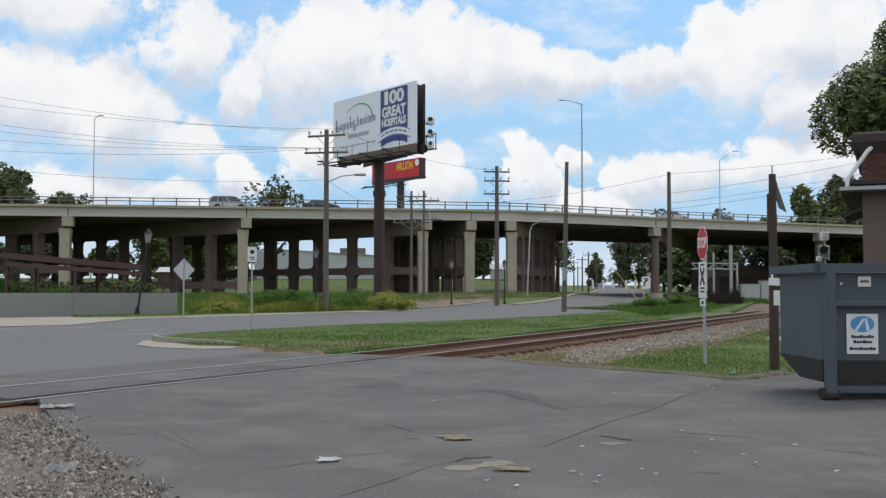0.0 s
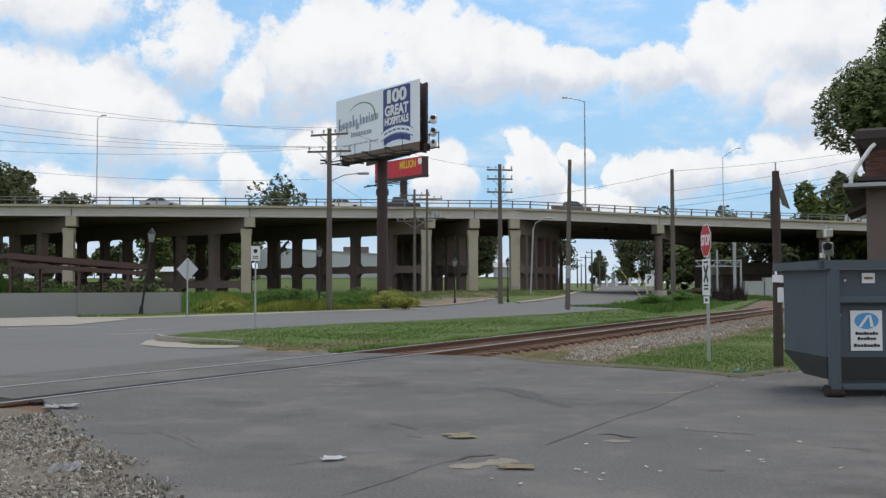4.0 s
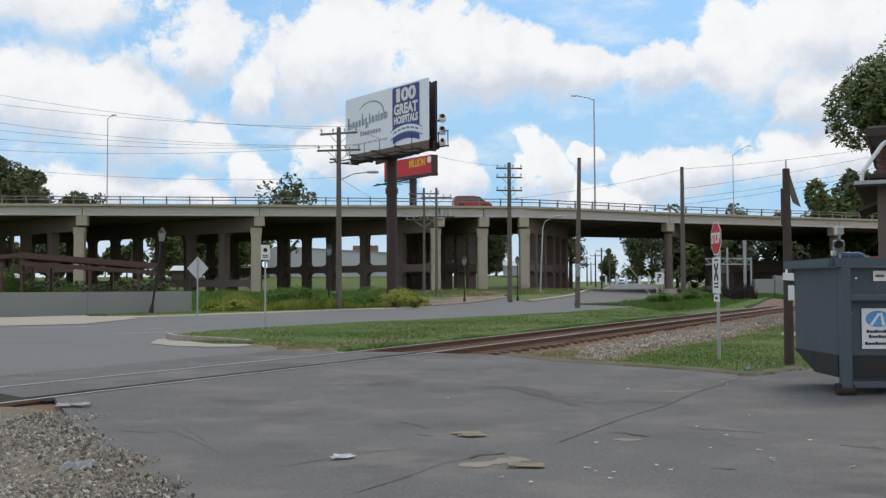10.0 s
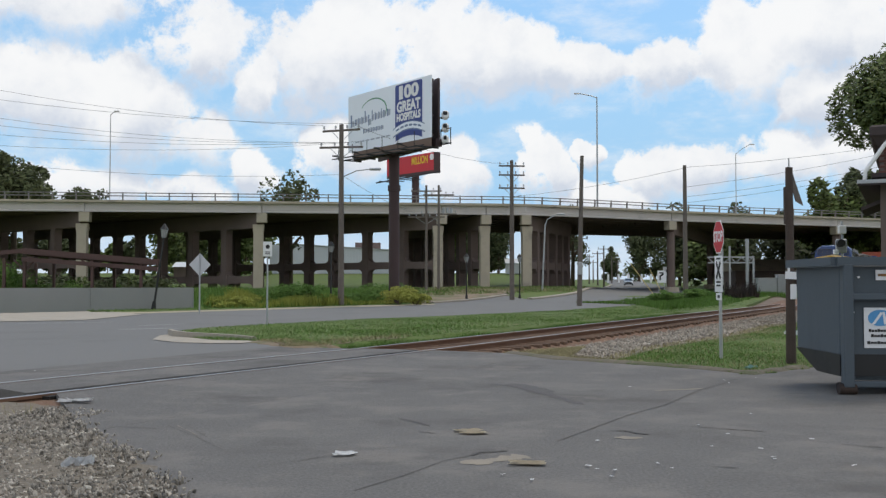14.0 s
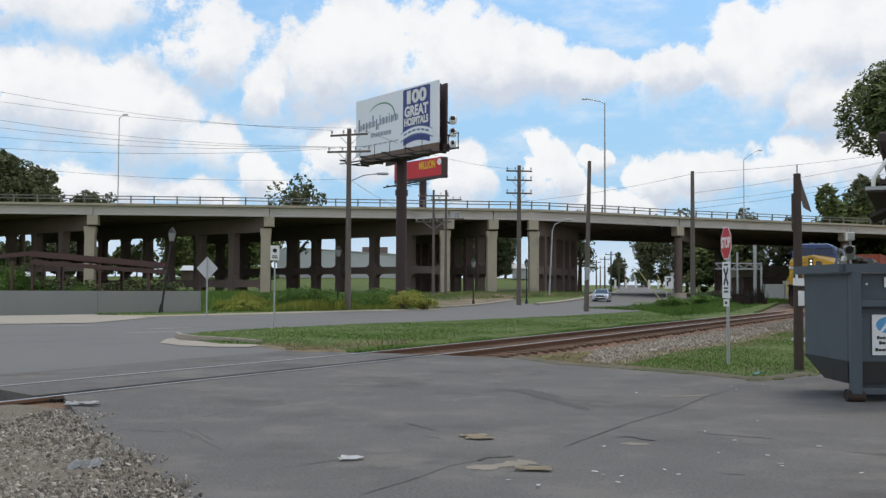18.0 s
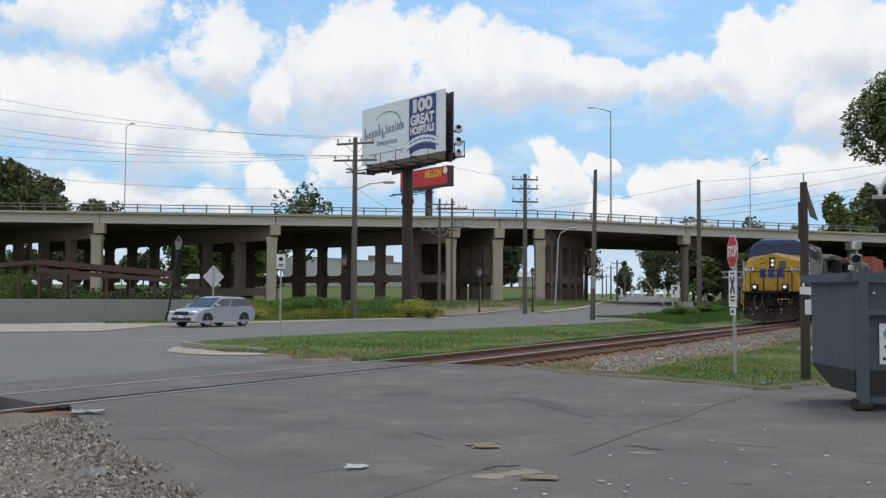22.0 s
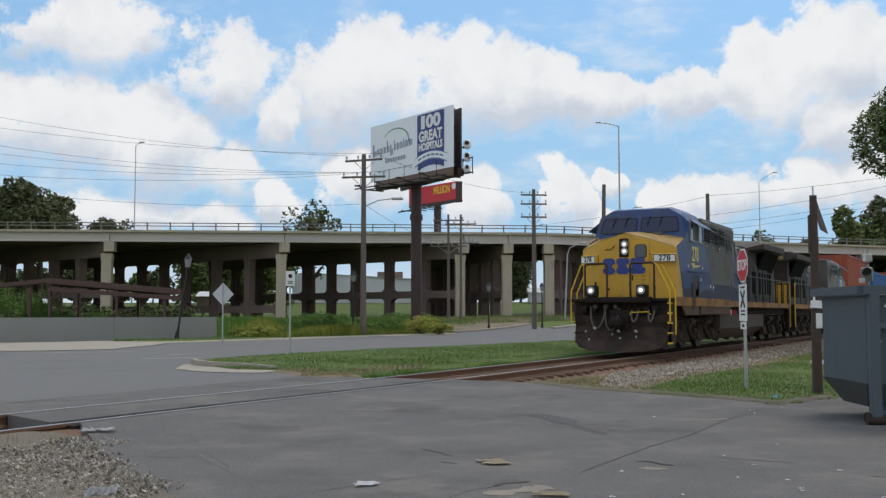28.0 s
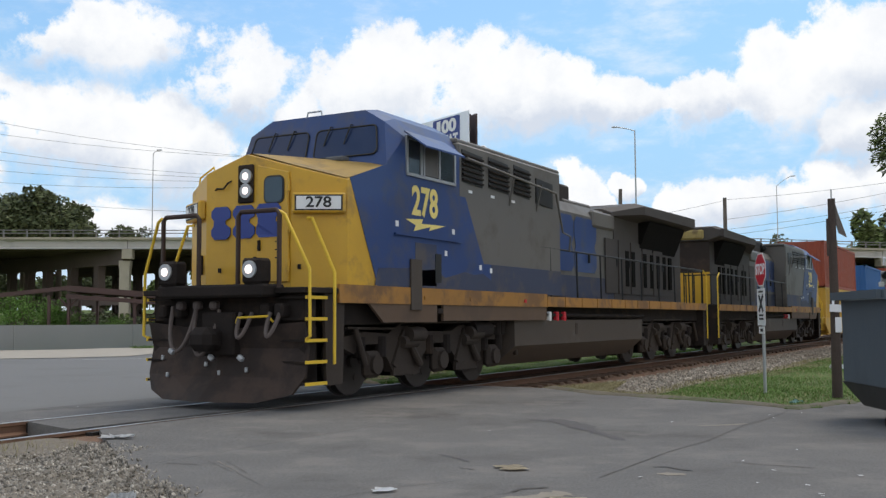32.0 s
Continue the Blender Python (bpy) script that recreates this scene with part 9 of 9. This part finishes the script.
TRAIN_Z = 0.035
STREET_ROWS = [(0, 70, 450), (4, 64, 385), (9, 48.7, 300), (13, 37.0, 215), (16.5, 21.2, 140), (18, 14.7, 108), (19, 8.76, 88.5), (20, 2.6, 75.0), (20.5, -0.63, 67.8), (21.5, -8.1, 53.8), (22, -12.0, 46.6), (22.4, -15.0, 40.7), (23, -20.6, 32.6), (25, -42, 20), (28, -75, 8), (32, -110, -4)]


def motions():
    rows = [i * 2.0 for i in range(17)]
    walk(LOCO, [(t, pose(*on_track(train_s(t), 0, TRAIN_Z), 0, 0, TRACK_TURN)) for t in rows])
    walk(LOCO_B, [(t, pose(*on_track(train_s(t) + 44.0, 0, TRAIN_Z), 0, 0, TRACK_TURN + 180)) for t in rows])
    for i, w in enumerate(WAGONS):
        walk(w, [(t, pose(*on_track(train_s(t) + 44.6 + i * 17.6, 0, TRAIN_Z), 0, 0, TRACK_TURN)) for t in rows])
    for engine, sign in ((LOCO, 1), (LOCO_B, -1)):
        for ws in [o for o in engine.children_recursive if o.name.startswith("wheelset")]:
            x, y, z = ws.matrix_basis.translation
            walk(ws, [(k * 0.1, pose(x, y, z, 0, sign * math.degrees((train_s(k * 0.1) - train_s(0)) / 0.53), 0)) for k in range(321)])
    # the car on the street, turned along its way
    turns = []
    for i, (t, x, y) in enumerate(STREET_ROWS):
        a, b = STREET_ROWS[max(0, i - 1)], STREET_ROWS[min(len(STREET_ROWS) - 1, i + 1)]
        ang = math.degrees(math.atan2(b[2] - a[2], b[1] - a[1])) % 360
        if i == 0:
            way = 0.0
        turns.append((t, pose(x, y, ground_z(x, y) + 0.01, 0, 0, ang)))
        if i:
            way += math.dist((x, y), STREET_ROWS[i - 1][1:])
    walk(STREET_CAR, turns)
    for car_, d0, v in DECK_CARS:
        rows = []
        for k in range(65):
            t = k * 0.5
            p, c, d = edge_at(max(2.0, min(d0 + v * t, edge_d(890))))
            q = p + c * 5.0
            rows.append((t, pose(q.x, q.y, DECK - 0.14, 0, 0, math.degrees(math.atan2(d.y, d.x)))))
        walk(car_, rows)


motions()
